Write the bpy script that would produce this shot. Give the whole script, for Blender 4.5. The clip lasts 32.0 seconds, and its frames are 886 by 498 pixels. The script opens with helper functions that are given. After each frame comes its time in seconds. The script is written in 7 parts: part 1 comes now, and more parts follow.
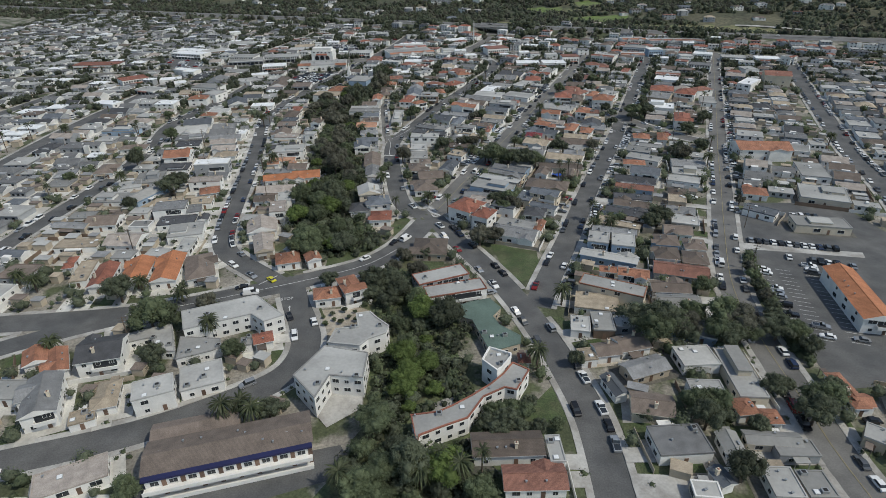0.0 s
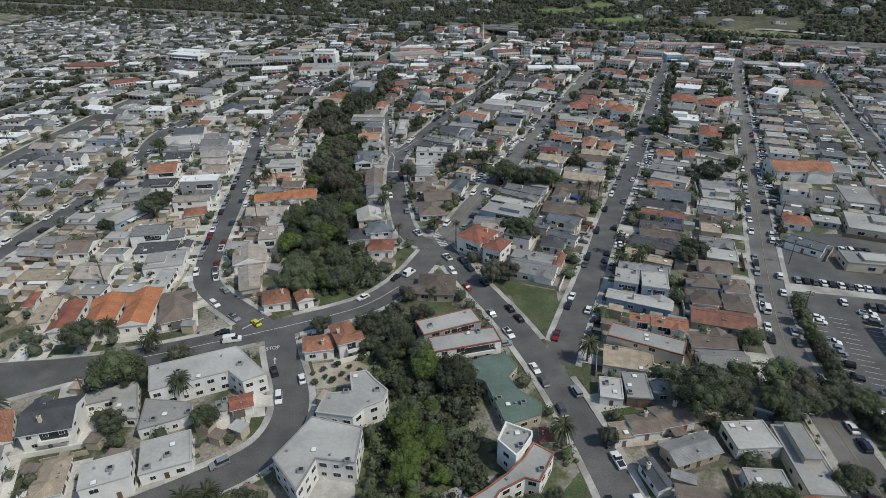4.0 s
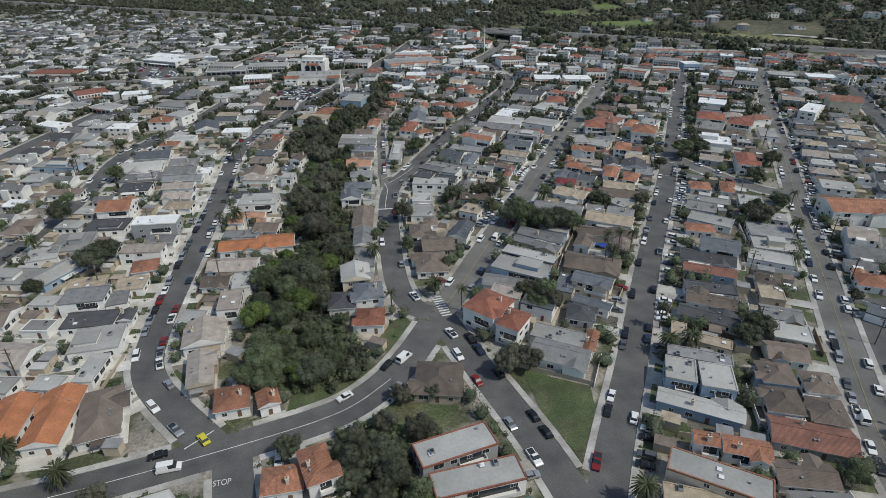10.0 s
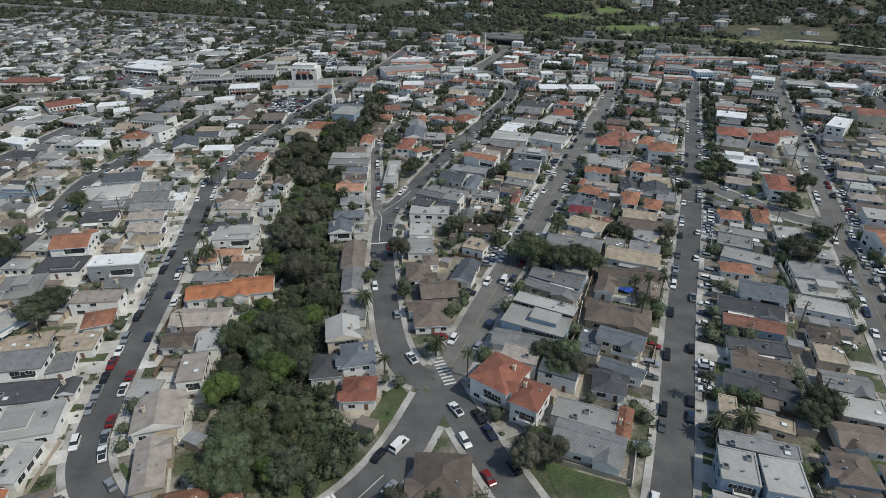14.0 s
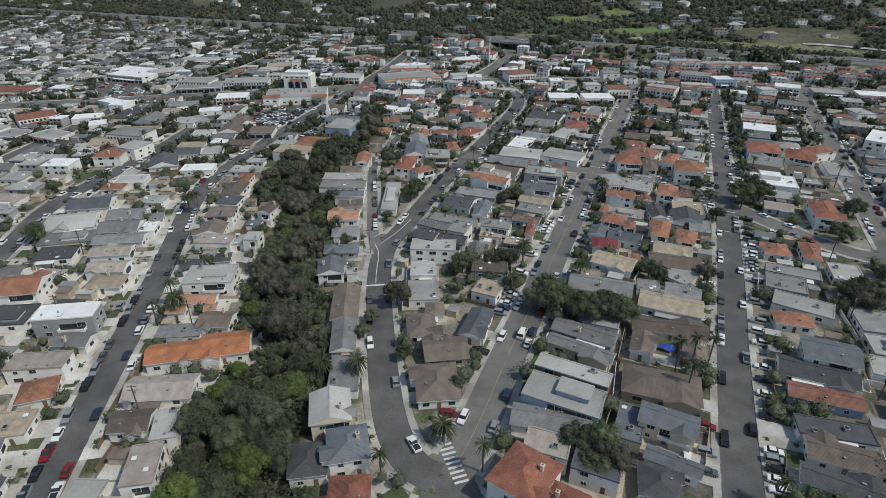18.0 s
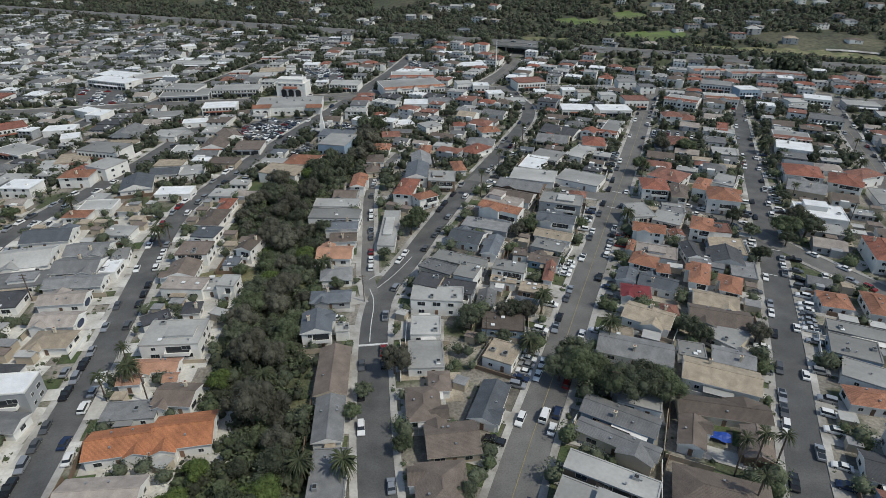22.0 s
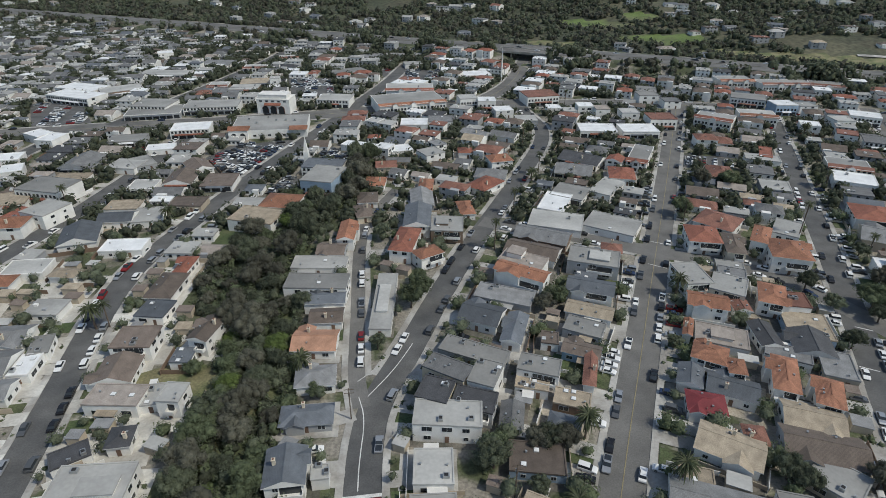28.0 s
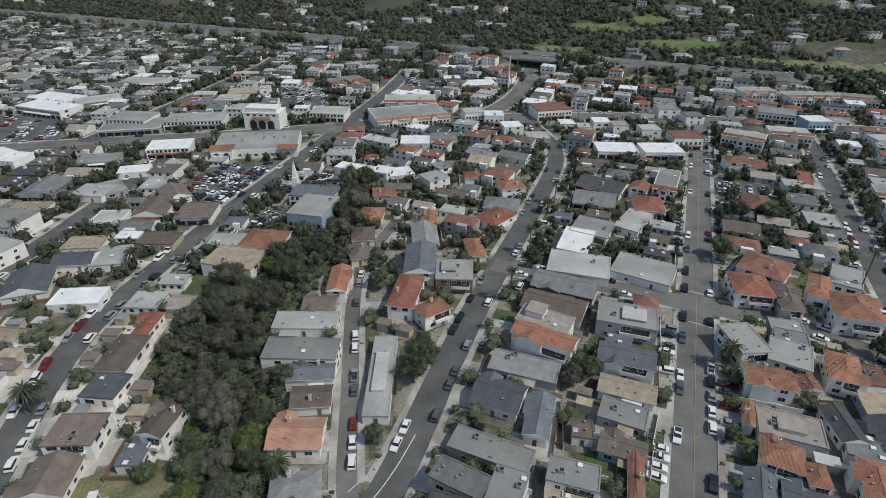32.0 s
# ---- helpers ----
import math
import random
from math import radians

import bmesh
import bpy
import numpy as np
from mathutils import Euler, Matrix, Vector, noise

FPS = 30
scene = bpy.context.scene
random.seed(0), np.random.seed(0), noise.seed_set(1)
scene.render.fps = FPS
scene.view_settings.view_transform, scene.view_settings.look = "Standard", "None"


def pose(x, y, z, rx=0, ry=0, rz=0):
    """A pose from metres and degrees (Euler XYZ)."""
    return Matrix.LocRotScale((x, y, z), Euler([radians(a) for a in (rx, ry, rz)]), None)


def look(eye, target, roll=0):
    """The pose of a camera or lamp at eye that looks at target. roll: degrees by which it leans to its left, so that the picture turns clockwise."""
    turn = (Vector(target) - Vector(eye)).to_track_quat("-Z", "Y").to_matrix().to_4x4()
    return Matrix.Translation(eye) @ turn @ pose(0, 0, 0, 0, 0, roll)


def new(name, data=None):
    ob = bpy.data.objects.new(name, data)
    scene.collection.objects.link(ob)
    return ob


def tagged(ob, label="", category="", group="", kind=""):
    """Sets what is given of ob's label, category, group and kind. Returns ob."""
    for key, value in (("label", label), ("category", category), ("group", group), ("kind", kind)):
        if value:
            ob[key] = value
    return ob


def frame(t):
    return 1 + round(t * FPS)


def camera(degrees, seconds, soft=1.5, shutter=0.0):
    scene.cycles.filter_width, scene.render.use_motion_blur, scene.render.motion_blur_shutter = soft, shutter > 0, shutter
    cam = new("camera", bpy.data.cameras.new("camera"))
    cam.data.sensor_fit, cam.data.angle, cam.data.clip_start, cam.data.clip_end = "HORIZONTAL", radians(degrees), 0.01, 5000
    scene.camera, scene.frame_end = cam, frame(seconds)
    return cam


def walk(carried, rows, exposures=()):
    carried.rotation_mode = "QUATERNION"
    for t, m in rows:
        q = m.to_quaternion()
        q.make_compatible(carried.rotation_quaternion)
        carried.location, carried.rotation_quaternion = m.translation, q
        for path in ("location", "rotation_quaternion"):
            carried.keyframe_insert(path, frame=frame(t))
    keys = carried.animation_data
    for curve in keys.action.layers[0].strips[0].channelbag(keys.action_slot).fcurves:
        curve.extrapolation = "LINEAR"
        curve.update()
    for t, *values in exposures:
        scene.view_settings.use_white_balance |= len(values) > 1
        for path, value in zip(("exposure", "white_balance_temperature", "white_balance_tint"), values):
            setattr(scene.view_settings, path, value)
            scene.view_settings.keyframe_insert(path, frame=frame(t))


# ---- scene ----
cam = camera(74.80, 32.0, 0.5)
PATH = [
    (0.0, look((-0.00, -0.00, 110.00), (13.47, 175.70, 15.41), -0.78)),
    (1.0, look((0.38, 5.81, 110.05), (13.89, 181.39, 15.24), -0.55)),
    (2.0, look((0.66, 12.67, 110.13), (13.13, 188.25, 15.17), -0.41)),
    (3.0, look((0.89, 20.73, 110.20), (12.60, 196.30, 15.14), -0.35)),
    (6.0, look((1.36, 45.97, 110.48), (14.14, 221.30, 15.11), -0.35)),
    (7.0, look((1.63, 54.24, 110.45), (14.53, 229.43, 14.84), -0.23)),
    (8.0, look((1.87, 62.48, 110.50), (14.77, 237.58, 14.72), -0.12)),
    (9.0, look((2.08, 70.72, 110.59), (15.25, 245.75, 14.71), -0.04)),
    (10.0, look((2.22, 78.96, 110.63), (15.63, 253.97, 14.76), 0.01)),
    (11.0, look((2.42, 87.22, 110.61), (16.02, 262.25, 14.81), 0.06)),
    (12.0, look((2.66, 95.50, 110.49), (16.47, 270.55, 14.74), 0.10)),
    (13.0, look((2.92, 103.83, 110.31), (16.96, 278.90, 14.63), 0.13)),
    (14.0, look((3.21, 112.21, 110.11), (17.61, 287.30, 14.54), 0.14)),
    (17.0, look((3.45, 137.76, 108.56), (17.87, 312.94, 13.14), -0.03)),
    (18.0, look((3.88, 146.34, 108.49), (18.29, 321.52, 13.07), 0.06)),
    (19.0, look((4.32, 154.97, 108.53), (18.59, 330.17, 13.13), 0.17)),
    (20.0, look((4.65, 163.64, 108.49), (18.94, 338.75, 12.91), 0.25)),
    (21.0, look((4.90, 172.40, 108.48), (19.02, 347.42, 12.72), 0.33)),
    (22.0, look((5.07, 181.24, 108.48), (19.20, 356.15, 12.54), 0.38)),
    (23.0, look((5.20, 190.14, 108.46), (19.61, 364.92, 12.31), 0.42)),
    (24.0, look((5.33, 199.14, 108.68), (20.04, 373.83, 12.42), 0.45)),
    (25.0, look((5.39, 208.14, 108.91), (20.27, 382.75, 12.52), 0.48)),
    (28.0, look((5.52, 234.85, 109.79), (20.81, 408.89, 12.43), 0.35)),
    (29.0, look((5.60, 243.81, 109.98), (20.98, 417.76, 12.49), 0.41)),
    (30.0, look((5.68, 252.79, 110.14), (21.16, 426.66, 12.52), 0.48)),
    (31.0, look((5.73, 261.78, 110.25), (21.30, 435.56, 12.48), 0.56)),
    (32.0, look((5.73, 270.80, 110.39), (21.49, 444.49, 12.49), 0.64)),
]
walk(cam, PATH, [(0.0, 0.0, 6750, 6), (32.0, 0.0, 6750, 6)])


# ---- world and light ----
world = bpy.data.worlds.new("sky")
scene.world = world
world.use_nodes = True
SUN_ELEVATION, SUN_HEADING = 52.0, 121.0   # degrees; heading clockwise from +y
sky = world.node_tree.nodes.new("ShaderNodeTexSky")
sky.sky_type, sky.sun_disc = "NISHITA", False
sky.sun_elevation, sky.sun_rotation = radians(SUN_ELEVATION), radians(SUN_HEADING)
background = world.node_tree.nodes["Background"]
background.inputs["Strength"].default_value = 0.122
world.node_tree.links.new(sky.outputs["Color"], background.inputs["Color"])
sun = new("sun", bpy.data.lights.new("sun", "SUN"))
sun.data.energy, sun.data.angle, sun.data.color = 2.42, radians(0.6), (1.0, 0.96, 0.885)
reach = math.cos(radians(SUN_ELEVATION))
sun_from = Vector((reach * math.sin(radians(SUN_HEADING)), reach * math.cos(radians(SUN_HEADING)), math.sin(radians(SUN_ELEVATION))))
sun.matrix_world = look(sun_from * 500, (0, 0, 0))


# ---- materials ----
def material(name, colour, rough=0.8, grain=6.0, stain=0.25, mottle=0.25, vary=0.0, bump=0.15, ribs=None, metal=0.0, second=None, patch=0.1, spread=(0.42, 0.6)):
    """A surface with a fine grain, broad stains, a chance tone from thing to thing and, if asked, ribs or a second colour in patches."""
    m = bpy.data.materials.new(name)
    m.use_nodes = True
    n, l = m.node_tree.nodes, m.node_tree.links
    out = n["Principled BSDF"]
    out.inputs["Roughness"].default_value, out.inputs["Metallic"].default_value = rough, metal
    place = n.new("ShaderNodeTexCoord")

    def noisy(scale, detail):
        t = n.new("ShaderNodeTexNoise")
        t.inputs["Scale"].default_value, t.inputs["Detail"].default_value = scale, detail
        l.new(place.outputs["Object"], t.inputs["Vector"])
        return t.outputs["Fac"]

    def scaled(source, low, high, a=0.3, b=0.7):
        r = n.new("ShaderNodeMapRange")
        r.inputs["From Min"].default_value, r.inputs["From Max"].default_value = a, b
        r.inputs["To Min"].default_value, r.inputs["To Max"].default_value = low, high
        l.new(source, r.inputs["Value"])
        return r.outputs["Result"]

    def times(a, b):
        k = n.new("ShaderNodeMath")
        k.operation = "MULTIPLY"
        l.new(a, k.inputs[0])
        l.new(b, k.inputs[1])
        return k.outputs[0]

    fine = noisy(grain, 4)
    tone = times(scaled(fine, 1 - stain, 1 + stain), scaled(noisy(grain * 0.07, 3), 1 - mottle, 1 + mottle))
    if vary:
        info = n.new("ShaderNodeObjectInfo")
        tone = times(tone, scaled(info.outputs["Random"], 1 - vary, 1 + vary, 0, 1))
    base = n.new("ShaderNodeRGB")
    base.outputs[0].default_value = (*colour, 1)
    source = base.outputs[0]
    if second:
        mix = n.new("ShaderNodeMix")
        mix.data_type = "RGBA"
        l.new(scaled(noisy(patch, 5), 0, 1, *spread), mix.inputs["Factor"])
        l.new(source, mix.inputs["A"])
        mix.inputs["B"].default_value = (*second, 1)
        source = mix.outputs["Result"]
    shade = n.new("ShaderNodeVectorMath")
    shade.operation = "SCALE"
    l.new(source, shade.inputs[0])
    height = fine
    if ribs:
        wave = n.new("ShaderNodeTexWave")
        wave.bands_direction = ribs[0]
        wave.inputs["Scale"].default_value, wave.inputs["Distortion"].default_value = ribs[1], 0.6
        wave.inputs["Detail"].default_value = 1.5
        l.new(place.outputs["Object"], wave.inputs["Vector"])
        tone = times(tone, scaled(wave.outputs["Fac"], 1 - ribs[2], 1 + ribs[2] * 0.6, 0, 1))
        height = wave.outputs["Fac"]
    l.new(tone, shade.inputs["Scale"])
    l.new(shade.outputs[0], out.inputs["Base Color"])
    if bump:
        relief = n.new("ShaderNodeBump")
        relief.inputs["Strength"].default_value, relief.inputs["Distance"].default_value = min(bump, 1), 0.05 if bump <= 1 else 0.35
        l.new(height, relief.inputs["Height"])
        l.new(relief.outputs["Normal"], out.inputs["Normal"])
    return m


ROOF = {
    "gray": material("gray_shingle", (0.2, 0.203, 0.205), 0.9, 5, 0.22, 0.2, 0.32, 0.3, ("Y", 1.1, 0.12)),
    "light": material("light_rolled_roof", (0.335, 0.333, 0.318), 0.85, 1.1, 0.08, 0.22, 0.36, 0.1),
    "white": material("white_coated_roof", (0.75, 0.76, 0.76), 0.6, 3, 0.08, 0.12, 0.05, 0.1),
    "dark": material("dark_shingle", (0.07, 0.072, 0.078), 0.9, 5, 0.3, 0.2, 0.15, 0.3, ("Y", 1.1, 0.12)),
    "brown": material("brown_shingle", (0.155, 0.125, 0.105), 0.92, 5, 0.22, 0.2, 0.34, 0.3, ("Y", 1.1, 0.14)),
    "tan": material("tan_gravel_roof", (0.34, 0.285, 0.215), 0.92, 6, 0.25, 0.22, 0.14, 0.2),
    "taupe": material("taupe_roof", (0.335, 0.295, 0.262), 0.9, 6, 0.2, 0.2, 0.12, 0.2),
    "orange": material("orange_clay_tile", (0.305, 0.142, 0.088), 0.85, 4, 0.35, 0.25, 0.2, 0.6, ("X", 1.25, 0.25)),
    "red": material("red_clay_tile", (0.25, 0.098, 0.066), 0.85, 4, 0.35, 0.25, 0.15, 0.6, ("X", 1.25, 0.25)),
    "rust": material("rust_tile", (0.225, 0.108, 0.08), 0.88, 4, 0.3, 0.25, 0.15, 0.5, ("X", 1.25, 0.2)),
    "slate": material("slate_shingle", (0.115, 0.128, 0.145), 0.85, 5, 0.2, 0.18, 0.34, 0.3, ("Y", 1.1, 0.12)),
    "vivid": material("bright_orange_tile", (0.39, 0.158, 0.076), 0.85, 4, 0.25, 0.2, 0.08, 0.5, ("X", 1.25, 0.2)),
    "peach": material("peach_tile", (0.4, 0.225, 0.15), 0.85, 4, 0.2, 0.2, 0.1, 0.4, ("X", 1.25, 0.12)),
    "green": material("green_rolled_roof", (0.105, 0.152, 0.128), 0.85, 3, 0.15, 0.2, 0.0, 0.15),
    "darkred": material("dark_red_roof", (0.2, 0.035, 0.04), 0.8, 5, 0.2, 0.2, 0.0, 0.3, ("Y", 1.1, 0.12)),
}
WALL = {
    "white": material("white_stucco", (0.72, 0.71, 0.68), 0.85, 4, 0.06, 0.1, 0.06),
    "cream": material("cream_stucco", (0.6, 0.53, 0.42), 0.85, 4, 0.06, 0.1, 0.08),
    "beige": material("beige_stucco", (0.42, 0.36, 0.28), 0.88, 4, 0.06, 0.1, 0.1),
    "gray": material("gray_siding", (0.33, 0.34, 0.35), 0.8, 4, 0.06, 0.1, 0.1, 0.2, ("Z", 2.5, 0.08)),
    "blue": material("blue_siding", (0.28, 0.37, 0.47), 0.75, 4, 0.06, 0.1, 0.1, 0.2, ("Z", 2.5, 0.08)),
    "brown": material("brown_siding", (0.2, 0.14, 0.1), 0.85, 4, 0.1, 0.1, 0.1, 0.2, ("Z", 2.5, 0.08)),
}
asphalt = material("asphalt", (0.088, 0.089, 0.089), 0.9, 2.5, 0.18, 0.2, 0, 0.2, None, 0, (0.115, 0.114, 0.111), 0.06)
asphalt_pale = material("weathered_asphalt", (0.165, 0.161, 0.152), 0.9, 2.5, 0.16, 0.15, 0, 0.2, None, 0, (0.125, 0.122, 0.116), 0.05)
concrete = material("concrete", (0.43, 0.42, 0.395), 0.85, 1.5, 0.12, 0.2, 0, 0.15, None, 0, (0.29, 0.275, 0.25), 0.12)
paver = material("pale_gravel", (0.4, 0.36, 0.3), 0.9, 2.0, 0.2, 0.25, 0, 0.2, None, 0, (0.3, 0.26, 0.2), 0.15)
paint_white = material("white_road_paint", (0.62, 0.62, 0.6), 0.7, 5, 0.2, 0.2, 0, 0)
paint_yellow = material("yellow_road_paint", (0.27, 0.23, 0.13), 0.7, 5, 0.2, 0.2, 0, 0)
soil = material("yard_soil", (0.25, 0.23, 0.195), 0.95, 1.2, 0.35, 0.3, 0, 0.4, None, 0, (0.075, 0.088, 0.045), 0.07, (0.45, 0.55))
brush = material("hill_brush", (0.062, 0.07, 0.042), 0.95, 0.25, 0.4, 0.35, 0, 0.4, None, 0, (0.1, 0.096, 0.06), 0.016, (0.47, 0.62))
# Dirt and low plants, coloured darker for the shade between close houses.
shaded_yard_dirt = material("shaded_yard_dirt", (0.165, 0.15, 0.128), 0.95, 1.6, 0.3, 0.35, 0, 0.3, None, 0, (0.085, 0.085, 0.07), 0.16)
grass = material("mown_grass", (0.06, 0.086, 0.034), 0.95, 2.2, 0.35, 0.3, 0, 0.5, None, 0, (0.088, 0.1, 0.05), 0.15)
dry_grass = material("dry_grass", (0.2, 0.185, 0.1), 0.95, 1.5, 0.3, 0.3, 0, 0.5, None, 0, (0.12, 0.14, 0.06), 0.12)
pale_concrete = material("pale_concrete", (0.58, 0.57, 0.53), 0.85, 1.5, 0.12, 0.18, 0, 0.15, None, 0, (0.42, 0.4, 0.36), 0.1)
grass_bright = material("spring_grass", (0.12, 0.17, 0.05), 0.95, 0.8, 0.3, 0.3, 0, 0.5, None, 0, (0.13, 0.14, 0.07), 0.02)
undergrowth = material("undergrowth", (0.075, 0.098, 0.045), 0.95, 1.2, 0.4, 0.35, 0, 0.5, None, 0, (0.11, 0.11, 0.06), 0.09)
leaf_dark = material("dark_leaves", (0.112, 0.13, 0.085), 0.9, 2.2, 0.28, 0.3, 0.35, 0.6)
leaf_mid = material("green_leaves", (0.122, 0.15, 0.084), 0.9, 2.2, 0.28, 0.3, 0.3, 0.6)
leaf_olive = material("olive_leaves", (0.122, 0.122, 0.092), 0.9, 2.2, 0.28, 0.3, 0.3, 0.6)
leaf_bright = material("bright_leaves", (0.13, 0.18, 0.055), 0.9, 2.2, 0.28, 0.3, 0.2, 0.6)


def let_through(m, share):
    """Lets part of the light pass through thin leaves."""
    n, l = m.node_tree.nodes, m.node_tree.links
    body, out = n["Principled BSDF"], n["Material Output"]
    thin, mix = n.new("ShaderNodeBsdfTranslucent"), n.new("ShaderNodeMixShader")
    l.new(body.inputs["Base Color"].links[0].from_socket, thin.inputs["Color"])
    mix.inputs["Fac"].default_value = share
    l.new(body.outputs[0], mix.inputs[1])
    l.new(thin.outputs[0], mix.inputs[2])
    l.new(mix.outputs[0], out.inputs["Surface"])


palm_leaf = material("palm_fronds", (0.075, 0.09, 0.042), 0.6, 1.5, 0.4, 0.2, 0.2, 0)
for _m in (leaf_dark, leaf_mid, leaf_olive, leaf_bright, palm_leaf):
    let_through(_m, 0.4)
bark = material("bark", (0.11, 0.085, 0.065), 0.95, 6, 0.35, 0.2, 0.2, 0.4)
glass_dark = material("window_glass", (0.03, 0.035, 0.04), 0.12, 2, 0.1, 0.1, 0, 0)
trim_white = material("white_trim", (0.7, 0.7, 0.68), 0.6, 3, 0.05, 0.08, 0, 0)
metal_gray = material("galvanised_metal", (0.42, 0.43, 0.43), 0.45, 4, 0.1, 0.1, 0, 0, None, 0.6)
rubber = material("tyre_rubber", (0.025, 0.025, 0.026), 0.9, 8, 0.1, 0.1, 0, 0)
solar_blue = material("solar_panel", (0.015, 0.022, 0.05), 0.2, 3, 0.1, 0.1, 0, 0)
door_wood = material("door_paint", (0.16, 0.1, 0.07), 0.6, 4, 0.15, 0.1, 0.4, 0)
PAINT = {name: material(name + "_car_paint", c, 0.25, 3, 0.02, 0.04, 0, 0, None, m) for name, c, m in (
    ("white", (0.75, 0.75, 0.74), 0), ("silver", (0.42, 0.43, 0.44), 0.5), ("black", (0.018, 0.018, 0.02), 0.1),
    ("gray", (0.12, 0.125, 0.13), 0.3), ("red", (0.2, 0.02, 0.02), 0), ("blue", (0.025, 0.04, 0.085), 0.1), ("yellow", (0.6, 0.55, 0.05), 0))}


# ---- building blocks ----
class Shape:
    """Gathers corners and faces for one mesh."""

    def __init__(self):
        self.v, self.f, self.m = [], [], []

    def face(self, points, slot=0):
        k = len(self.v)
        self.v += [tuple(p) for p in points]
        self.f.append(tuple(range(k, k + len(points))))
        self.m.append(slot)

    def box(self, x0, y0, z0, x1, y1, z1, slot=0, turn=0.0, at=(0, 0), taper=0.0):
        c, s = math.cos(turn), math.sin(turn)
        k = len(self.v)
        for z, t in ((z0, 0), (z1, taper)):
            for x, y in ((x0 + t, y0 + t), (x1 - t, y0 + t), (x1 - t, y1 - t), (x0 + t, y1 - t)):
                self.v.append((at[0] + c * x - s * y, at[1] + s * x + c * y, z))
        for q in ((3, 2, 1, 0), (4, 5, 6, 7), (0, 1, 5, 4), (1, 2, 6, 5), (2, 3, 7, 6), (3, 0, 4, 7)):
            self.f.append(tuple(k + i for i in q))
            self.m.append(slot)

    def mesh(self, name, *materials):
        me = bpy.data.meshes.new(name)
        me.from_pydata(self.v, [], self.f)
        for m in materials:
            me.materials.append(m)
        if len(materials) > 1:
            me.polygons.foreach_set("material_index", self.m)
        me.update()
        return me


def part(name, data, parent, at=(0, 0, 0), turn=0.0, label=""):
    ob = new(name, data)
    ob.parent = parent
    ob.matrix_basis = pose(*at, 0, 0, turn)
    if label:
        ob["label"] = label
    return ob


def setting(name, data, label, category):
    return tagged(new(name, data), label, category, kind="structure")


def along(points, step):
    """Points at even steps on a line through points, smoothed, each with its heading."""
    p = np.array(points, float)
    for _ in range(2):
        q = [p[0]]
        for a, b in zip(p[:-1], p[1:]):
            q += [a * 0.75 + b * 0.25, a * 0.25 + b * 0.75]
        p = np.array(q + [p[-1]])
    run = np.concatenate([[0], np.cumsum(np.hypot(*np.diff(p, axis=0).T))])
    s = np.arange(0, run[-1], step)
    x, y = np.interp(s, run, p[:, 0]), np.interp(s, run, p[:, 1])
    h = np.arctan2(np.gradient(y), np.gradient(x))
    return np.stack([x, y, h], 1)


def off(p, d):
    """A point d to the left of the point p of a line."""
    return p[0] - math.sin(p[2]) * d, p[1] + math.cos(p[2]) * d


def smooth(a, b, x):
    t = min(max((x - a) / (b - a), 0.0), 1.0)
    return t * t * (3 - 2 * t)


def beyond(x, y):
    """Metres past the freeway's middle line, away from the town."""
    return 0.441 * x + 0.898 * y - 780


def height(x, y):
    """The lie of the land: flat under the town, a bank under the freeway, hills behind it."""
    d, s = beyond(x, y), 0.898 * x - 0.441 * y
    bank = 7.0 * smooth(46, 26, abs(d)) * smooth(10, 24, abs(s + 233))
    n1 = noise.noise(Vector((x / 260, y / 260, 3.1)))
    n2 = noise.noise(Vector((x / 90, y / 90, 7.7)))
    hill = smooth(40, 420, d) * (46 + 22 * smooth(-100, 500, s) + 34 * n1 + 8 * n2) + max(d - 420, 0) * 0.05
    return bank + max(hill, 0)


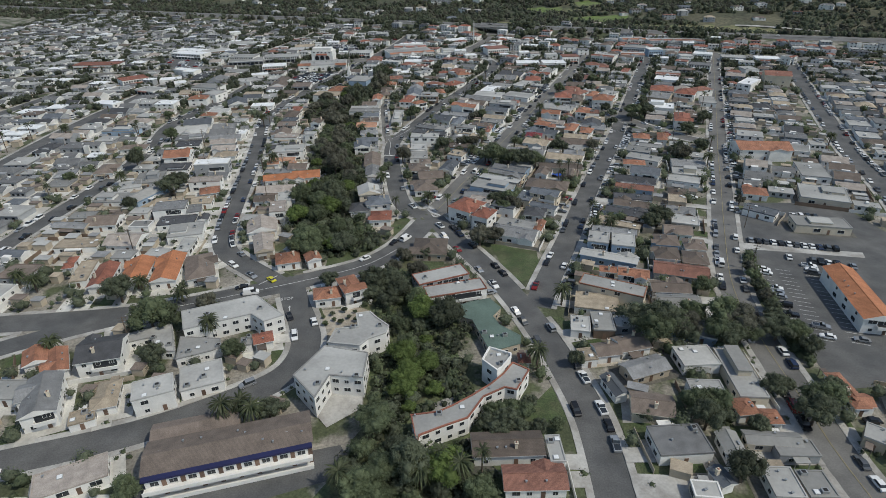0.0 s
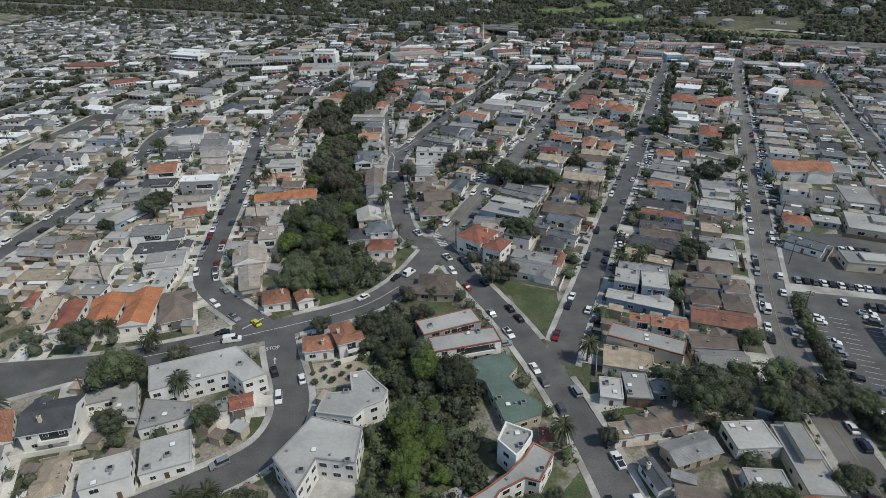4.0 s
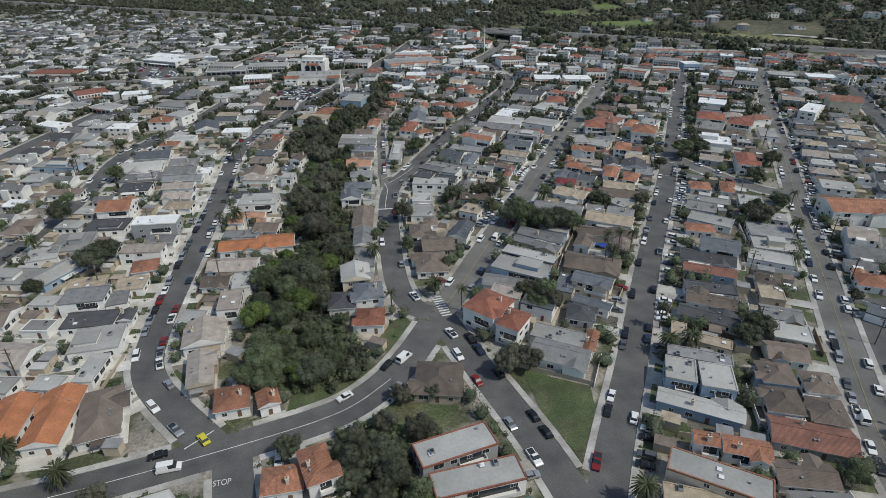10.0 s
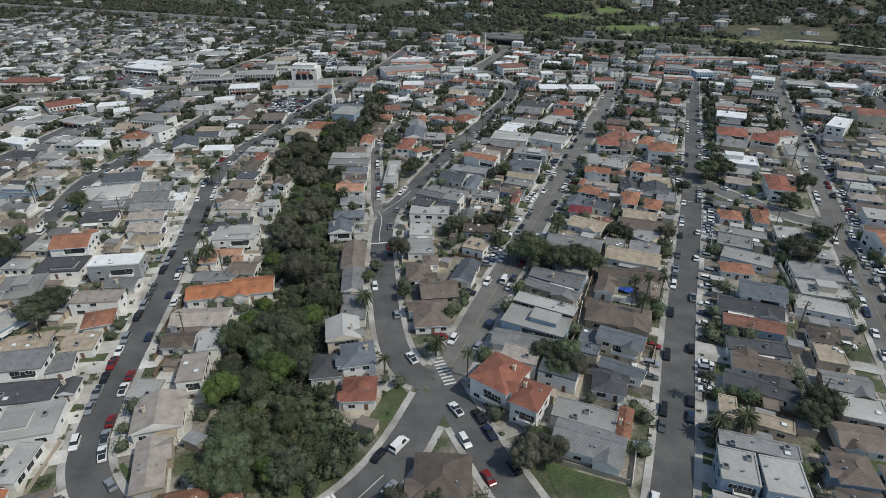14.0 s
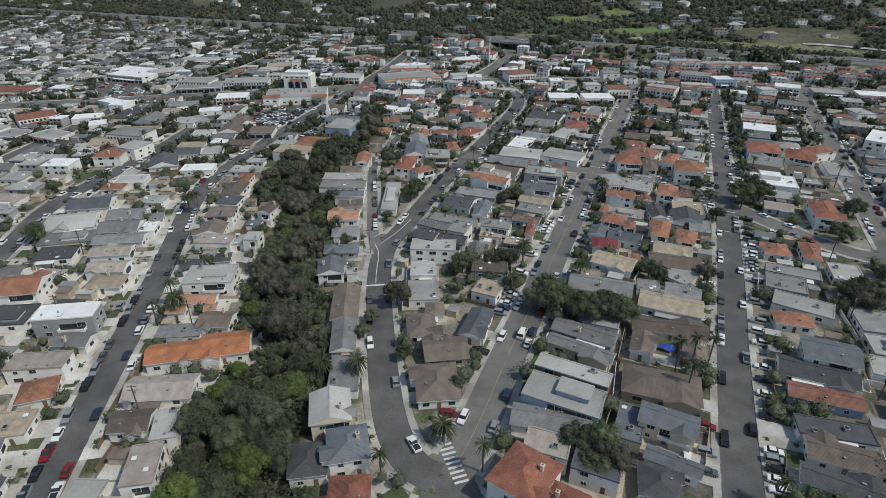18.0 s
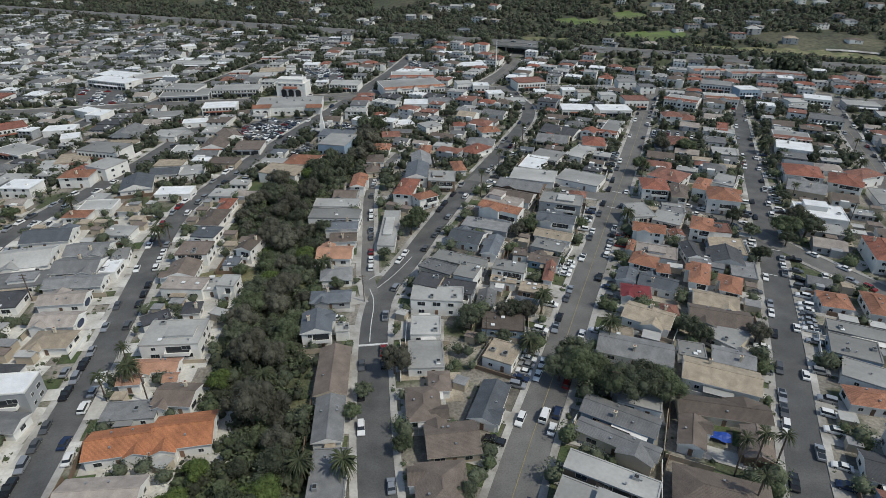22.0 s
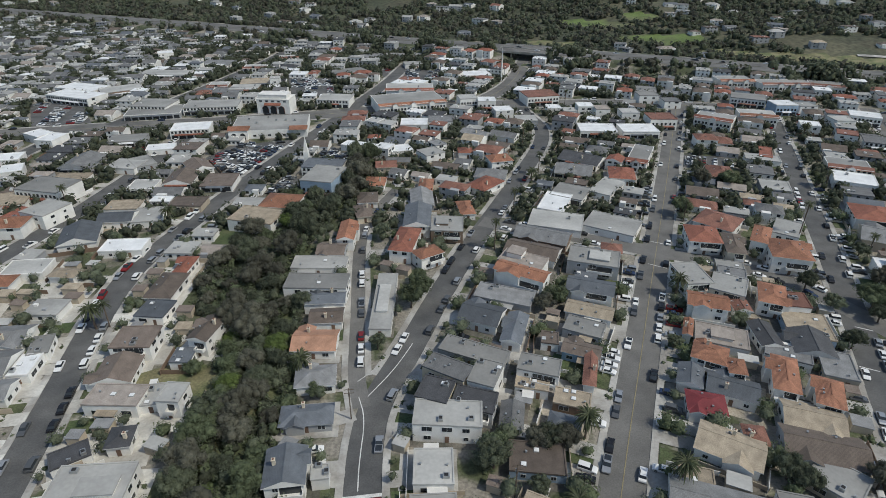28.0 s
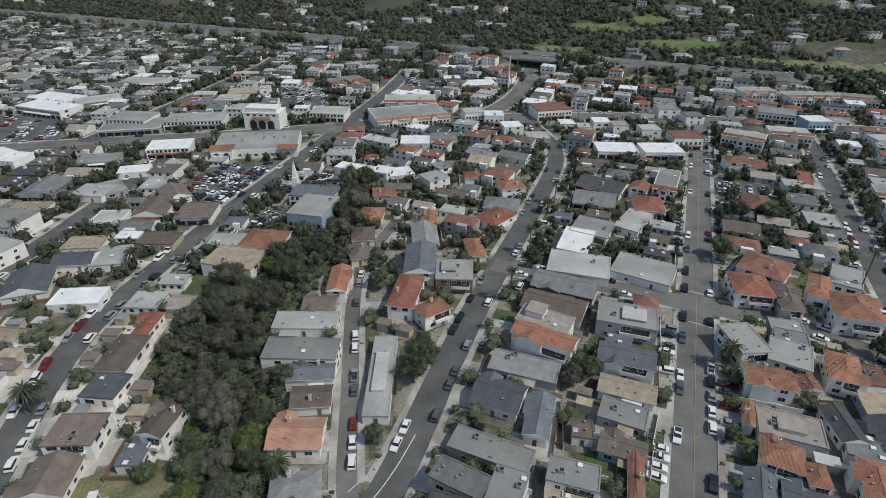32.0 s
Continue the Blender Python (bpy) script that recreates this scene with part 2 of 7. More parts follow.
# ---- roads: name, width, middle line, surface ----
ROADS = {
    "road_left": (9.0, [(-46, 184), (-55, 193), (-64, 202), (-70.5, 210), (-74.5, 219), (-77, 236), (-78.8, 262), (-81, 296), (-83, 325), (-86, 356), (-90, 388), (-91.5, 410), (-89.5, 432), (-80, 465), (-70, 500), (-54, 545), (-40, 585), (-30, 612)], asphalt),
    "road_cross": (10.0, [(-260, 172), (-180, 168), (-135, 167), (-94, 168.5), (-81, 171.5), (-67, 175.5), (-52.5, 180), (-37.4, 185), (-21, 191), (-12, 196), (-2.5, 206), (4, 217), (11, 232)], asphalt),
    "road_main": (9.2, [(13, 238), (18, 222), (22.5, 209), (28, 195), (33.5, 180), (37.5, 166), (41, 152), (43.5, 138), (45, 126), (46.5, 112), (46, 98), (41, 60), (34, 10)], asphalt),
    "road_b": (9.0, [(44, 160), (49, 171), (57.5, 188), (69, 210), (84.5, 243), (102.5, 279), (119.5, 311), (144, 360), (168, 409), (214, 507), (264, 610)], asphalt),
    "road_a": (9.8, [(99, 40), (100, 86), (104, 108), (106, 122), (108.5, 137), (112, 156), (119.5, 176), (130, 198), (143.5, 226), (160, 259), (182.5, 306), (206, 352), (235, 410), (290, 520), (335, 610)], asphalt_pale),
    "road_c": (10.4, [(13, 237), (21.5, 252), (33, 277), (47, 305), (62, 336), (72, 356), (98, 409), (124, 461), (153, 520), (185, 586), (206, 628)], asphalt_pale),
    "road_d": (8.6, [(10, 237), (5, 240), (1.5, 247), (-1, 257), (-3, 279), (-4, 305), (-4.5, 318), (-4.3, 335), (-2, 350), (7, 369), (18, 397), (32.5, 430), (54, 474), (76, 520), (92, 556), (98, 585), (94, 610), (92, 638)], asphalt),
    "lane_e": (4.8, [(-5.5, 348), (-7.6, 360), (-7.9, 374), (-8.6, 398), (-9.7, 433), (-8.5, 455), (-2.3, 472), (6, 492)], asphalt_pale),
    "road_low": (9.2, [(-42, 186), (-38, 170), (-34, 159), (-31, 147), (-33, 136), (-39, 129), (-50, 123), (-62, 117), (-76, 112), (-94, 108), (-150, 96)], asphalt),
    "road_side": (9.0, [(-180, 128), (-140, 146), (-125, 154), (-112, 160.5), (-100, 165.5), (-92, 168)], asphalt),
    "road_left_far": (9.6, [(-170, 174), (-164, 234), (-155, 276), (-149, 318), (-150, 362), (-155, 398), (-147, 427), (-137, 458), (-128, 500), (-119, 560), (-112, 602)], asphalt),
    "road_outer_left": (9.4, [(-236, 176), (-226, 290), (-222, 400), (-205, 500), (-190, 596)], asphalt),
    "road_rim_left": (9.4, [(-318, 250), (-300, 400), (-280, 500), (-262, 585)], asphalt),
    "road_link": (9.0, [(41, 454), (54, 447), (79, 436), (104, 423), (121, 415), (138, 405), (150, 388), (161, 358), (176, 330), (190, 322)], asphalt_pale),
    "road_f": (12.0, [(205, 180), (237, 246), (252, 290), (281, 350), (330, 450), (380, 550), (400, 590)], asphalt),
    "avenue": (19.0, [(-420, 560), (-260, 585), (-177, 600), (-75, 612), (0, 630), (51, 638), (155, 637), (205, 628), (300, 600), (420, 560), (560, 500)], asphalt_pale),
    "road_under_bridge": (13.0, [(60, 636), (98, 690), (124, 767), (142, 828), (160, 900), (190, 980)], asphalt_pale),
    "road_north_left": (10.0, [(-170, 604), (-140, 690), (-110, 790), (-100, 840)], asphalt),
    "road_north_mid": (10.0, [(-26, 626), (0, 700), (20, 780)], asphalt),
}
LINES = {name: along(points, 1.5) for name, (width, points, surface) in ROADS.items()}


ROAD_SPOTS = np.concatenate([np.stack([l[:, 0], l[:, 1], np.full(len(l), ROADS[n][0] / 2), np.full(len(l), i)], 1) for i, (n, l) in enumerate(LINES.items())])


def road_gap(x, y, but=()):
    """Metres from a place to the nearest road's edge."""
    k = np.hypot(ROAD_SPOTS[:, 0] - x, ROAD_SPOTS[:, 1] - y) - ROAD_SPOTS[:, 2]
    for n in but:
        k[ROAD_SPOTS[:, 3] == list(ROADS).index(n)] = 1e9
    return k.min()


# open slopes behind the freeway: along it, away from it, half sizes, surface (2 green, 3 dry)
MEADOWS = [(-196, 179, 46, 17, 2), (-112, 126, 48, 20, 2), (-147, 208, 24, 16, 2), (-222, 78, 32, 15, 3), (40, 84, 130, 15, 3)]


def meadow(x, y):
    """The surface of the open slope at a place, or 0."""
    s, d = 0.898 * x - 0.441 * y, beyond(x, y)
    for ms, md, a, b, surface in MEADOWS:
        if ((s - ms) / a) ** 2 + ((d - md) / b) ** 2 < 1 + 0.5 * noise.noise(Vector((x / 30, y / 30, 8.8))):
            return surface
    return 0


def build_ground():
    xs, ys = np.arange(-1500, 1501, 12.0), np.arange(-300, 2300, 12.0)
    s = Shape()
    s.v = [(x, y, height(x, y)) for y in ys for x in xs]
    w = len(xs)
    s.f = [(j * w + i, j * w + i + 1, (j + 1) * w + i + 1, (j + 1) * w + i) for j in range(len(ys) - 1) for i in range(w - 1)]
    for j in range(len(ys) - 1):
        for i in range(w - 1):
            x, y = xs[i] + 6, ys[j] + 6
            d = beyond(x, y)
            s.m.append(0 if d < 26 else meadow(x, y) or 1)
    me = s.mesh("ground", soil, brush, grass_bright, dry_grass)
    me.polygons.foreach_set("use_smooth", [True] * len(me.polygons))
    setting("ground", me, "uneven soil, scrub and dry grass between the houses", "ground")


def build_roads():
    for i, (name, (width, points, surface)) in enumerate(ROADS.items()):
        line, s, z = LINES[name], Shape(), 0.03 + 0.004 * i
        for a, b in zip(line[:-1], line[1:]):
            s.face([(*off(a, -width / 2), z), (*off(b, -width / 2), z), (*off(b, width / 2), z), (*off(a, width / 2), z)])
        setting(name, s.mesh(name, surface), "patched asphalt street between concrete kerbs", "road")
        walkway, TOP = Shape(), 0.16 + 0.003 * i
        for side in (-1, 1):
            kept = []
            for a in line:
                c = off(a, side * (width / 2 + 0.95))
                kept.append(road_gap(*c, but=(name,)) > 1.4)
            for k in range(len(line) - 1):
                if kept[k] and kept[k + 1]:
                    a, b = line[k], line[k + 1]
                    i0, i1 = side * width / 2, side * (width / 2 + 1.8)
                    p = [off(a, i0), off(b, i0), off(b, i1), off(a, i1)]
                    if side < 0:
                        p = [p[1], p[0], p[3], p[2]]
                    walkway.face([(*q, TOP) for q in (p if side > 0 else p)])
                    walkway.face([(*off(a, i0), 0.0), (*off(b, i0), 0.0), (*off(b, i0), TOP), (*off(a, i0), TOP)])
                    walkway.face([(*off(a, i1), TOP), (*off(b, i1), TOP), (*off(b, i1), 0.0), (*off(a, i1), 0.0)])
        if walkway.f:
            setting("pavement", walkway.mesh("pavement", concrete), "pale concrete footpath with a kerb along the street", "pavement")


def painted(name, points, width, z, paint, dash=0.0, shift=0.0, label="worn painted line on the road"):
    s = Shape()
    line = along(points, 1.0)
    for k, (a, b) in enumerate(zip(line[:-1], line[1:])):
        if dash and (k // dash) % 2:
            continue
        s.face([(*off(a, shift - width / 2), z), (*off(b, shift - width / 2), z), (*off(b, shift + width / 2), z), (*off(a, shift + width / 2), z)])
    return setting(name, s.mesh(name, paint), label, "road marking")


def build_markings():
    for n, w in (("road_a", 0.22), ("road_c", 0.22), ("avenue", 0.4), ("road_under_bridge", 0.3)):
        painted("road_marking", ROADS[n][1], w, 0.12, paint_yellow, label="faded yellow centre line on the street")
    painted("road_marking", ROADS["road_cross"][1][3:11], 0.2, 0.12, paint_white, label="worn white centre line on the street")
    painted("road_marking", [(-6.5, 352), (-4.5, 344), (-5.5, 330), (-5.5, 322)], 0.25, 0.125, paint_white)
    painted("road_marking", [(-4, 352), (3, 362), (9, 374)], 0.25, 0.125, paint_white)
    painted("road_marking", [(-7, 358), (-1, 364), (6, 377)], 0.25, 0.13, paint_white)
    painted("road_marking", [(2.0, 338), (1.5, 328), (0.5, 321)], 0.25, 0.125, paint_white)
    painted("road_marking", [(-9.5, 320.5), (0.5, 321)], 0.9, 0.13, paint_white, label="pale stop line across the street")
    for a, b in (((98, 414), (104, 410)), ((-53, 184), (-47, 190)), ((136, 353), (141, 350)), ((148, 371), (153, 368)), ((106, 431), (111, 428))):
        painted("road_marking", [a, b], 0.35, 0.13, paint_white, label="white stop line at the junction")
    crossing = setting("crossing", None, "white ladder-striped pedestrian crossing at the junction", "crossing")
    for k in range(9):
        s = Shape()
        s.box(-1.7, -0.33, 0, 1.7, 0.33, 0.01)
        part("stripe", s.mesh("stripe", paint_white), crossing, (12.6 + k * 0.36, 246.5 - k * 1.38, 0.125), 14)


build_ground()
build_roads()
build_markings()


# ---- houses ----
dice = random.Random(11)
TAKEN = []                       # middle, reach, heading and halves of each house


def window_mesh(w, h):
    s = Shape()
    s.box(-w / 2, -0.06, 0, w / 2, 0.02, h, 0)
    s.box(-w / 2 + 0.09, -0.08, 0.09, -0.03, -0.055, h - 0.09, 1)
    s.box(0.03, -0.08, 0.09, w / 2 - 0.09, -0.055, h - 0.09, 1)
    return s.mesh("window", trim_white, glass_dark)


WINDOWS = [window_mesh(1.3, 1.15), window_mesh(1.9, 1.3), window_mesh(2.6, 1.5)]
_s = Shape()
_s.box(-0.5, -0.07, 0, 0.5, 0.02, 2.05, 0)
_s.box(0.32, -0.11, 0.95, 0.4, -0.06, 1.03, 1)
DOOR = _s.mesh("door", door_wood, metal_gray)
_s = Shape()
for _k in range(4):
    _s.box(-2.3, -0.07, _k * 0.55, 2.3, 0.02, _k * 0.55 + 0.52, 0)
GARAGE_DOOR = _s.mesh("garage_door", trim_white)
_s = Shape()
_s.box(-0.35, -0.35, -0.5, 0.35, 0.35, 1.5, 0)
_s.box(-0.45, -0.45, 1.5, 0.45, 0.45, 1.66, 0)
_s.box(-0.18, -0.18, 1.66, 0.18, 0.18, 1.9, 1)
CHIMNEY = _s.mesh("chimney", WALL["cream"], ROOF["rust"])
_s = Shape()
_s.box(-0.16, -0.16, 0, 0.16, 0.16, 0.5, 0)
_s.box(-0.24, -0.24, 0.5, 0.24, 0.24, 0.6, 0)
VENT = _s.mesh("vent", metal_gray)
_s = Shape()
_s.box(-0.75, -0.55, 0, 0.75, 0.55, 0.85, 0)
_s.box(-0.45, -0.4, 0.85, 0.45, 0.4, 0.92, 1)
COOLER = _s.mesh("cooling_unit", metal_gray, rubber)
_s = Shape()
_s.box(-0.65, -0.65, 0, 0.65, 0.65, 0.22, 0)
_s.box(-0.55, -0.55, 0.22, 0.55, 0.55, 0.3, 1)
SKYLIGHT = _s.mesh("skylight", metal_gray, ROOF["white"])
_s = Shape()
for _i in range(3):
    for _j in range(2):
        _s.box(_i * 1.05 - 1.55, _j * 1.7 - 1.7, 0.0, _i * 1.05 - 0.55, _j * 1.7 - 0.05, 0.06)
SOLAR = _s.mesh("solar_panel", solar_blue)


def roof_mesh(kind, w, d, h, cover, wall, trim):
    """A flat roof with a raised rim, or a gable or hip roof whose ridge follows the longer side. Slots: cover, gable wall or rim."""
    s = Shape()
    turned = d > w
    a, b = (d / 2, w / 2) if turned else (w / 2, d / 2)

    def put(points, slot=0):
        s.face([(-y, x, z) if turned else (x, y, z) for x, y, z in points], slot)

    if kind == "f":
        r = 0.35
        o = [(-a, -b), (a, -b), (a, b), (-a, b)]
        i = [(-a + r, -b + r), (a - r, -b + r), (a - r, b - r), (-a + r, b - r)]
        put([(*p, h + 0.12) for p in i], 0)
        for k in range(4):
            n = (k + 1) % 4
            put([(*o[k], h - 0.15), (*o[n], h - 0.15), (*o[n], h + 0.3), (*o[k], h + 0.3)], 1)
            put([(*o[k], h + 0.3), (*o[n], h + 0.3), (*i[n], h + 0.3), (*i[k], h + 0.3)], 1)
            put([(*i[k], h + 0.3), (*i[n], h + 0.3), (*i[n], h + 0.12), (*i[k], h + 0.12)], 1)
        put([(*p, h - 0.15) for p in reversed(o)], 1)
        return s.mesh("roof", cover, trim)
    rise, t = min(b * 0.36, 2.6), 0.18
    e = 0.0 if kind == "g" else min(b, a * 0.8)
    left, right = (-a + e, 0, h + t + rise), (a - e, 0, h + t + rise)
    low = [(-a, -b, h), (a, -b, h), (a, b, h), (-a, b, h)]
    up = [(x, y, z + t) for x, y, z in low]
    for k in range(4):
        n = (k + 1) % 4
        put([low[k], low[n], up[n], up[k]], 1)
    put(list(reversed(low)), 1)
    put([up[0], up[1], right, left])
    put([up[2], up[3], left, right])
    put([up[1], up[2], right], 0 if kind == "h" else 1)
    put([up[3], up[0], left], 0 if kind == "h" else 1)
    s.box(*((-0.12, -a + e, h + t + rise - 0.05, 0.12, a - e, h + t + rise + 0.08) if turned else (-a + e, -0.12, h + t + rise - 0.05, a - e, 0.12, h + t + rise + 0.08)), 0)
    return s.mesh("roof", cover, wall)


WORDS = {"gray": "gray shingle", "light": "pale flat-coated", "white": "white coated", "dark": "dark shingle", "brown": "brown shingle", "tan": "tan gravel", "taupe": "taupe",
         "orange": "orange clay-tile", "red": "red clay-tile", "rust": "rust-coloured tile", "slate": "slate-gray shingle", "vivid": "bright orange clay-tile", "peach": "peach tile", "green": "green rolled", "darkred": "dark red"}
SHAPES = {"f": "flat", "g": "gabled", "h": "hipped"}


def wing_mesh(w, out, h, rise, cover, wall):
    """A low gabled wing that runs into the main roof, its front at -y."""
    s = Shape()
    a = w / 2
    s.box(-a + 0.35, -out + 0.4, -0.4, a - 0.35, 1.0, h, 1)
    for sx in (-1, 1):
        q = [(sx * a, -out, h), (sx * a, 1.2, h), (0, 3.2, h + rise + 0.15), (0, -out, h + rise + 0.15)]
        s.face(q if sx > 0 else list(reversed(q)), 0)
        u = [(x, y, z + 0.16) for x, y, z in q]
        s.face(u if sx > 0 else list(reversed(u)), 0)
        s.face([q[0], q[3], u[3], u[0]], 1)
        s.face([q[0], q[1], u[1], u[0]], 1)
    s.face([(-a + 0.35, -out + 0.4, h), (a - 0.35, -out + 0.4, h), (0, -out + 0.4, h + rise)], 1)
    return s.mesh("wing", cover, wall)


def patio_mesh(w, d, h):
    """A flat patio roof on four posts."""
    s = Shape()
    s.box(-w / 2, -d, h, w / 2, 0, h + 0.14)
    for px in (-w / 2 + 0.15, w / 2 - 0.15):
        s.box(px - 0.07, -d + 0.1, 0, px + 0.07, -d + 0.24, h)
    return s


def upper_mesh(w, d, z, tall, cover, wall):
    """A smaller storey set on a flat roof."""
    s = Shape()
    s.box(-w / 2, -d / 2, z, w / 2, d / 2, z + tall, 1)
    s.box(-w / 2 - 0.25, -d / 2 - 0.25, z + tall, w / 2 + 0.25, d / 2 + 0.25, z + tall + 0.28, 0)
    return s.mesh("upper_storey", cover, wall)


def shop_face(ob, side, inset, h, tiles):
    """Shop windows, awnings and a row of upper windows along the street side; bays and a tiled eave where asked."""
    nx, ny, length, depth = side
    at = (nx * (depth / 2 - inset), ny * (depth / 2 - inset), 0)
    angle = math.degrees(math.atan2(ny, nx)) + 90
    n = max(int(length / 4.2), 2)
    step = (length - 0.8) / n
    spots = [(k + 0.5 - n / 2) * step for k in range(n)]

    def glazed(name, base, openings):
        """One dark glazed front: openings over a thin common sill."""
        ring = [(-length / 2 + 0.4, base), (length / 2 - 0.4, base), (length / 2 - 0.4, base + 0.05)]
        for u, half, top, arched in reversed(openings):
            ring.append((u + half, base + 0.05))
            ring += [(u + half * math.cos(t), top - half + half * math.sin(t)) for t in [math.pi * i / 8 for i in range(9)]] if arched else [(u + half, top), (u - half, top)]
            ring.append((u - half, base + 0.05))
        ring.append((-length / 2 + 0.4, base + 0.05))
        g = Shape()
        g.face([(p, -0.06, q) for p, q in ring])
        part(name, g.mesh(name, glass_dark), ob, at, angle)

    glazed("shop_window", 0.2, [(u, step * 0.3, 2.9, True) if tiles else (u, step * 0.4, 2.5, False) for u in spots])
    if h > 4.8:
        glazed("upper_glazing", 3.4, [(u + v, 0.6, 4.8, False) for u in spots for v in (-step * 0.23, step * 0.23)])
    if not tiles and length > 9:
        shade = Shape()
        a = dice.uniform(0.2, 0.4) * length
        shade.face([(-a, -0.1, 3.1), (a, -0.1, 3.1), (a, -1.4, 2.7), (-a, -1.4, 2.7)])
        shade.face([(-a, -1.4, 2.7), (a, -1.4, 2.7), (a, -1.4, 2.4), (-a, -1.4, 2.4)])
        part("awning", shade.mesh("awning", ROOF[dice.choice(("red", "slate", "white", "rust"))]), ob, at, angle)
    if tiles:
        e = Shape()
        a = length / 2 + 0.4
        e.face([(-a, -0.7, h - 0.1), (a, -0.7, h - 0.1), (a, 2.6, h + 1.2), (-a, 2.6, h + 1.2)])
        e.face([(-a, 2.6, h + 1.2), (a, 2.6, h + 1.2), (a, 4.4, h + 0.2), (-a, 4.4, h + 0.2)])
        for sx in (-a, a):
            e.face([(sx, -0.7, h - 0.1), (sx, 2.6, h + 1.2), (sx, 4.4, h + 0.2)], 1)
        part("tiled_eave", e.mesh("tiled_eave", ROOF[tiles], WALL["white"]), ob, at, angle)
        for k in range(max(int(length / 13), 1)):
            u = (k + 0.5 - max(int(length / 13), 1) / 2) * 13 * 0.96
            b = Shape()
            b.box(-1.7, -1.3, -0.2, 1.7, 1.6, h + 0.7, 0)
            for sx in (-1, 1):
                b.face([(sx * 2.0, -1.6, h + 0.6), (sx * 2.0, 1.8, h + 0.6), (0, 1.8, h + 1.6), (0, -1.6, h + 1.6)], 1)
            b.face([(-1.7, -1.3, h + 0.7), (1.7, -1.3, h + 0.7), (0, -1.3, h + 1.5)], 0)
            for z in (0.8, 3.5):
                b.face([(-0.9, -1.36, z), (0.9, -1.36, z), (0.9, -1.36, z + 1.5), (-0.9, -1.36, z + 1.5)], 2)
            part("bay", b.mesh("bay", WALL["white"], ROOF[tiles], glass_dark), ob, (at[0] - ny * u, at[1] + nx * u, 0), angle)


def balcony_mesh(wide):
    """A balcony tray: slab and solid parapet in one, its wall at y = 0."""
    s = Shape()
    a, t = wide / 2, 0.12
    outer = [(-a, 0), (-a, -1.5), (a, -1.5), (a, 0)]
    inner = [(-a + t, 0), (-a + t, -1.5 + t), (a - t, -1.5 + t), (a - t, 0)]
    s.v = [(x, y, z) for ring, z in ((outer, 2.5), (outer, 3.6), (inner, 3.6), (inner, 2.72)) for x, y in ring]
    for i in range(3):
        s.f += [(i, i + 1, i + 5, i + 4), (i + 4, i + 5, i + 9, i + 8), (i + 8, i + 9, i + 13, i + 12)]
    s.f += [(3, 2, 1, 0), (12, 13, 14, 15)]
    return s.mesh("balcony", WALL["white"])


def balcony_door(wide):
    s = Shape()
    s.box(-wide / 2 + 0.3, -0.05, 2.75, wide / 2 - 0.3, 0.03, 4.8)
    return s.mesh("sliding_door", glass_dark)


deco = random.Random(17)


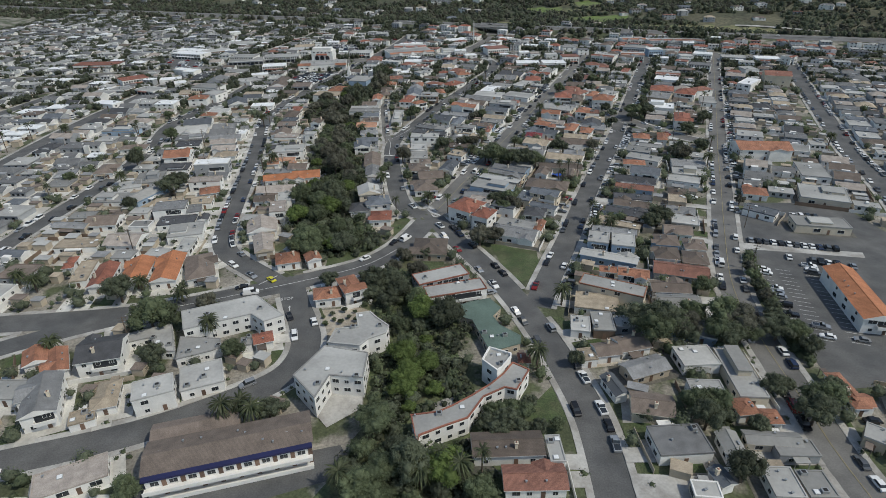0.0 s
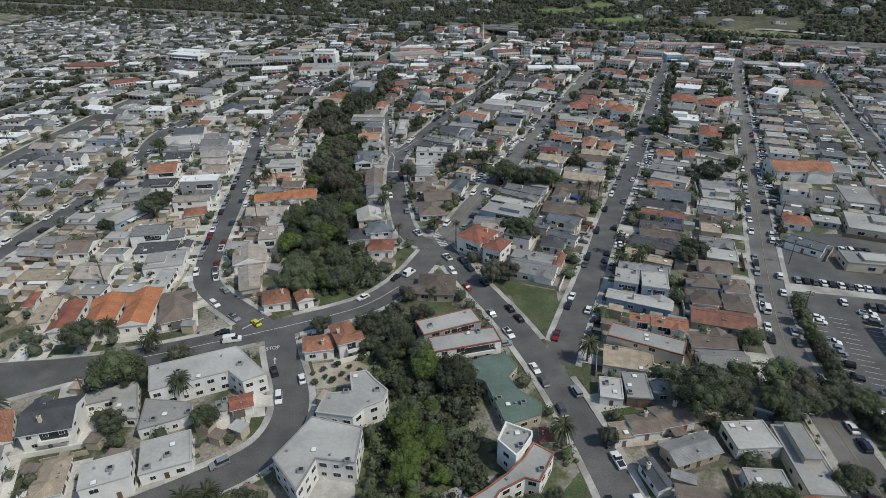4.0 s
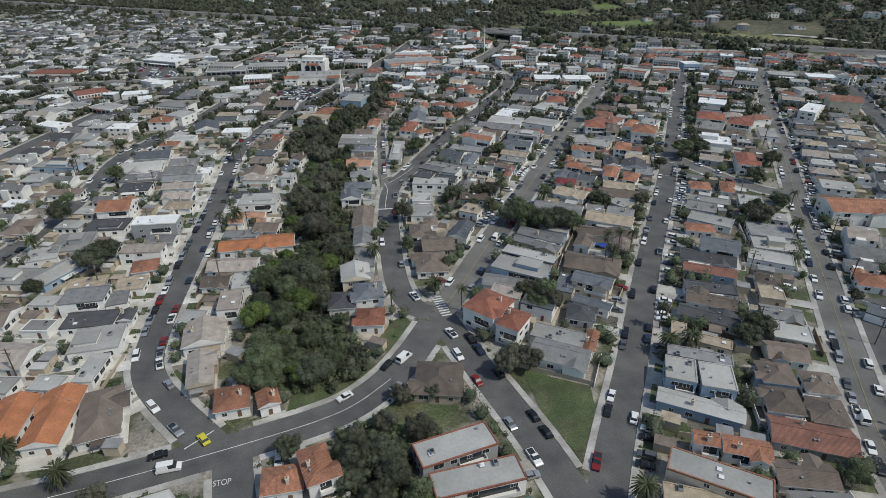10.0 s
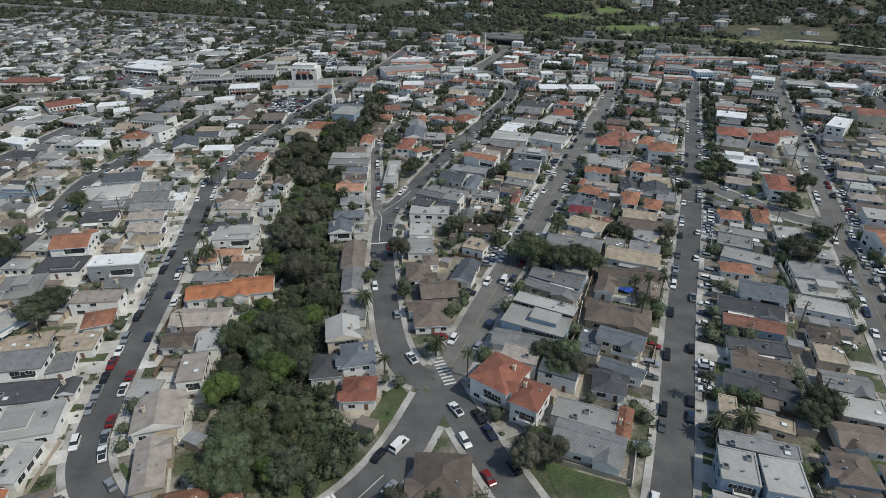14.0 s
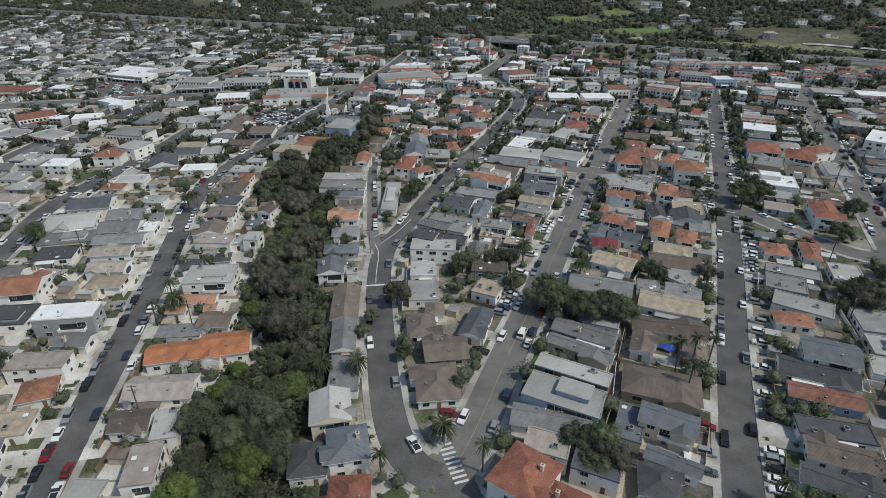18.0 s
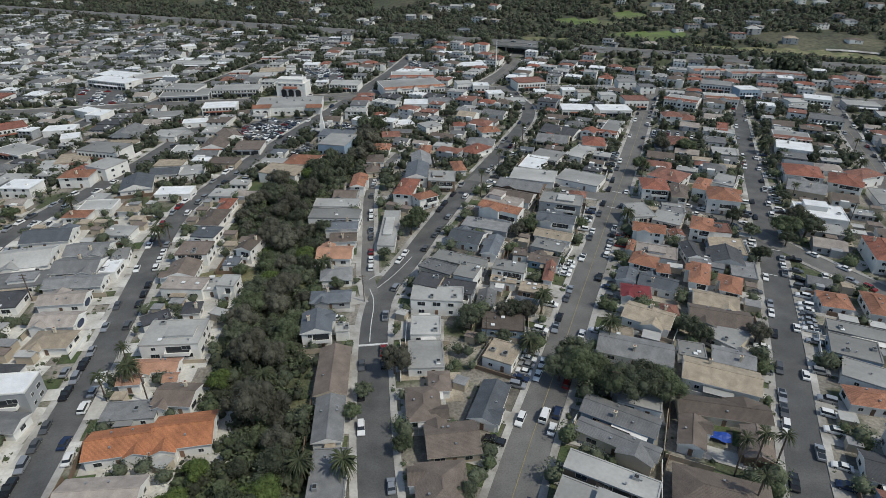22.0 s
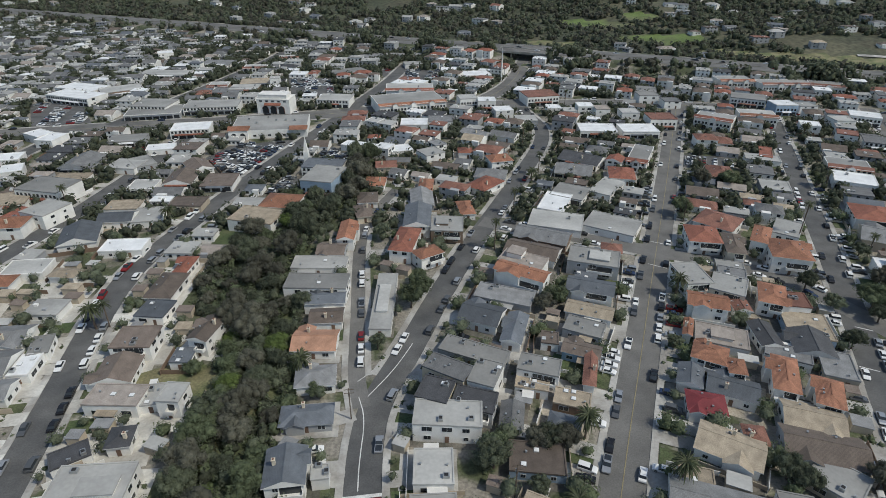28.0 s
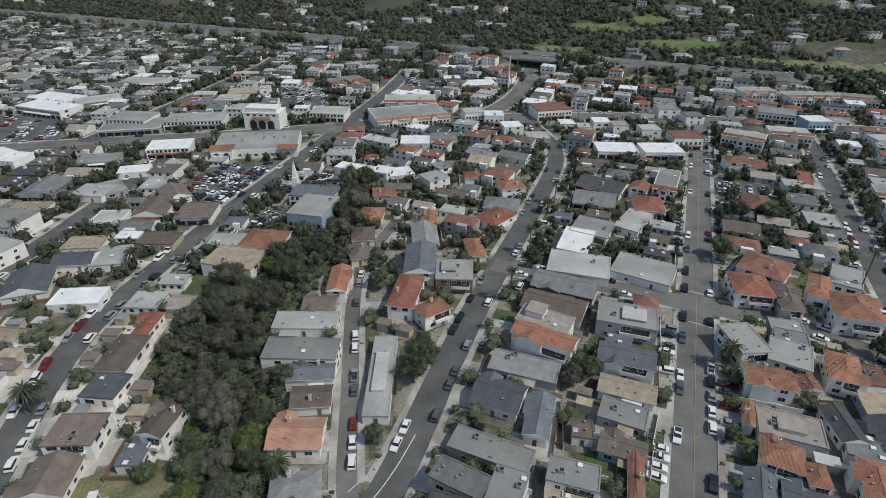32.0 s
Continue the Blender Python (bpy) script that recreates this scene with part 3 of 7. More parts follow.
def house(x, y, w, d, turn, h, kind, cover, trait="", plain=False):
    """A house whose roof is w by d metres round (x, y), turned by degrees, with eaves at h."""
    h += 0.017 * (len(TAKEN) % 11)
    rim = {"redtrim": ROOF["red"], "orangetrim": ROOF["orange"]}.get(trait, WALL["white"] if cover == "white" or (cover == "light" and dice.random() < 0.1) else None)
    pick = dice.random()
    tint = "blue" if trait == "blue" else "gray" if cover == "white" and 295 < y < 310 else "white" if cover == "white" or (-125 < x < -40 and 310 < y < 430) or (y > 540 and h > 5) or (8 < x < 30 and 328 < y < 342) or (y < 170 and x < 60 and cover in ("light", "gray", "white") and pick < 0.9) or (x < -40 and pick < 0.75) or cover in ("orange", "red", "vivid") or pick < 0.56 or (cover == "light" and h > 7) else "cream" if pick < 0.72 else "beige" if pick < 0.83 else "gray" if pick < 0.93 else "blue" if pick < 0.97 else "brown"
    wall = WALL[tint]
    inset = 0.12 if kind == "f" else 0.5
    s = Shape()
    s.box(-w / 2 + inset, -d / 2 + inset, -0.4, w / 2 - inset, d / 2 - inset, h - 0.1 if kind == "f" else h + 0.02, 0)
    two = h > 4.6
    storeys = "three-storey" if h > 8.2 else "two-storey" if two else "single-storey"
    sort = "apartment_building" if h > 6.2 and w * d > 150 else "house"
    if y > 470 and (w * d > 230 or h > 6.9):
        sort = "commercial_building"
    words = sort.replace("_", " ")
    tiled = sort == "commercial_building" and kind != "f" and cover in ("orange", "red", "rust")
    if tiled:
        kind, inset, h = "f", 0.12, min(h, 6.9)
        rim = WALL["white"]
        s = Shape()
        s.box(-w / 2 + inset, -d / 2 + inset, -0.4, w / 2 - inset, d / 2 - inset, h - 0.1, 0)
    label = f"{storeys} {tint} {words} with a {SHAPES[kind]} {WORDS[cover]} roof"
    ob = tagged(new(sort, s.mesh(sort, wall)), label, words.split()[-1], f"{words}s of the town")
    ob.matrix_basis = pose(x, y, 0, 0, 0, turn)
    part("roof", roof_mesh(kind, w, d, h, ROOF["light" if tiled else cover], wall, rim or ROOF[cover]), ob)
    TAKEN.append((x, y, math.hypot(w, d) / 2, radians(turn), w / 2, d / 2))
    sides = ((0, -1, w, d), (1, 0, d, w), (-1, 0, d, w), (0, 1, w, d))
    c, sn = math.cos(radians(turn)), math.sin(radians(turn))
    door_done = False
    if sort == "commercial_building":
        shop_face(ob, min(sides, key=lambda q: sn * q[0] + c * q[1]), inset, h, cover if tiled else "")
    for nx, ny, length, depth in sides:
        face = sn * nx + c * ny                       # how far the wall looks away along y
        if face > (-0.3 if plain and y > 400 else 0.55) or (sort == "commercial_building" and face < -0.75):
            continue
        count = min(int((length - 1.2) / 3.3), 2 if plain else 3 if y > 230 else 4)
        angle = math.degrees(math.atan2(ny, nx)) + 90
        reach = depth / 2 - inset
        for floor in range(3 if h > 8.2 else 2 if two else 1):
            for k in range(count):
                u = (k + 0.5 - count / 2) * (length - 1.5) / max(count, 1) * dice.uniform(0.85, 1.0)
                px, py = nx * reach - ny * u, ny * reach + nx * u
                base = 0.95 + floor * 2.75
                if floor == 0 and not door_done and k == count // 2 and face < 0.3:
                    part("door", DOOR, ob, (px, py, 0.05), angle)
                    door_done = True
                elif base + 1.5 < h + 0.3 and dice.random() < 0.86:
                    big = dice.choice((0, 0, 1, 1, 2)) if length / max(count, 1) > 3.4 else 0
                    part("window", WINDOWS[big], ob, (px, py, base), angle)
    if two and not plain and sort != "commercial_building" and deco.random() < 0.75:
        nx, ny, length, depth = min(sides, key=lambda q: sn * q[0] + c * q[1])
        wide, spot = length * deco.uniform(0.35, 0.6), (nx * (depth / 2 - inset) - ny * length * 0.14, ny * (depth / 2 - inset) + nx * length * 0.14, 0)
        part("balcony", balcony_mesh(wide), ob, spot, math.degrees(math.atan2(ny, nx)) + 90)
        part("sliding_door", balcony_door(wide), ob, spot, math.degrees(math.atan2(ny, nx)) + 90)
    if not plain and kind != "f" and max(w, d) > 9.5 and dice.random() < 0.75:
        a, b = max(w, d), min(w, d)
        wide = dice.uniform(0.34, 0.46) * a
        spot = dice.choice((-1, 1)) * (a - wide) / 2 * dice.uniform(0.5, 0.98)
        flip = dice.choice((0, 180))
        base = 0 if w >= d else 90
        m = pose(0, 0, 0, 0, 0, base + flip) @ Matrix.Translation((spot, -b / 2 + 0.5, 0))
        part("wing", wing_mesh(wide, dice.uniform(1.0, 2.2), h - 0.02, min(wide * 0.18, 1.2), ROOF[cover], wall), ob).matrix_basis = m
    if not plain and dice.random() < 0.5:
        m = pose(0, 0, 0, 0, 0, dice.choice((0, 180))) @ Matrix.Translation((dice.uniform(-0.2, 0.2) * w, -d / 2 + inset, 0))
        cover2 = dice.choice((ROOF["light"], WALL["white"], ROOF["brown"], ROOF["tan"]))
        part("patio_cover", patio_mesh(w * dice.uniform(0.3, 0.5), dice.uniform(1.8, 3.0), 2.45).mesh("patio_cover", cover2), ob).matrix_basis = m
    if not plain and kind == "f" and w * d > 150 and dice.random() < 0.45:
        part("upper_storey", upper_mesh(w * dice.uniform(0.3, 0.5), d * dice.uniform(0.35, 0.6), h, dice.uniform(0.6, 2.4), ROOF[cover], wall), ob, (dice.uniform(-0.2, 0.2) * w, dice.uniform(-0.1, 0.18) * d, 0))
    if kind == "f":
        for _ in range(1 if plain else dice.choice((2, 3, 3, 4))):
            item = dice.choice((("vent", VENT), ("vent", VENT), ("cooling_unit", COOLER), ("skylight", SKYLIGHT)))
            part(*item, ob, (dice.uniform(-0.38, 0.38) * w, dice.uniform(-0.38, 0.38) * d, h + 0.12), dice.choice((0, 90)))
    else:
        a, b = max(w, d) / 2, min(w, d) / 2
        rise = min(b * 0.36, 2.6)
        for k in range(1 if plain else dice.choice((1, 2, 3))):
            u, v = dice.uniform(-0.4, 0.4) * a, dice.choice((-0.5, 0.5)) * b
            z = h + 0.18 + rise * 0.5
            px, py = (u, v) if w >= d else (-v, u)
            if k == 0 and dice.random() < 0.4:
                part("chimney", CHIMNEY, ob, (px, py, z))
            else:
                part("vent", VENT, ob, (px, py, z - 0.15))
    return ob


# houses: middle, roof width and depth, heading, eaves, roof shape, roof cover
house(-78.5, 98.9, 15.4, 7.8, 22, 2.8, "f", "taupe")
house(-97.0, 124.8, 9.0, 17.0, 19, 5.2, "g", "gray")
house(-81.4, 126.1, 6.2, 11.4, 13, 2.8, "h", "tan")
house(-84.8, 118.6, 6.1, 5.1, 19, 2.5, "f", "tan")
house(-68.4, 124.5, 10.3, 7.9, 18, 5.7, "f", "light")
house(-58.0, 131.2, 11.4, 10.6, 17, 3.3, "f", "light")
house(-89.5, 143.5, 12.5, 12.3, 10, 5.2, "g", "dark")
house(-44.2, 147.4, 6.1, 5.8, 15, 2.8, "g", "red")
house(-49.0, 146.2, 3.2, 4.3, 13, 2.8, "f", "light")
house(-109.4, 144.9, 7.3, 8.9, 26, 2.8, "g", "orange")
house(-102.0, 142.1, 5.8, 12.8, 26, 2.8, "g", "orange")
house(-87.5, 194.5, 9.5, 21.1, 6, 3.3, "g", "vivid")
house(-98.4, 193.7, 9.5, 17.7, 6, 3.3, "g", "vivid")
house(-109.3, 191.1, 7.4, 17.3, 7, 3.3, "g", "red")
house(-118.6, 196.0, 6.0, 15.7, 8, 2.8, "f", "tan")
house(-126.5, 202.8, 3.8, 9.8, 7, 2.8, "h", "red")
house(-76.5, 195.1, 10.4, 19.2, 18, 2.8, "h", "brown")
house(-44.4, 198.0, 9.3, 9.4, 11, 2.8, "h", "orange")
house(-34.8, 196.7, 6.0, 6.5, 20, 3.3, "g", "orange")
house(-129.6, 240.8, 13.6, 11.8, 0, 2.8, "g", "brown")
house(-141.9, 236.9, 15.9, 6.0, -11, 2.8, "g", "gray")
house(-141.6, 247.4, 10.6, 7.0, -1, 2.8, "f", "light")
house(-131.0, 219.5, 16.9, 7.6, -1, 2.8, "f", "tan")
house(-135.8, 267.1, 16.8, 11.0, -6, 2.8, "f", "light")
house(-135.2, 283.4, 10.7, 10.9, 17, 2.8, "f", "light")
house(-122.6, 269.5, 20.5, 9.8, 65, 3.3, "g", "light")
house(-171.5, 289.8, 11.9, 10.7, -4, 2.8, "f", "light")
house(-156.2, 308.3, 10.6, 15.1, 3, 2.8, "h", "brown")
house(-175.3, 303.2, 9.8, 12.0, 11, 2.8, "f", "gray")
house(-128.4, 292.5, 13.3, 16.1, 9, 2.8, "f", "light")
house(-26.8, 170.3, 9.4, 7.8, 7, 3.3, "h", "orange")
house(-19.3, 172.3, 7.0, 11.2, 21, 5.2, "h", "orange")
house(10.5, 201.6, 13.4, 13.7, -8, 2.8, "h", "brown")
house(33.0, 130.1, 3.8, 4.8, -8, 2.8, "h", "red")
house(22.3, 98.4, 17.3, 7.9, -3, 3.3, "g", "brown")
house(33.3, 96.0, 3.7, 8.2, -3, 3.3, "f", "light")
house(26.7, 88.6, 14.5, 7.4, -4, 2.8, "g", "rust")
house(12.5, 175.8, 19.1, 7.8, 18, 5.2, "f", "light", "redtrim")
house(16.6, 166.3, 20.7, 7.2, 11, 5.2, "f", "light", "redtrim")
house(28.6, 231.1, 12.1, 13.5, -42, 6.8, "h", "red")
house(34.8, 222.0, 8.1, 10.5, -35, 6.8, "h", "red")
house(-9.2, 231.5, 9.3, 9.8, -1, 3.3, "h", "red")
house(-19.0, 241.6, 9.1, 10.3, 4, 3.3, "h", "dark")
house(-10.1, 243.7, 9.8, 10.9, 7, 5.2, "h", "slate")
house(-15.1, 255.6, 10.4, 11.4, 6, 5.7, "g", "light")
house(-14.8, 306.5, 9.0, 20.0, -0, 2.8, "g", "brown")
house(-14.2, 288.4, 7.7, 15.6, 1, 2.8, "g", "gray")
house(-12.9, 271.5, 8.2, 15.0, -1, 2.8, "f", "gray")
house(12.1, 265.9, 11.8, 15.1, 1, 2.8, "h", "brown")
house(15.5, 279.8, 12.9, 10.7, 3, 2.8, "g", "brown")
house(9.2, 292.0, 9.1, 12.5, 1, 2.8, "h", "brown")
house(13.9, 300.1, 6.2, 8.1, -1, 2.8, "h", "brown")
house(26.2, 291.4, 7.7, 15.1, -24, 2.8, "g", "slate")
house(-21.1, 325.7, 9.4, 11.0, 3, 5.2, "g", "slate")
house(-13.7, 325.3, 4.1, 4.2, 3, 3.3, "f", "light")
house(-18.8, 343.6, 13.5, 7.4, 1, 2.8, "h", "slate")
house(-8.9, 462.0, 7.5, 12.6, 10, 2.8, "h", "brown", plain=True)
house(-7.5, 475.9, 9.5, 12.0, 2, 2.8, "h", "brown", plain=True)
house(-4.4, 494.4, 10.3, 11.7, -7, 2.8, "h", "orange", plain=True)
house(0.3, 393.5, 6.9, 32.2, -5, 2.8, "f", "light")
house(13.9, 450.6, 11.3, 20.5, -5, 5.2, "g", "slate", plain=True)
house(19.5, 488.1, 7.0, 16.0, -7, 2.8, "h", "orange", plain=True)
house(35.2, 461.9, 6.8, 14.3, 4, 2.8, "h", "orange", plain=True)
house(16.8, 473.8, 10.5, 18.2, -0, 2.8, "g", "gray", plain=True)
house(32.8, 310.7, 8.8, 9.4, -30, 3.3, "f", "tan")
house(11.6, 324.9, 9.2, 10.1, -4, 3.3, "f", "light")
house(10.9, 311.9, 10.2, 12.5, -1, 2.8, "f", "light")
house(35.7, 326.0, 13.0, 9.1, -11, 2.8, "f", "brown")
house(16.1, 338.7, 16.9, 8.7, -8, 5.7, "f", "light")
house(32.4, 339.8, 6.2, 9.3, -14, 2.5, "g", "gray")
house(57.5, 355.7, 3.8, 17.2, -20, 3.3, "h", "rust")
house(49.1, 344.1, 9.5, 6.3, -22, 2.8, "f", "tan")
house(49.5, 369.5, 5.3, 5.9, -15, 2.8, "f", "brown")
house(86.4, 421.7, 8.1, 8.1, -19, 2.8, "h", "rust", plain=True)
house(46.4, 209.0, 17.0, 9.9, -26, 3.3, "g", "gray")
house(48.0, 217.8, 15.8, 7.4, -27, 3.3, "f", "light")
house(56.9, 214.0, 3.9, 10.8, -26, 3.3, "g", "orange")
house(58.5, 229.6, 9.2, 9.7, -20, 2.8, "h", "dark")
house(63.7, 234.3, 12.8, 4.8, -36, 3.3, "g", "slate")
house(67.0, 245.2, 13.9, 7.8, -31, 5.2, "g", "slate")
house(58.3, 246.8, 6.8, 12.2, -29, 3.3, "f", "slate")
house(71.5, 259.4, 20.3, 12.1, -23, 3.3, "h", "brown")
house(73.6, 277.8, 6.7, 10.9, -27, 2.8, "g", "brown")
house(87.3, 273.0, 7.0, 11.0, -23, 2.8, "g", "brown")
house(84.8, 284.7, 22.5, 7.4, -16, 2.8, "g", "brown")
house(76.6, 197.1, 8.1, 9.8, -22, 5.7, "f", "light", "blue")
house(85.1, 193.5, 8.8, 10.3, -19, 5.7, "f", "light", "blue")
house(84.8, 202.8, 17.5, 5.0, -23, 5.2, "f", "gray")
house(86.0, 218.1, 4.6, 8.6, -25, 2.8, "f", "tan")
house(93.2, 212.3, 12.4, 5.0, -30, 2.8, "f", "tan")
house(98.8, 224.8, 18.7, 6.7, -34, 2.8, "g", "dark")
house(103.9, 233.3, 15.8, 8.0, -26, 2.8, "g", "brown")
house(107.3, 241.0, 17.2, 6.8, -19, 2.8, "f", "dark")
house(112.5, 252.3, 17.9, 7.1, -25, 2.8, "g", "rust")
house(116.5, 261.3, 19.7, 9.6, -27, 2.8, "g", "dark")
house(123.4, 266.7, 14.4, 11.3, -27, 5.2, "g", "slate")
house(125.1, 285.8, 11.6, 7.9, -18, 2.8, "h", "orange")
house(133.6, 293.3, 17.7, 9.6, -37, 2.8, "f", "light")
house(135.1, 305.3, 12.8, 10.8, -30, 3.3, "f", "light")
house(143.1, 313.5, 17.7, 6.8, -29, 2.8, "f", "light")
house(146.6, 330.1, 9.6, 10.2, -21, 2.8, "h", "orange")
house(157.9, 326.5, 6.2, 14.6, -23, 3.3, "h", "orange")
house(153.0, 281.3, 17.2, 12.7, -19, 2.8, "f", "gray")
house(147.6, 269.3, 16.3, 10.2, -21, 2.8, "f", "light")
house(161.4, 311.2, 10.3, 12.3, -23, 2.8, "f", "light")
house(184.1, 357.3, 10.2, 20.8, -23, 5.7, "h", "red")
house(103.8, 196.0, 9.3, 9.7, -15, 3.3, "h", "brown")
house(99.4, 185.7, 9.4, 10.2, -16, 3.3, "h", "brown")
house(113.0, 191.3, 8.4, 9.4, -16, 3.3, "h", "brown")
house(108.5, 181.0, 9.0, 9.9, -18, 3.3, "h", "brown")
house(99.7, 173.9, 19.2, 9.8, -22, 2.8, "g", "rust")
house(90.9, 163.2, 13.5, 7.9, -11, 2.8, "g", "brown")
house(89.8, 153.8, 13.6, 9.4, -9, 2.8, "g", "light")
house(112.6, 205.4, 11.4, 9.2, -17, 2.8, "g", "brown")
house(120.3, 214.6, 11.1, 9.5, -23, 2.8, "f", "light")
house(122.4, 224.1, 12.4, 8.4, -22, 2.8, "g", "gray")
house(126.1, 235.5, 7.9, 8.8, -22, 3.3, "f", "tan")
house(140.4, 259.8, 15.6, 9.2, -28, 2.8, "f", "light")
house(77.1, 185.7, 21.4, 6.1, -28, 3.3, "g", "light")
house(72.0, 172.9, 6.1, 4.7, -18, 5.2, "g", "orange")
house(80.1, 169.6, 10.8, 6.1, -20, 5.2, "g", "orange")
house(70.3, 162.7, 21.8, 7.3, -31, 5.2, "f", "light", "orangetrim")
house(63.0, 156.9, 14.0, 9.8, -19, 2.8, "f", "tan")
house(54.1, 145.2, 6.1, 8.3, -15, 2.8, "f", "light")
house(61.1, 145.1, 6.7, 10.1, -10, 3.3, "f", "light")
house(69.5, 144.6, 9.1, 5.9, -6, 2.8, "f", "light")
house(57.8, 131.8, 7.7, 6.6, 4, 2.8, "g", "brown")
house(66.2, 134.1, 9.8, 7.7, 9, 2.8, "g", "brown")
house(51.5, 130.1, 4.9, 5.5, 4, 2.8, "f", "tan")
house(209.8, 263.5, 13.2, 21.5, -22, 3.3, "f", "light")
house(201.1, 295.8, 28.6, 16.6, -10, 5.7, "g", "orange")
house(157.5, 220.5, 13.2, 8.0, -46, 2.8, "f", "slate")
house(166.6, 241.2, 11.0, 10.3, -23, 2.8, "h", "orange")
house(66.1, 123.2, 13.2, 7.3, 15, 2.8, "g", "gray")
house(54.9, 116.6, 4.3, 8.9, 11, 2.8, "g", "slate")
house(61.8, 108.0, 11.0, 8.4, -16, 3.3, "g", "brown")
house(82.2, 125.9, 10.7, 8.8, -1, 3.3, "f", "light")
house(90.9, 117.9, 7.6, 20.4, -8, 3.3, "f", "light")
house(78.7, 112.7, 9.0, 6.2, -8, 3.3, "f", "light")
house(85.1, 105.4, 5.9, 6.3, 2, 2.8, "h", "orange")
house(89.6, 101.4, 5.4, 5.4, -8, 2.8, "h", "orange")
house(63.6, 95.8, 13.0, 9.3, -1, 3.3, "f", "gray")
house(75.4, 93.5, 5.2, 8.4, -6, 2.8, "g", "light")
house(86.1, 94.5, 13.2, 4.8, -10, 2.8, "g", "light")
house(89.9, 91.2, 9.6, 5.0, -6, 2.8, "f", "light")
house(63.5, 82.0, 6.0, 4.5, -11, 2.8, "f", "light")
house(68.5, 84.9, 4.1, 5.7, 11, 2.8, "g", "slate")
house(81.3, 82.3, 6.7, 8.3, -8, 2.8, "f", "light")
house(88.2, 81.1, 6.3, 7.3, -6, 2.8, "f", "light")
house(148.6, 149.9, 10.2, 33.1, -15, 5.2, "g", "vivid")
house(115.3, 108.5, 4.6, 14.2, -4, 2.8, "h", "orange")
house(111.5, 93.1, 4.9, 6.0, -43, 3.3, "f", "light")
house(195.7, 234.3, 20.1, 18.1, -28, 3.3, "f", "light")
house(174.1, 205.3, 21.4, 10.1, -16, 3.3, "f", "light")
house(223.6, 299.9, 16.1, 13.2, -32, 2.8, "f", "light")
house(39.3, 249.8, 19.8, 8.0, -18, 2.8, "g", "gray")
house(49.0, 265.0, 20.2, 6.0, -32, 5.2, "f", "light")
house(44.1, 256.2, 19.9, 10.4, -31, 5.2, "f", "light")
house(54.5, 276.5, 19.8, 5.4, -36, 3.3, "g", "gray")
house(58.1, 284.4, 19.0, 7.7, -34, 2.8, "g", "gray")
house(71.6, 310.1, 21.3, 10.6, -24, 2.8, "g", "gray")
house(227.8, 409.5, 11.0, 20.4, -23, 2.8, "f", "light", plain=True)
house(90.2, 296.3, 19.8, 10.5, -27, 3.3, "g", "tan")
house(97.9, 304.0, 11.6, 8.3, -26, 2.8, "g", "gray")
house(87.8, 308.4, 7.5, 7.1, -19, 2.8, "f", "light")
house(124.7, 405.1, 9.7, 8.8, -20, 2.8, "f", "light", plain=True)
house(82.7, 339.3, 9.9, 8.2, -19, 3.3, "h", "darkred")
house(89.7, 328.3, 5.7, 6.8, -15, 2.8, "h", "rust")
house(70.1, 318.5, 7.7, 4.5, -20, 2.8, "f", "tan")
house(167.4, 494.9, 12.2, 17.1, -18, 2.8, "h", "rust", plain=True)
house(185.1, 476.3, 13.2, 13.0, -22, 2.8, "f", "light", plain=True)
house(-55.9, 210.2, 7.4, 15.6, 14, 3.3, "g", "taupe")
house(-59.5, 226.8, 12.3, 13.0, 12, 3.3, "g", "taupe")
house(-54.9, 241.1, 6.9, 11.7, 6, 5.7, "f", "taupe")
house(-63.9, 257.6, 9.8, 7.9, 2, 2.8, "g", "brown")
house(-53.9, 253.6, 6.0, 10.2, 8, 5.2, "f", "light")
house(-60.9, 269.5, 17.9, 10.0, 0, 2.8, "g", "taupe")
house(-61.8, 284.0, 15.3, 9.5, 8, 3.3, "g", "vivid")
house(-48.2, 286.7, 14.3, 11.4, 6, 3.3, "g", "vivid")
house(-64.2, 295.2, 13.3, 6.9, 2, 2.5, "f", "gray")
house(-86.9, 213.6, 5.5, 12.4, -1, 2.8, "f", "light")
house(-90.8, 226.7, 13.9, 12.4, 10, 3.3, "f", "light")
house(-97.8, 237.8, 15.6, 8.9, 4, 2.8, "f", "dark")
house(-87.0, 239.0, 5.0, 6.4, 4, 2.8, "g", "dark")
house(-103.7, 248.5, 13.7, 9.8, 7, 5.2, "f", "gray")
house(-94.2, 249.8, 6.6, 9.1, 15, 2.8, "f", "gray")
house(-93.4, 258.8, 10.1, 8.9, 6, 2.8, "f", "tan")
house(-108.8, 260.2, 12.5, 8.6, 11, 2.8, "f", "tan")
house(-96.9, 280.6, 15.4, 7.4, 1, 5.2, "f", "taupe")
house(-92.9, 271.2, 9.5, 9.4, 15, 2.8, "h", "orange")
house(-99.1, 302.3, 17.6, 8.3, 3, 6.8, "f", "white")
house(-123.0, 321.9, 14.1, 13.4, 5, 5.2, "g", "orange")
house(-121.3, 307.5, 16.3, 11.4, 2, 2.8, "f", "dark")
house(-98.3, 326.4, 12.5, 9.0, -1, 2.5, "h", "tan")
house(-132.8, 395.1, 17.9, 13.0, 6, 2.8, "g", "slate")
house(-132.2, 377.0, 18.6, 16.3, 11, 2.8, "g", "light")
house(-127.0, 361.2, 19.9, 10.6, 8, 2.8, "f", "gray")
house(-125.6, 348.6, 13.8, 10.6, 6, 2.8, "f", "dark")
house(-177.9, 382.5, 22.2, 8.8, -7, 3.3, "f", "light", "blue")
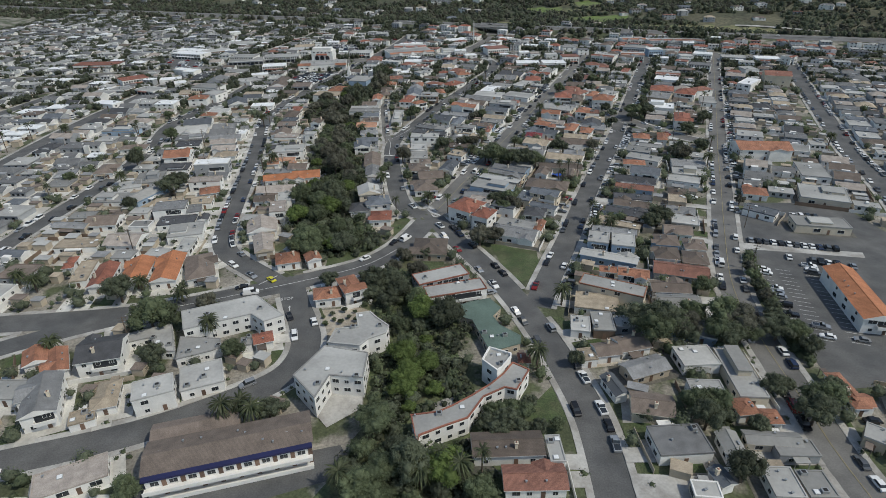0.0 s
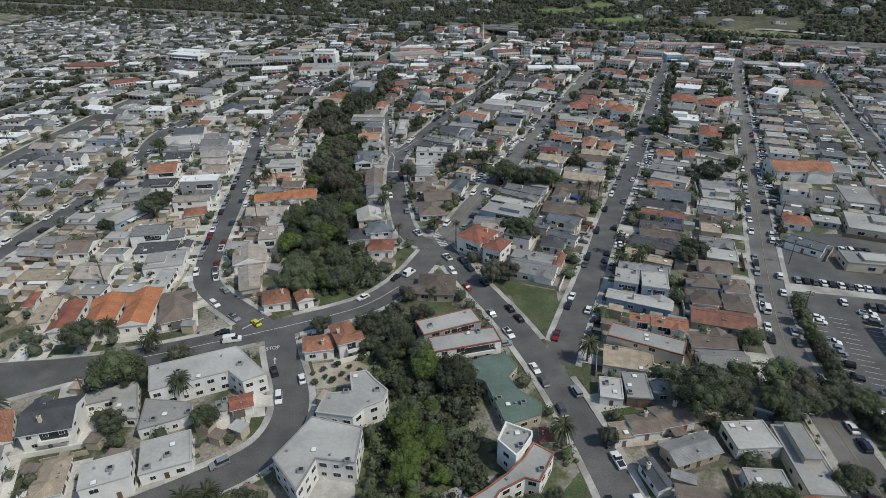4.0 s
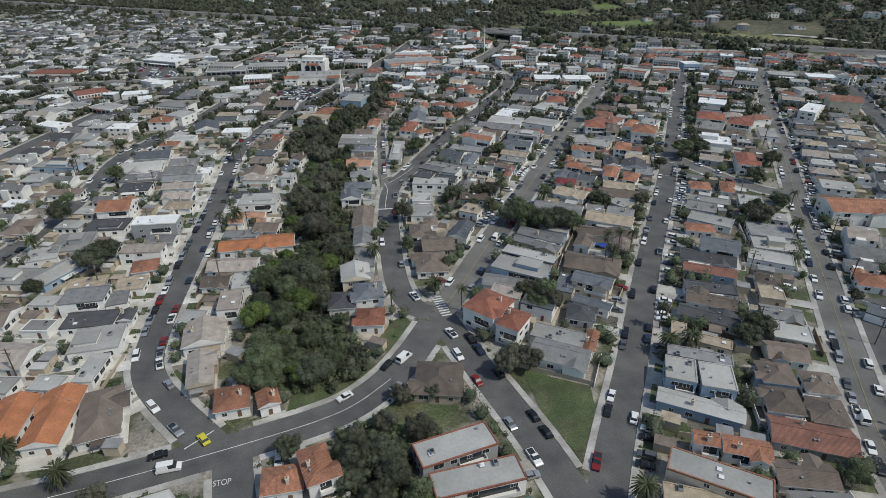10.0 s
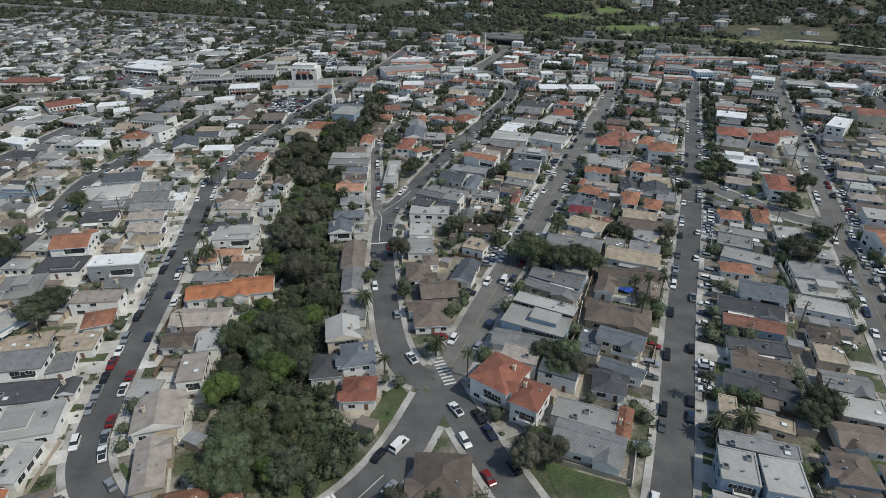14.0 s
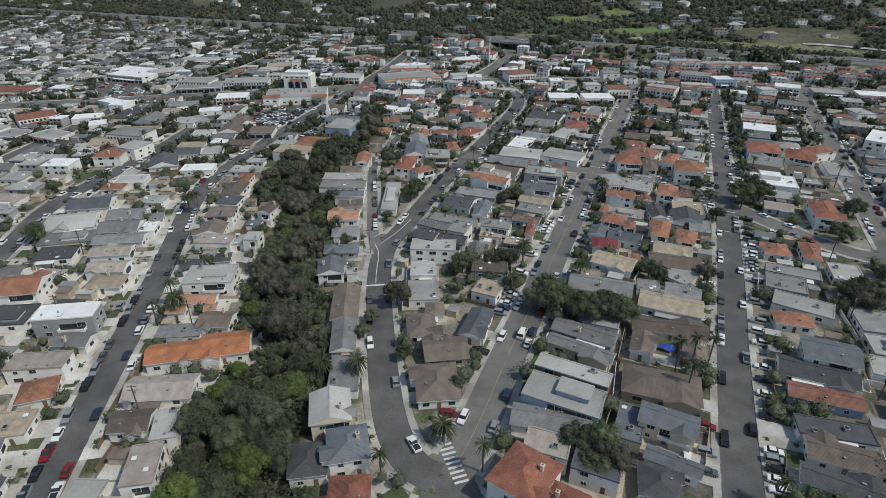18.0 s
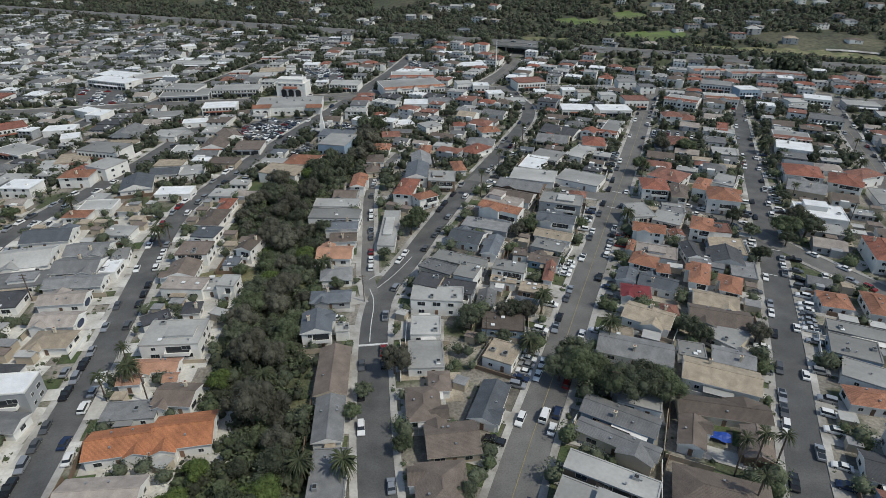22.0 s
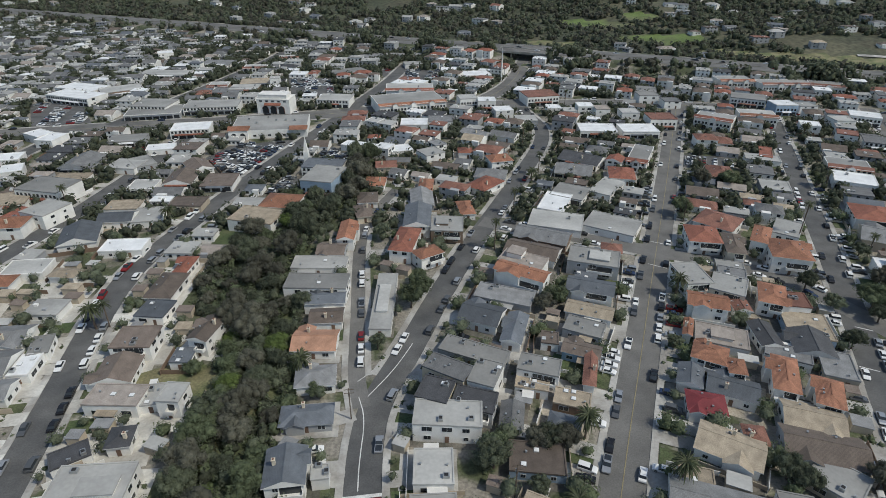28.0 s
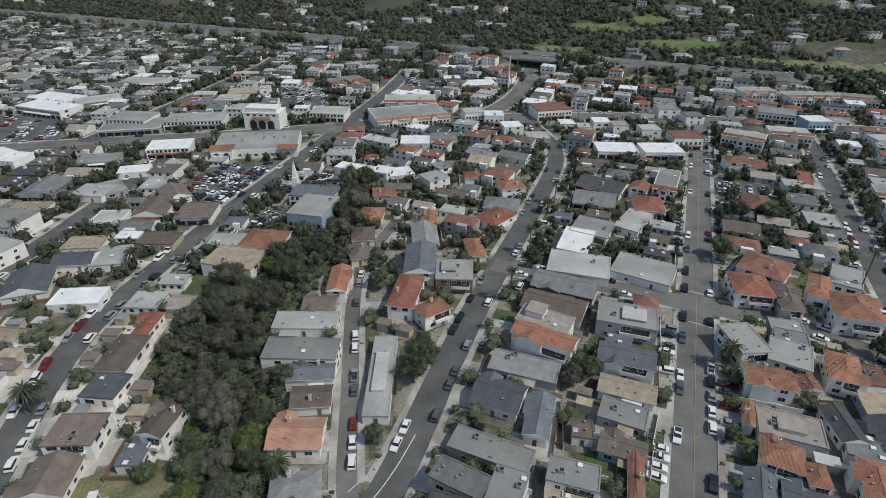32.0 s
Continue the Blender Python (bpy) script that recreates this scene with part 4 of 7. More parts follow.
house(-156.2, 345.3, 15.5, 8.1, 3, 2.8, "h", "brown")
house(-59.6, 354.2, 5.5, 8.0, 7, 2.8, "f", "light")
house(-131.3, 414.8, 10.7, 8.2, 0, 2.8, "h", "orange", plain=True)
house(-126.6, 424.0, 14.5, 10.7, 3, 2.8, "f", "light", plain=True)
house(-111.2, 418.4, 10.1, 6.0, -10, 2.8, "h", "tan", plain=True)
house(-119.3, 448.2, 14.4, 17.6, 15, 2.8, "g", "slate", plain=True)
house(-98.6, 438.1, 16.1, 9.8, -0, 2.8, "f", "white", plain=True)
house(-110.8, 463.3, 14.2, 10.3, 2, 2.8, "g", "slate", plain=True)
house(-99.0, 464.9, 12.1, 14.4, 6, 2.8, "f", "light", plain=True)
house(-112.9, 475.7, 14.2, 9.9, -0, 2.8, "f", "tan", plain=True)
house(-149.7, 456.4, 14.4, 11.2, 2, 5.2, "h", "orange", plain=True)
house(-171.0, 476.9, 14.1, 14.6, 12, 2.8, "f", "light", plain=True)
house(-165.0, 485.0, 15.4, 15.1, 12, 3.3, "f", "tan", plain=True)
house(-52.2, 456.5, 19.5, 14.1, -18, 5.2, "f", "tan", plain=True)
house(-44.2, 469.8, 16.2, 14.9, -12, 5.2, "h", "orange", plain=True)
house(-86.2, 477.6, 14.6, 10.2, -6, 2.8, "f", "brown", plain=True)
house(-78.6, 501.9, 15.1, 16.1, -1, 2.8, "f", "brown", plain=True)
house(-150.6, 511.0, 15.8, 9.2, -2, 2.8, "f", "tan", plain=True)
house(-112.6, 498.4, 12.3, 11.6, -1, 2.8, "f", "light", plain=True)
house(-13.3, 547.0, 20.8, 8.6, -26, 3.3, "f", "white", plain=True)
house(-0.1, 536.9, 8.6, 9.2, -25, 5.7, "f", "white", plain=True)
house(8.4, 540.2, 12.2, 10.9, 15, 3.3, "f", "white", plain=True)
house(24.4, 528.6, 11.6, 11.0, 28, 5.2, "f", "light", plain=True)
house(28.9, 542.2, 7.4, 9.0, 28, 5.2, "f", "gray", plain=True)
house(-28.1, 492.3, 15.3, 20.0, -17, 8.4, "f", "light", "blue", plain=True)
house(-30.2, 514.3, 20.0, 13.2, -11, 5.2, "f", "slate", plain=True)
house(15.6, 630.5, 45.9, 29.5, 13, 8.4, "g", "orange", plain=True)
house(17.9, 663.0, 34.3, 20.6, -1, 8.4, "h", "red", plain=True)
house(53.5, 565.0, 17.2, 10.1, -39, 2.8, "g", "gray", plain=True)
house(69.9, 561.0, 16.1, 9.8, -30, 2.8, "g", "gray", plain=True)
house(0.8, 516.8, 11.0, 10.0, 2, 2.8, "g", "rust", plain=True)
house(7.2, 522.7, 12.7, 7.3, -5, 2.8, "g", "gray", plain=True)
house(52.5, 500.9, 15.9, 12.7, -16, 2.8, "h", "gray", plain=True)
house(24.2, 765.5, 15.8, 13.5, 7, 3.3, "f", "light", plain=True)
house(54.1, 739.9, 13.5, 12.1, -2, 3.3, "f", "white", plain=True)
house(74.5, 721.7, 23.1, 17.9, 6, 3.3, "f", "white", plain=True)
house(-31.0, 738.9, 29.8, 18.0, 26, 2.8, "f", "light", plain=True)
house(-18.2, 800.6, 35.4, 18.0, 19, 2.8, "f", "gray", plain=True)
house(17.5, 806.1, 34.0, 14.7, 3, 3.3, "f", "light", plain=True)
house(-150.2, 625.7, 34.1, 21.6, 8, 3.3, "f", "light", plain=True)
house(-145.6, 567.7, 19.6, 13.4, 7, 3.3, "f", "light", plain=True)
house(-215.8, 663.7, 38.0, 18.0, -24, 5.2, "f", "white", plain=True)
house(-131.1, 526.7, 15.7, 13.4, -11, 2.8, "f", "light", plain=True)
house(-124.9, 530.6, 10.5, 16.0, 35, 2.8, "f", "light", plain=True)
house(-122.7, 552.7, 14.8, 10.3, 10, 2.8, "f", "white", plain=True)
house(-180.0, 739.6, 39.5, 18.0, -5, 3.3, "f", "light", plain=True)
house(-204.6, 816.0, 13.4, 12.0, 23, 5.7, "f", "white", plain=True)
house(-97.4, 505.4, 13.8, 16.9, -1, 2.8, "g", "brown", plain=True)
house(-94.2, 522.0, 11.7, 16.4, 31, 2.8, "g", "brown", plain=True)
house(-115.8, 677.8, 21.7, 15.6, -8, 2.8, "f", "gray", plain=True)
house(-105.6, 687.2, 20.8, 16.4, -2, 2.8, "f", "light", plain=True)
house(-126.8, 696.6, 14.7, 17.1, 2, 2.8, "h", "rust", plain=True)
house(-100.8, 706.3, 23.1, 17.9, 7, 2.8, "f", "tan", plain=True)
house(-111.8, 760.3, 19.2, 15.5, 1, 2.8, "g", "rust", plain=True)
house(-148.2, 782.6, 26.9, 18.0, -7, 2.8, "f", "gray", plain=True)
house(-238.8, 741.5, 16.3, 13.8, 19, 2.8, "f", "light", plain=True)
house(-285.1, 758.0, 15.6, 13.4, 11, 3.3, "f", "light", plain=True)
house(-131.6, 672.2, 11.4, 10.8, 14, 2.8, "h", "rust", plain=True)
house(-84.9, 700.1, 7.5, 9.0, 4, 6.8, "f", "light", plain=True)
house(-89.5, 802.4, 16.8, 14.1, 12, 2.8, "h", "rust", plain=True)
house(235.6, 580.4, 22.0, 16.0, -18, 6.8, "h", "orange", plain=True)
house(116.9, 495.3, 12.9, 16.5, -16, 3.3, "h", "red", plain=True)
house(200.6, 513.0, 17.3, 9.8, -23, 2.8, "f", "light", plain=True)
house(191.6, 541.7, 14.1, 12.4, -20, 2.8, "h", "rust", plain=True)
house(207.1, 521.0, 6.6, 18.5, -29, 2.8, "f", "red", plain=True)
house(196.6, 662.6, 15.1, 17.6, -21, 2.8, "f", "light", plain=True)
house(210.4, 651.3, 12.8, 11.7, -24, 2.8, "f", "gray", plain=True)
house(169.1, 625.0, 8.4, 14.7, -26, 3.3, "f", "light", plain=True)
house(106.2, 397.8, 9.5, 14.0, 1, 5.5, "f", "light")
house(115.8, 390.5, 11.3, 12.3, -34, 5.2, "f", "light")
house(120.8, 397.8, 9.3, 7.2, -26, 5.0, "f", "gray")
house(103.9, 381.7, 12.8, 8.9, -22, 5.0, "g", "orange")
house(115.2, 381.0, 6.0, 6.9, -11, 2.8, "g", "rust")
house(126.7, 383.5, 8.7, 13.3, -29, 5.2, "h", "orange")
house(132.8, 379.9, 7.1, 8.7, -16, 5.0, "f", "rust")
house(144.7, 421.0, 6.7, 15.7, -36, 6.8, "h", "orange")
house(148.4, 409.3, 14.1, 15.7, -20, 6.8, "h", "orange")
house(101.1, 366.4, 15.1, 10.1, -25, 3.0, "f", "taupe")
house(92.8, 371.0, 3.1, 9.4, -28, 3.2, "g", "orange")
house(92.0, 356.4, 9.7, 8.9, -32, 5.0, "h", "orange")
house(96.4, 350.3, 5.1, 7.0, -19, 5.0, "h", "orange")
house(83.6, 349.9, 7.0, 9.3, -28, 3.0, "g", "slate")
house(92.7, 344.5, 13.0, 9.1, -30, 3.0, "g", "slate")
house(116.2, 357.0, 12.4, 6.9, -30, 3.0, "f", "gray")
house(114.4, 365.8, 6.9, 12.4, -9, 3.0, "g", "dark")
house(132.4, 418.0, 7.3, 16.9, -20, 5.0, "h", "brown")
house(124.0, 425.9, 12.6, 14.8, -15, 5.2, "h", "red")
house(159.5, 427.3, 9.9, 14.8, -39, 6.0, "f", "light")
house(76.1, 411.7, 18.1, 11.9, -22, 5.5, "f", "light")
house(69.0, 393.1, 15.8, 9.3, -23, 5.0, "g", "slate")
house(65.5, 382.3, 15.1, 7.7, -26, 3.0, "g", "tan")
house(61.4, 373.9, 11.9, 8.2, -30, 3.0, "f", "light")
house(57.2, 363.1, 11.2, 6.7, -26, 3.0, "g", "brown")
house(42.7, 354.7, 11.5, 7.3, -22, 5.5, "f", "light")
house(39.9, 350.4, 9.1, 5.1, -17, 3.0, "f", "tan")
house(17.7, 355.2, 12.7, 6.8, -34, 6.0, "f", "gray")
house(27.5, 352.1, 7.5, 10.1, -26, 6.0, "f", "light")
house(13.7, 347.1, 8.6, 8.7, -23, 5.8, "f", "dark")
house(23.3, 343.4, 11.1, 7.9, -21, 5.2, "f", "dark")
house(26.1, 364.9, 19.7, 7.5, -29, 3.3, "f", "light")
house(31.0, 382.7, 13.3, 11.4, -27, 3.3, "g", "slate")
house(39.8, 374.4, 6.7, 15.4, -21, 3.3, "g", "slate")
house(40.1, 393.4, 19.3, 9.3, -24, 3.0, "f", "gray")
house(47.5, 401.9, 18.8, 7.7, -34, 6.5, "g", "orange")
house(49.6, 410.2, 16.3, 9.5, -32, 6.3, "f", "taupe")
house(56.0, 422.3, 20.3, 11.6, -29, 3.0, "g", "brown")
house(62.6, 433.9, 21.6, 11.8, -28, 3.0, "g", "gray")
house(8.3, 430.3, 9.1, 19.6, -15, 5.2, "h", "red")
house(16.1, 420.1, 10.4, 7.7, 29, 5.0, "h", "orange")
house(25.4, 442.1, 12.9, 13.2, -7, 5.5, "f", "light")
house(-14.2, 439.6, 7.1, 15.9, -4, 5.0, "g", "orange")
house(-19.5, 428.7, 10.9, 9.3, -8, 3.0, "g", "brown")
house(-23.0, 419.2, 19.8, 8.9, -5, 3.0, "f", "light")
house(-22.1, 402.4, 20.9, 9.5, -6, 5.5, "f", "light")
house(-18.9, 394.1, 13.7, 7.1, -1, 4.0, "g", "slate")
house(-17.6, 385.5, 10.7, 8.2, 0, 3.0, "g", "brown")
house(-19.8, 373.2, 13.3, 10.3, -4, 3.0, "g", "peach")
house(-18.1, 357.6, 11.2, 8.6, 3, 3.0, "h", "gray")
house(-68.2, 353.3, 14.1, 7.8, -6, 4.0, "f", "taupe")
house(-53.2, 351.5, 6.1, 7.1, -8, 5.5, "f", "light")
house(-72.4, 364.6, 10.9, 11.5, 1, 3.0, "g", "brown")
house(-71.5, 376.6, 11.6, 10.3, -2, 5.0, "f", "brown")
house(-51.7, 377.9, 6.7, 12.0, -16, 5.7, "g", "brown")
house(-56.6, 369.8, 5.8, 6.6, -4, 2.8, "f", "slate")
house(-72.2, 393.8, 9.6, 9.5, -10, 3.0, "f", "slate")
house(-73.0, 407.4, 9.7, 16.3, -6, 3.0, "h", "brown")
house(-70.7, 421.1, 5.4, 11.7, -7, 3.0, "h", "red")
house(-291.5, 617.9, 42.7, 18.0, -4, 4.5, "f", "red", plain=True)
house(-228.4, 537.3, 22.0, 16.0, 37, 5.5, "f", "red", plain=True)
house(-223.5, 690.1, 34.5, 18.0, -22, 4.0, "f", "white", plain=True)
house(-193.8, 683.6, 28.5, 18.0, 29, 4.0, "f", "light", plain=True)
house(-154.2, 637.8, 24.7, 20.0, -9, 5.0, "f", "light", plain=True)
house(-198.3, 577.0, 10.1, 14.3, 57, 4.5, "f", "white", plain=True)
house(-187.6, 569.3, 14.1, 10.9, 77, 4.5, "f", "white", plain=True)
house(-197.6, 539.6, 17.3, 12.1, 11, 3.5, "f", "white", plain=True)
house(-183.6, 521.5, 9.9, 11.6, 21, 4.0, "f", "white", plain=True)
house(-152.3, 493.8, 22.0, 16.0, -16, 6.0, "f", "light", plain=True)
house(-140.9, 468.1, 13.1, 14.3, -24, 6.0, "f", "light", plain=True)
house(-151.0, 468.7, 13.4, 11.9, -19, 3.0, "f", "red", plain=True)
house(-237.1, 494.0, 16.7, 14.9, -17, 3.0, "f", "light", plain=True)
house(-226.5, 506.0, 17.1, 15.5, -17, 3.0, "f", "light", plain=True)
house(-202.3, 501.9, 22.0, 14.8, -27, 3.0, "f", "light", plain=True)
house(-218.6, 460.2, 19.6, 10.8, -23, 3.0, "f", "white", plain=True)
house(-154.8, 531.4, 15.5, 19.7, -4, 3.0, "g", "gray", plain=True)
house(-114.9, 633.1, 34.8, 19.0, 3, 5.0, "f", "light", plain=True)
house(-114.4, 582.6, 22.0, 16.0, 6, 5.0, "f", "white", plain=True)
house(-34.4, 644.3, 22.6, 17.6, -10, 5.0, "f", "light", plain=True)
house(-6.2, 588.3, 8.9, 9.3, -31, 5.0, "f", "light", plain=True)
house(1.9, 582.4, 9.5, 9.7, -28, 5.0, "f", "light", plain=True)
house(17.9, 581.3, 16.4, 13.8, -4, 5.5, "f", "white", plain=True)
house(34.4, 587.8, 14.9, 12.9, -4, 5.0, "f", "gray", plain=True)
house(77.1, 608.1, 12.2, 11.3, 6, 5.0, "f", "white", plain=True)
house(89.4, 592.6, 13.8, 12.3, -4, 3.0, "f", "light", plain=True)
house(112.9, 615.0, 9.7, 9.8, -4, 4.0, "f", "white", plain=True)
house(121.6, 607.4, 8.6, 9.2, -4, 4.0, "f", "light", plain=True)
house(133.1, 611.0, 10.6, 10.4, -4, 6.0, "f", "white", plain=True)
house(142.2, 603.4, 9.5, 9.7, -4, 6.0, "f", "taupe", plain=True)
house(108.9, 640.4, 23.6, 18.0, 8, 6.5, "f", "rust", plain=True)
house(68.8, 625.0, 12.1, 11.3, -4, 7.0, "f", "white", plain=True)
house(56.5, 632.2, 12.6, 11.6, 7, 7.0, "f", "light", plain=True)
house(157.2, 594.3, 11.7, 11.0, -4, 6.0, "f", "light", plain=True)
house(171.3, 577.7, 16.7, 14.0, -4, 7.0, "f", "rust", plain=True)
house(127.4, 566.8, 22.0, 16.0, -8, 4.0, "f", "white", plain=True)
house(151.9, 564.2, 22.0, 16.0, -4, 4.0, "f", "white", plain=True)
house(186.5, 636.9, 14.2, 12.5, -4, 6.0, "f", "light", plain=True)
house(198.2, 623.4, 11.9, 11.1, -4, 5.0, "f", "gray", plain=True)
house(205.6, 575.3, 22.0, 16.0, -38, 7.0, "h", "red", plain=True)
house(182.8, 541.7, 12.3, 11.4, -12, 5.0, "h", "rust", plain=True)
house(118.9, 510.6, 8.7, 9.2, -35, 5.0, "g", "red", plain=True)
house(135.0, 517.5, 10.3, 28.4, -30, 5.0, "g", "red", plain=True)
house(85.6, 475.7, 15.3, 16.0, -33, 3.0, "f", "light", plain=True)
house(75.7, 465.0, 11.9, 20.1, -27, 3.0, "f", "white", plain=True)
house(71.4, 446.8, 22.0, 16.0, -21, 3.0, "f", "light", plain=True)
house(93.9, 442.1, 21.0, 16.0, -34, 3.0, "f", "light", plain=True)
house(95.1, 502.6, 18.5, 16.0, -22, 3.0, "g", "gray", plain=True)
house(104.1, 518.4, 22.0, 16.0, -39, 3.0, "g", "dark", plain=True)
house(104.9, 480.6, 10.8, 21.2, -40, 3.0, "f", "light", plain=True)
house(43.6, 534.5, 8.2, 9.0, -4, 3.0, "h", "red", plain=True)
house(59.1, 516.2, 12.3, 11.4, 10, 5.0, "h", "orange", plain=True)
house(47.6, 488.0, 11.8, 17.4, -45, 3.0, "h", "red", plain=True)
house(136.6, 437.8, 16.0, 16.0, -46, 5.0, "h", "rust", plain=True)
house(270.9, 674.5, 26.0, 18.0, -4, 9.0, "g", "orange", plain=True)
house(303.3, 660.6, 38.9, 18.0, -4, 7.0, "h", "rust", plain=True)
house(333.0, 653.0, 23.6, 18.0, -24, 7.0, "h", "rust", plain=True)
house(255.1, 624.3, 22.5, 17.5, -29, 6.0, "f", "light", plain=True)
house(266.9, 602.6, 14.9, 12.9, -4, 7.0, "f", "white", "blue", plain=True)
house(285.2, 605.6, 12.2, 11.3, -4, 5.0, "f", "light", plain=True)
house(257.8, 560.0, 11.1, 10.7, -25, 6.0, "f", "white", plain=True)
house(284.5, 568.7, 12.3, 11.4, -4, 6.0, "f", "light", plain=True)
house(306.0, 576.3, 17.8, 14.7, -32, 6.0, "f", "white", plain=True)
house(268.5, 541.5, 11.0, 10.6, -34, 6.0, "f", "rust", plain=True)
house(280.4, 529.0, 18.8, 15.3, -31, 5.0, "f", "gray", plain=True)
house(360.0, 554.9, 22.0, 16.0, -22, 4.0, "f", "white", plain=True)
house(332.0, 566.0, 22.0, 16.0, -21, 4.0, "f", "light", plain=True)
house(234.9, 494.9, 19.5, 16.0, -26, 5.0, "h", "rust", plain=True)
house(227.1, 479.2, 18.4, 16.0, -30, 4.0, "f", "white", plain=True)
house(233.7, 433.2, 11.2, 16.0, -75, 5.0, "h", "rust", plain=True)
house(315.8, 509.6, 12.2, 16.0, -4, 4.0, "f", "light", plain=True)
house(310.2, 459.2, 20.3, 16.0, -23, 9.0, "g", "rust", plain=True)
house(282.2, 450.3, 10.6, 26.6, -46, 6.0, "f", "white", plain=True)
house(374.2, 542.5, 10.5, 10.3, -67, 7.0, "h", "red", plain=True)
house(-61.8, 323.6, 16.5, 12.1, 0, 5.5, "f", "light")
house(-71.7, 335.1, 8.5, 5.8, 30, 3.0, "f", "dark")
house(-62.0, 339.6, 6.1, 7.0, 5, 3.0, "h", "dark")
house(-63.8, 311.7, 13.6, 6.1, -1, 3.0, "g", "peach")
house(-68.3, 306.4, 6.4, 5.1, 3, 3.0, "g", "peach")
house(-57.8, 306.3, 4.2, 4.1, 4, 3.0, "g", "peach")
house(-54.0, 299.5, 10.4, 8.7, -7, 3.0, "g", "brown")
house(-112.1, 382.3, 15.6, 10.8, 2, 3.0, "g", "gray")
house(-110.3, 369.9, 16.1, 11.6, 1, 3.0, "g", "gray")
house(-98.7, 368.7, 5.8, 9.3, 2, 3.0, "f", "white")
house(-98.9, 377.5, 5.7, 9.2, 13, 3.0, "f", "light")
house(-106.3, 358.5, 19.4, 8.3, 2, 3.0, "g", "gray")
house(-104.9, 347.8, 14.8, 8.2, 3, 3.3, "g", "taupe")
house(-101.1, 335.7, 13.7, 8.5, -2, 3.3, "g", "taupe")
house(81.8, 325.6, 15.0, 10.6, -35, 3.0, "g", "tan")
house(106.8, 332.3, 14.2, 10.3, -24, 3.0, "g", "tan")
house(103.5, 323.2, 18.3, 10.8, -22, 3.0, "g", "brown")
house(101.2, 314.5, 10.8, 10.3, -52, 3.0, "f", "light")
house(108.1, 346.5, 6.9, 15.6, -28, 5.0, "h", "orange")
house(115.2, 338.6, 7.0, 11.9, -31, 5.0, "h", "orange")
house(185.0, 394.8, 19.6, 15.3, -24, 4.0, "f", "white")
house(196.2, 421.2, 16.4, 15.5, -34, 4.0, "g", "gray")
house(205.6, 439.0, 17.3, 17.5, -25, 5.0, "h", "red")
house(218.6, 425.8, 14.2, 16.3, -36, 5.0, "h", "red")
house(130.2, 369.4, 13.1, 13.8, -19, 2.8, "f", "tan")
house(125.5, 360.5, 11.7, 12.7, -20, 3.0, "g", "dark")
house(126.8, 350.9, 8.7, 12.2, -24, 3.0, "f", "gray")


def block(name, ring, h, cover, wall, label, category, rim=None, parapet=0.3):
    """A flat-roofed building on an outline of its own, clockwise or not, with windows on the sides that look down the valley."""
    area = sum(a[0] * b[1] - b[0] * a[1] for a, b in zip(ring, ring[1:] + ring[:1]))
    ring = ring if area > 0 else ring[::-1]
    n = len(ring)
    cx, cy = sum(p[0] for p in ring) / n, sum(p[1] for p in ring) / n
    local = [(x - cx, y - cy) for x, y in ring]
    s = Shape()
    for a, b in zip(local, local[1:] + local[:1]):
        s.face([(*a, -0.4), (*b, -0.4), (*b, h), (*a, h)])
    ob = tagged(new(name, s.mesh(name, wall)), label, category)
    ob.matrix_basis = pose(cx, cy, 0)
    sides, lean = list(zip(local, local[1:] + local[:1])), []
    for a, b in sides:
        far = math.hypot(b[0] - a[0], b[1] - a[1])
        lean.append(((b[1] - a[1]) / far, -(b[0] - a[0]) / far))
    edge = Shape()
    for out, z in ((0.12, h - 0.12), (0.12, h + parapet), (-0.28, h + parapet), (-0.28, h - 0.05)):
        for k, p in enumerate(local):
            m = (lean[k - 1][0] + lean[k][0], lean[k - 1][1] + lean[k][1])
            f = 2 * out / max(m[0] ** 2 + m[1] ** 2, 0.6)
            edge.v.append((p[0] + m[0] * f, p[1] + m[1] * f, z))
    edge.f = [(j * n + k, j * n + (k + 1) % n, (j + 1) * n + (k + 1) % n, (j + 1) * n + k) for j in range(3) for k in range(n)]
    part("coping", edge.mesh("coping", rim or ROOF[cover]), ob)
    r = Shape()
    r.face([(*p, h + 0.02) for p in local], 0)
    for (a, b), (nx, ny) in zip(sides, lean):
        count = int(math.hypot(b[0] - a[0], b[1] - a[1]) / 3.0)
        if ny > 0.35 or count < 1:
            continue
        for floor in range(2 if h > 4.8 else 1):
            for k in range(count):
                u = (k + 0.5) / count
                part("window", WINDOWS[(k + floor) % 2], ob, (a[0] + (b[0] - a[0]) * u, a[1] + (b[1] - a[1]) * u, 0.9 + floor * 2.8 + max(h - 6.2, 0)), math.degrees(math.atan2(b[1] - a[1], b[0] - a[0])))
    part("roof", r.mesh("roof", ROOF[cover]), ob)
    xs, ys = [p[0] for p in local], [p[1] for p in local]
    cells = []
    for gx in np.arange(min(xs) + 1, max(xs), 2.0):
        for gy in np.arange(min(ys) + 1, max(ys), 2.0):
            inside = False
            for (ax, ay), (bx, by) in zip(local, local[1:] + local[:1]):
                if (ay > gy) != (by > gy) and gx < (bx - ax) * (gy - ay) / (by - ay) + ax:
                    inside = not inside
            if inside:
                cells.append((gx, gy, h + 0.02))
                TAKEN.append((cx + gx, cy + gy, 2.1, 0.0, 1.5, 1.5))
    for k, spot in enumerate(cells[4::max(len(cells) // 5, 1)]):
        part(*(("vent", VENT), ("cooling_unit", COOLER), ("skylight", SKYLIGHT))[k % 3], ob, spot)
    return ob


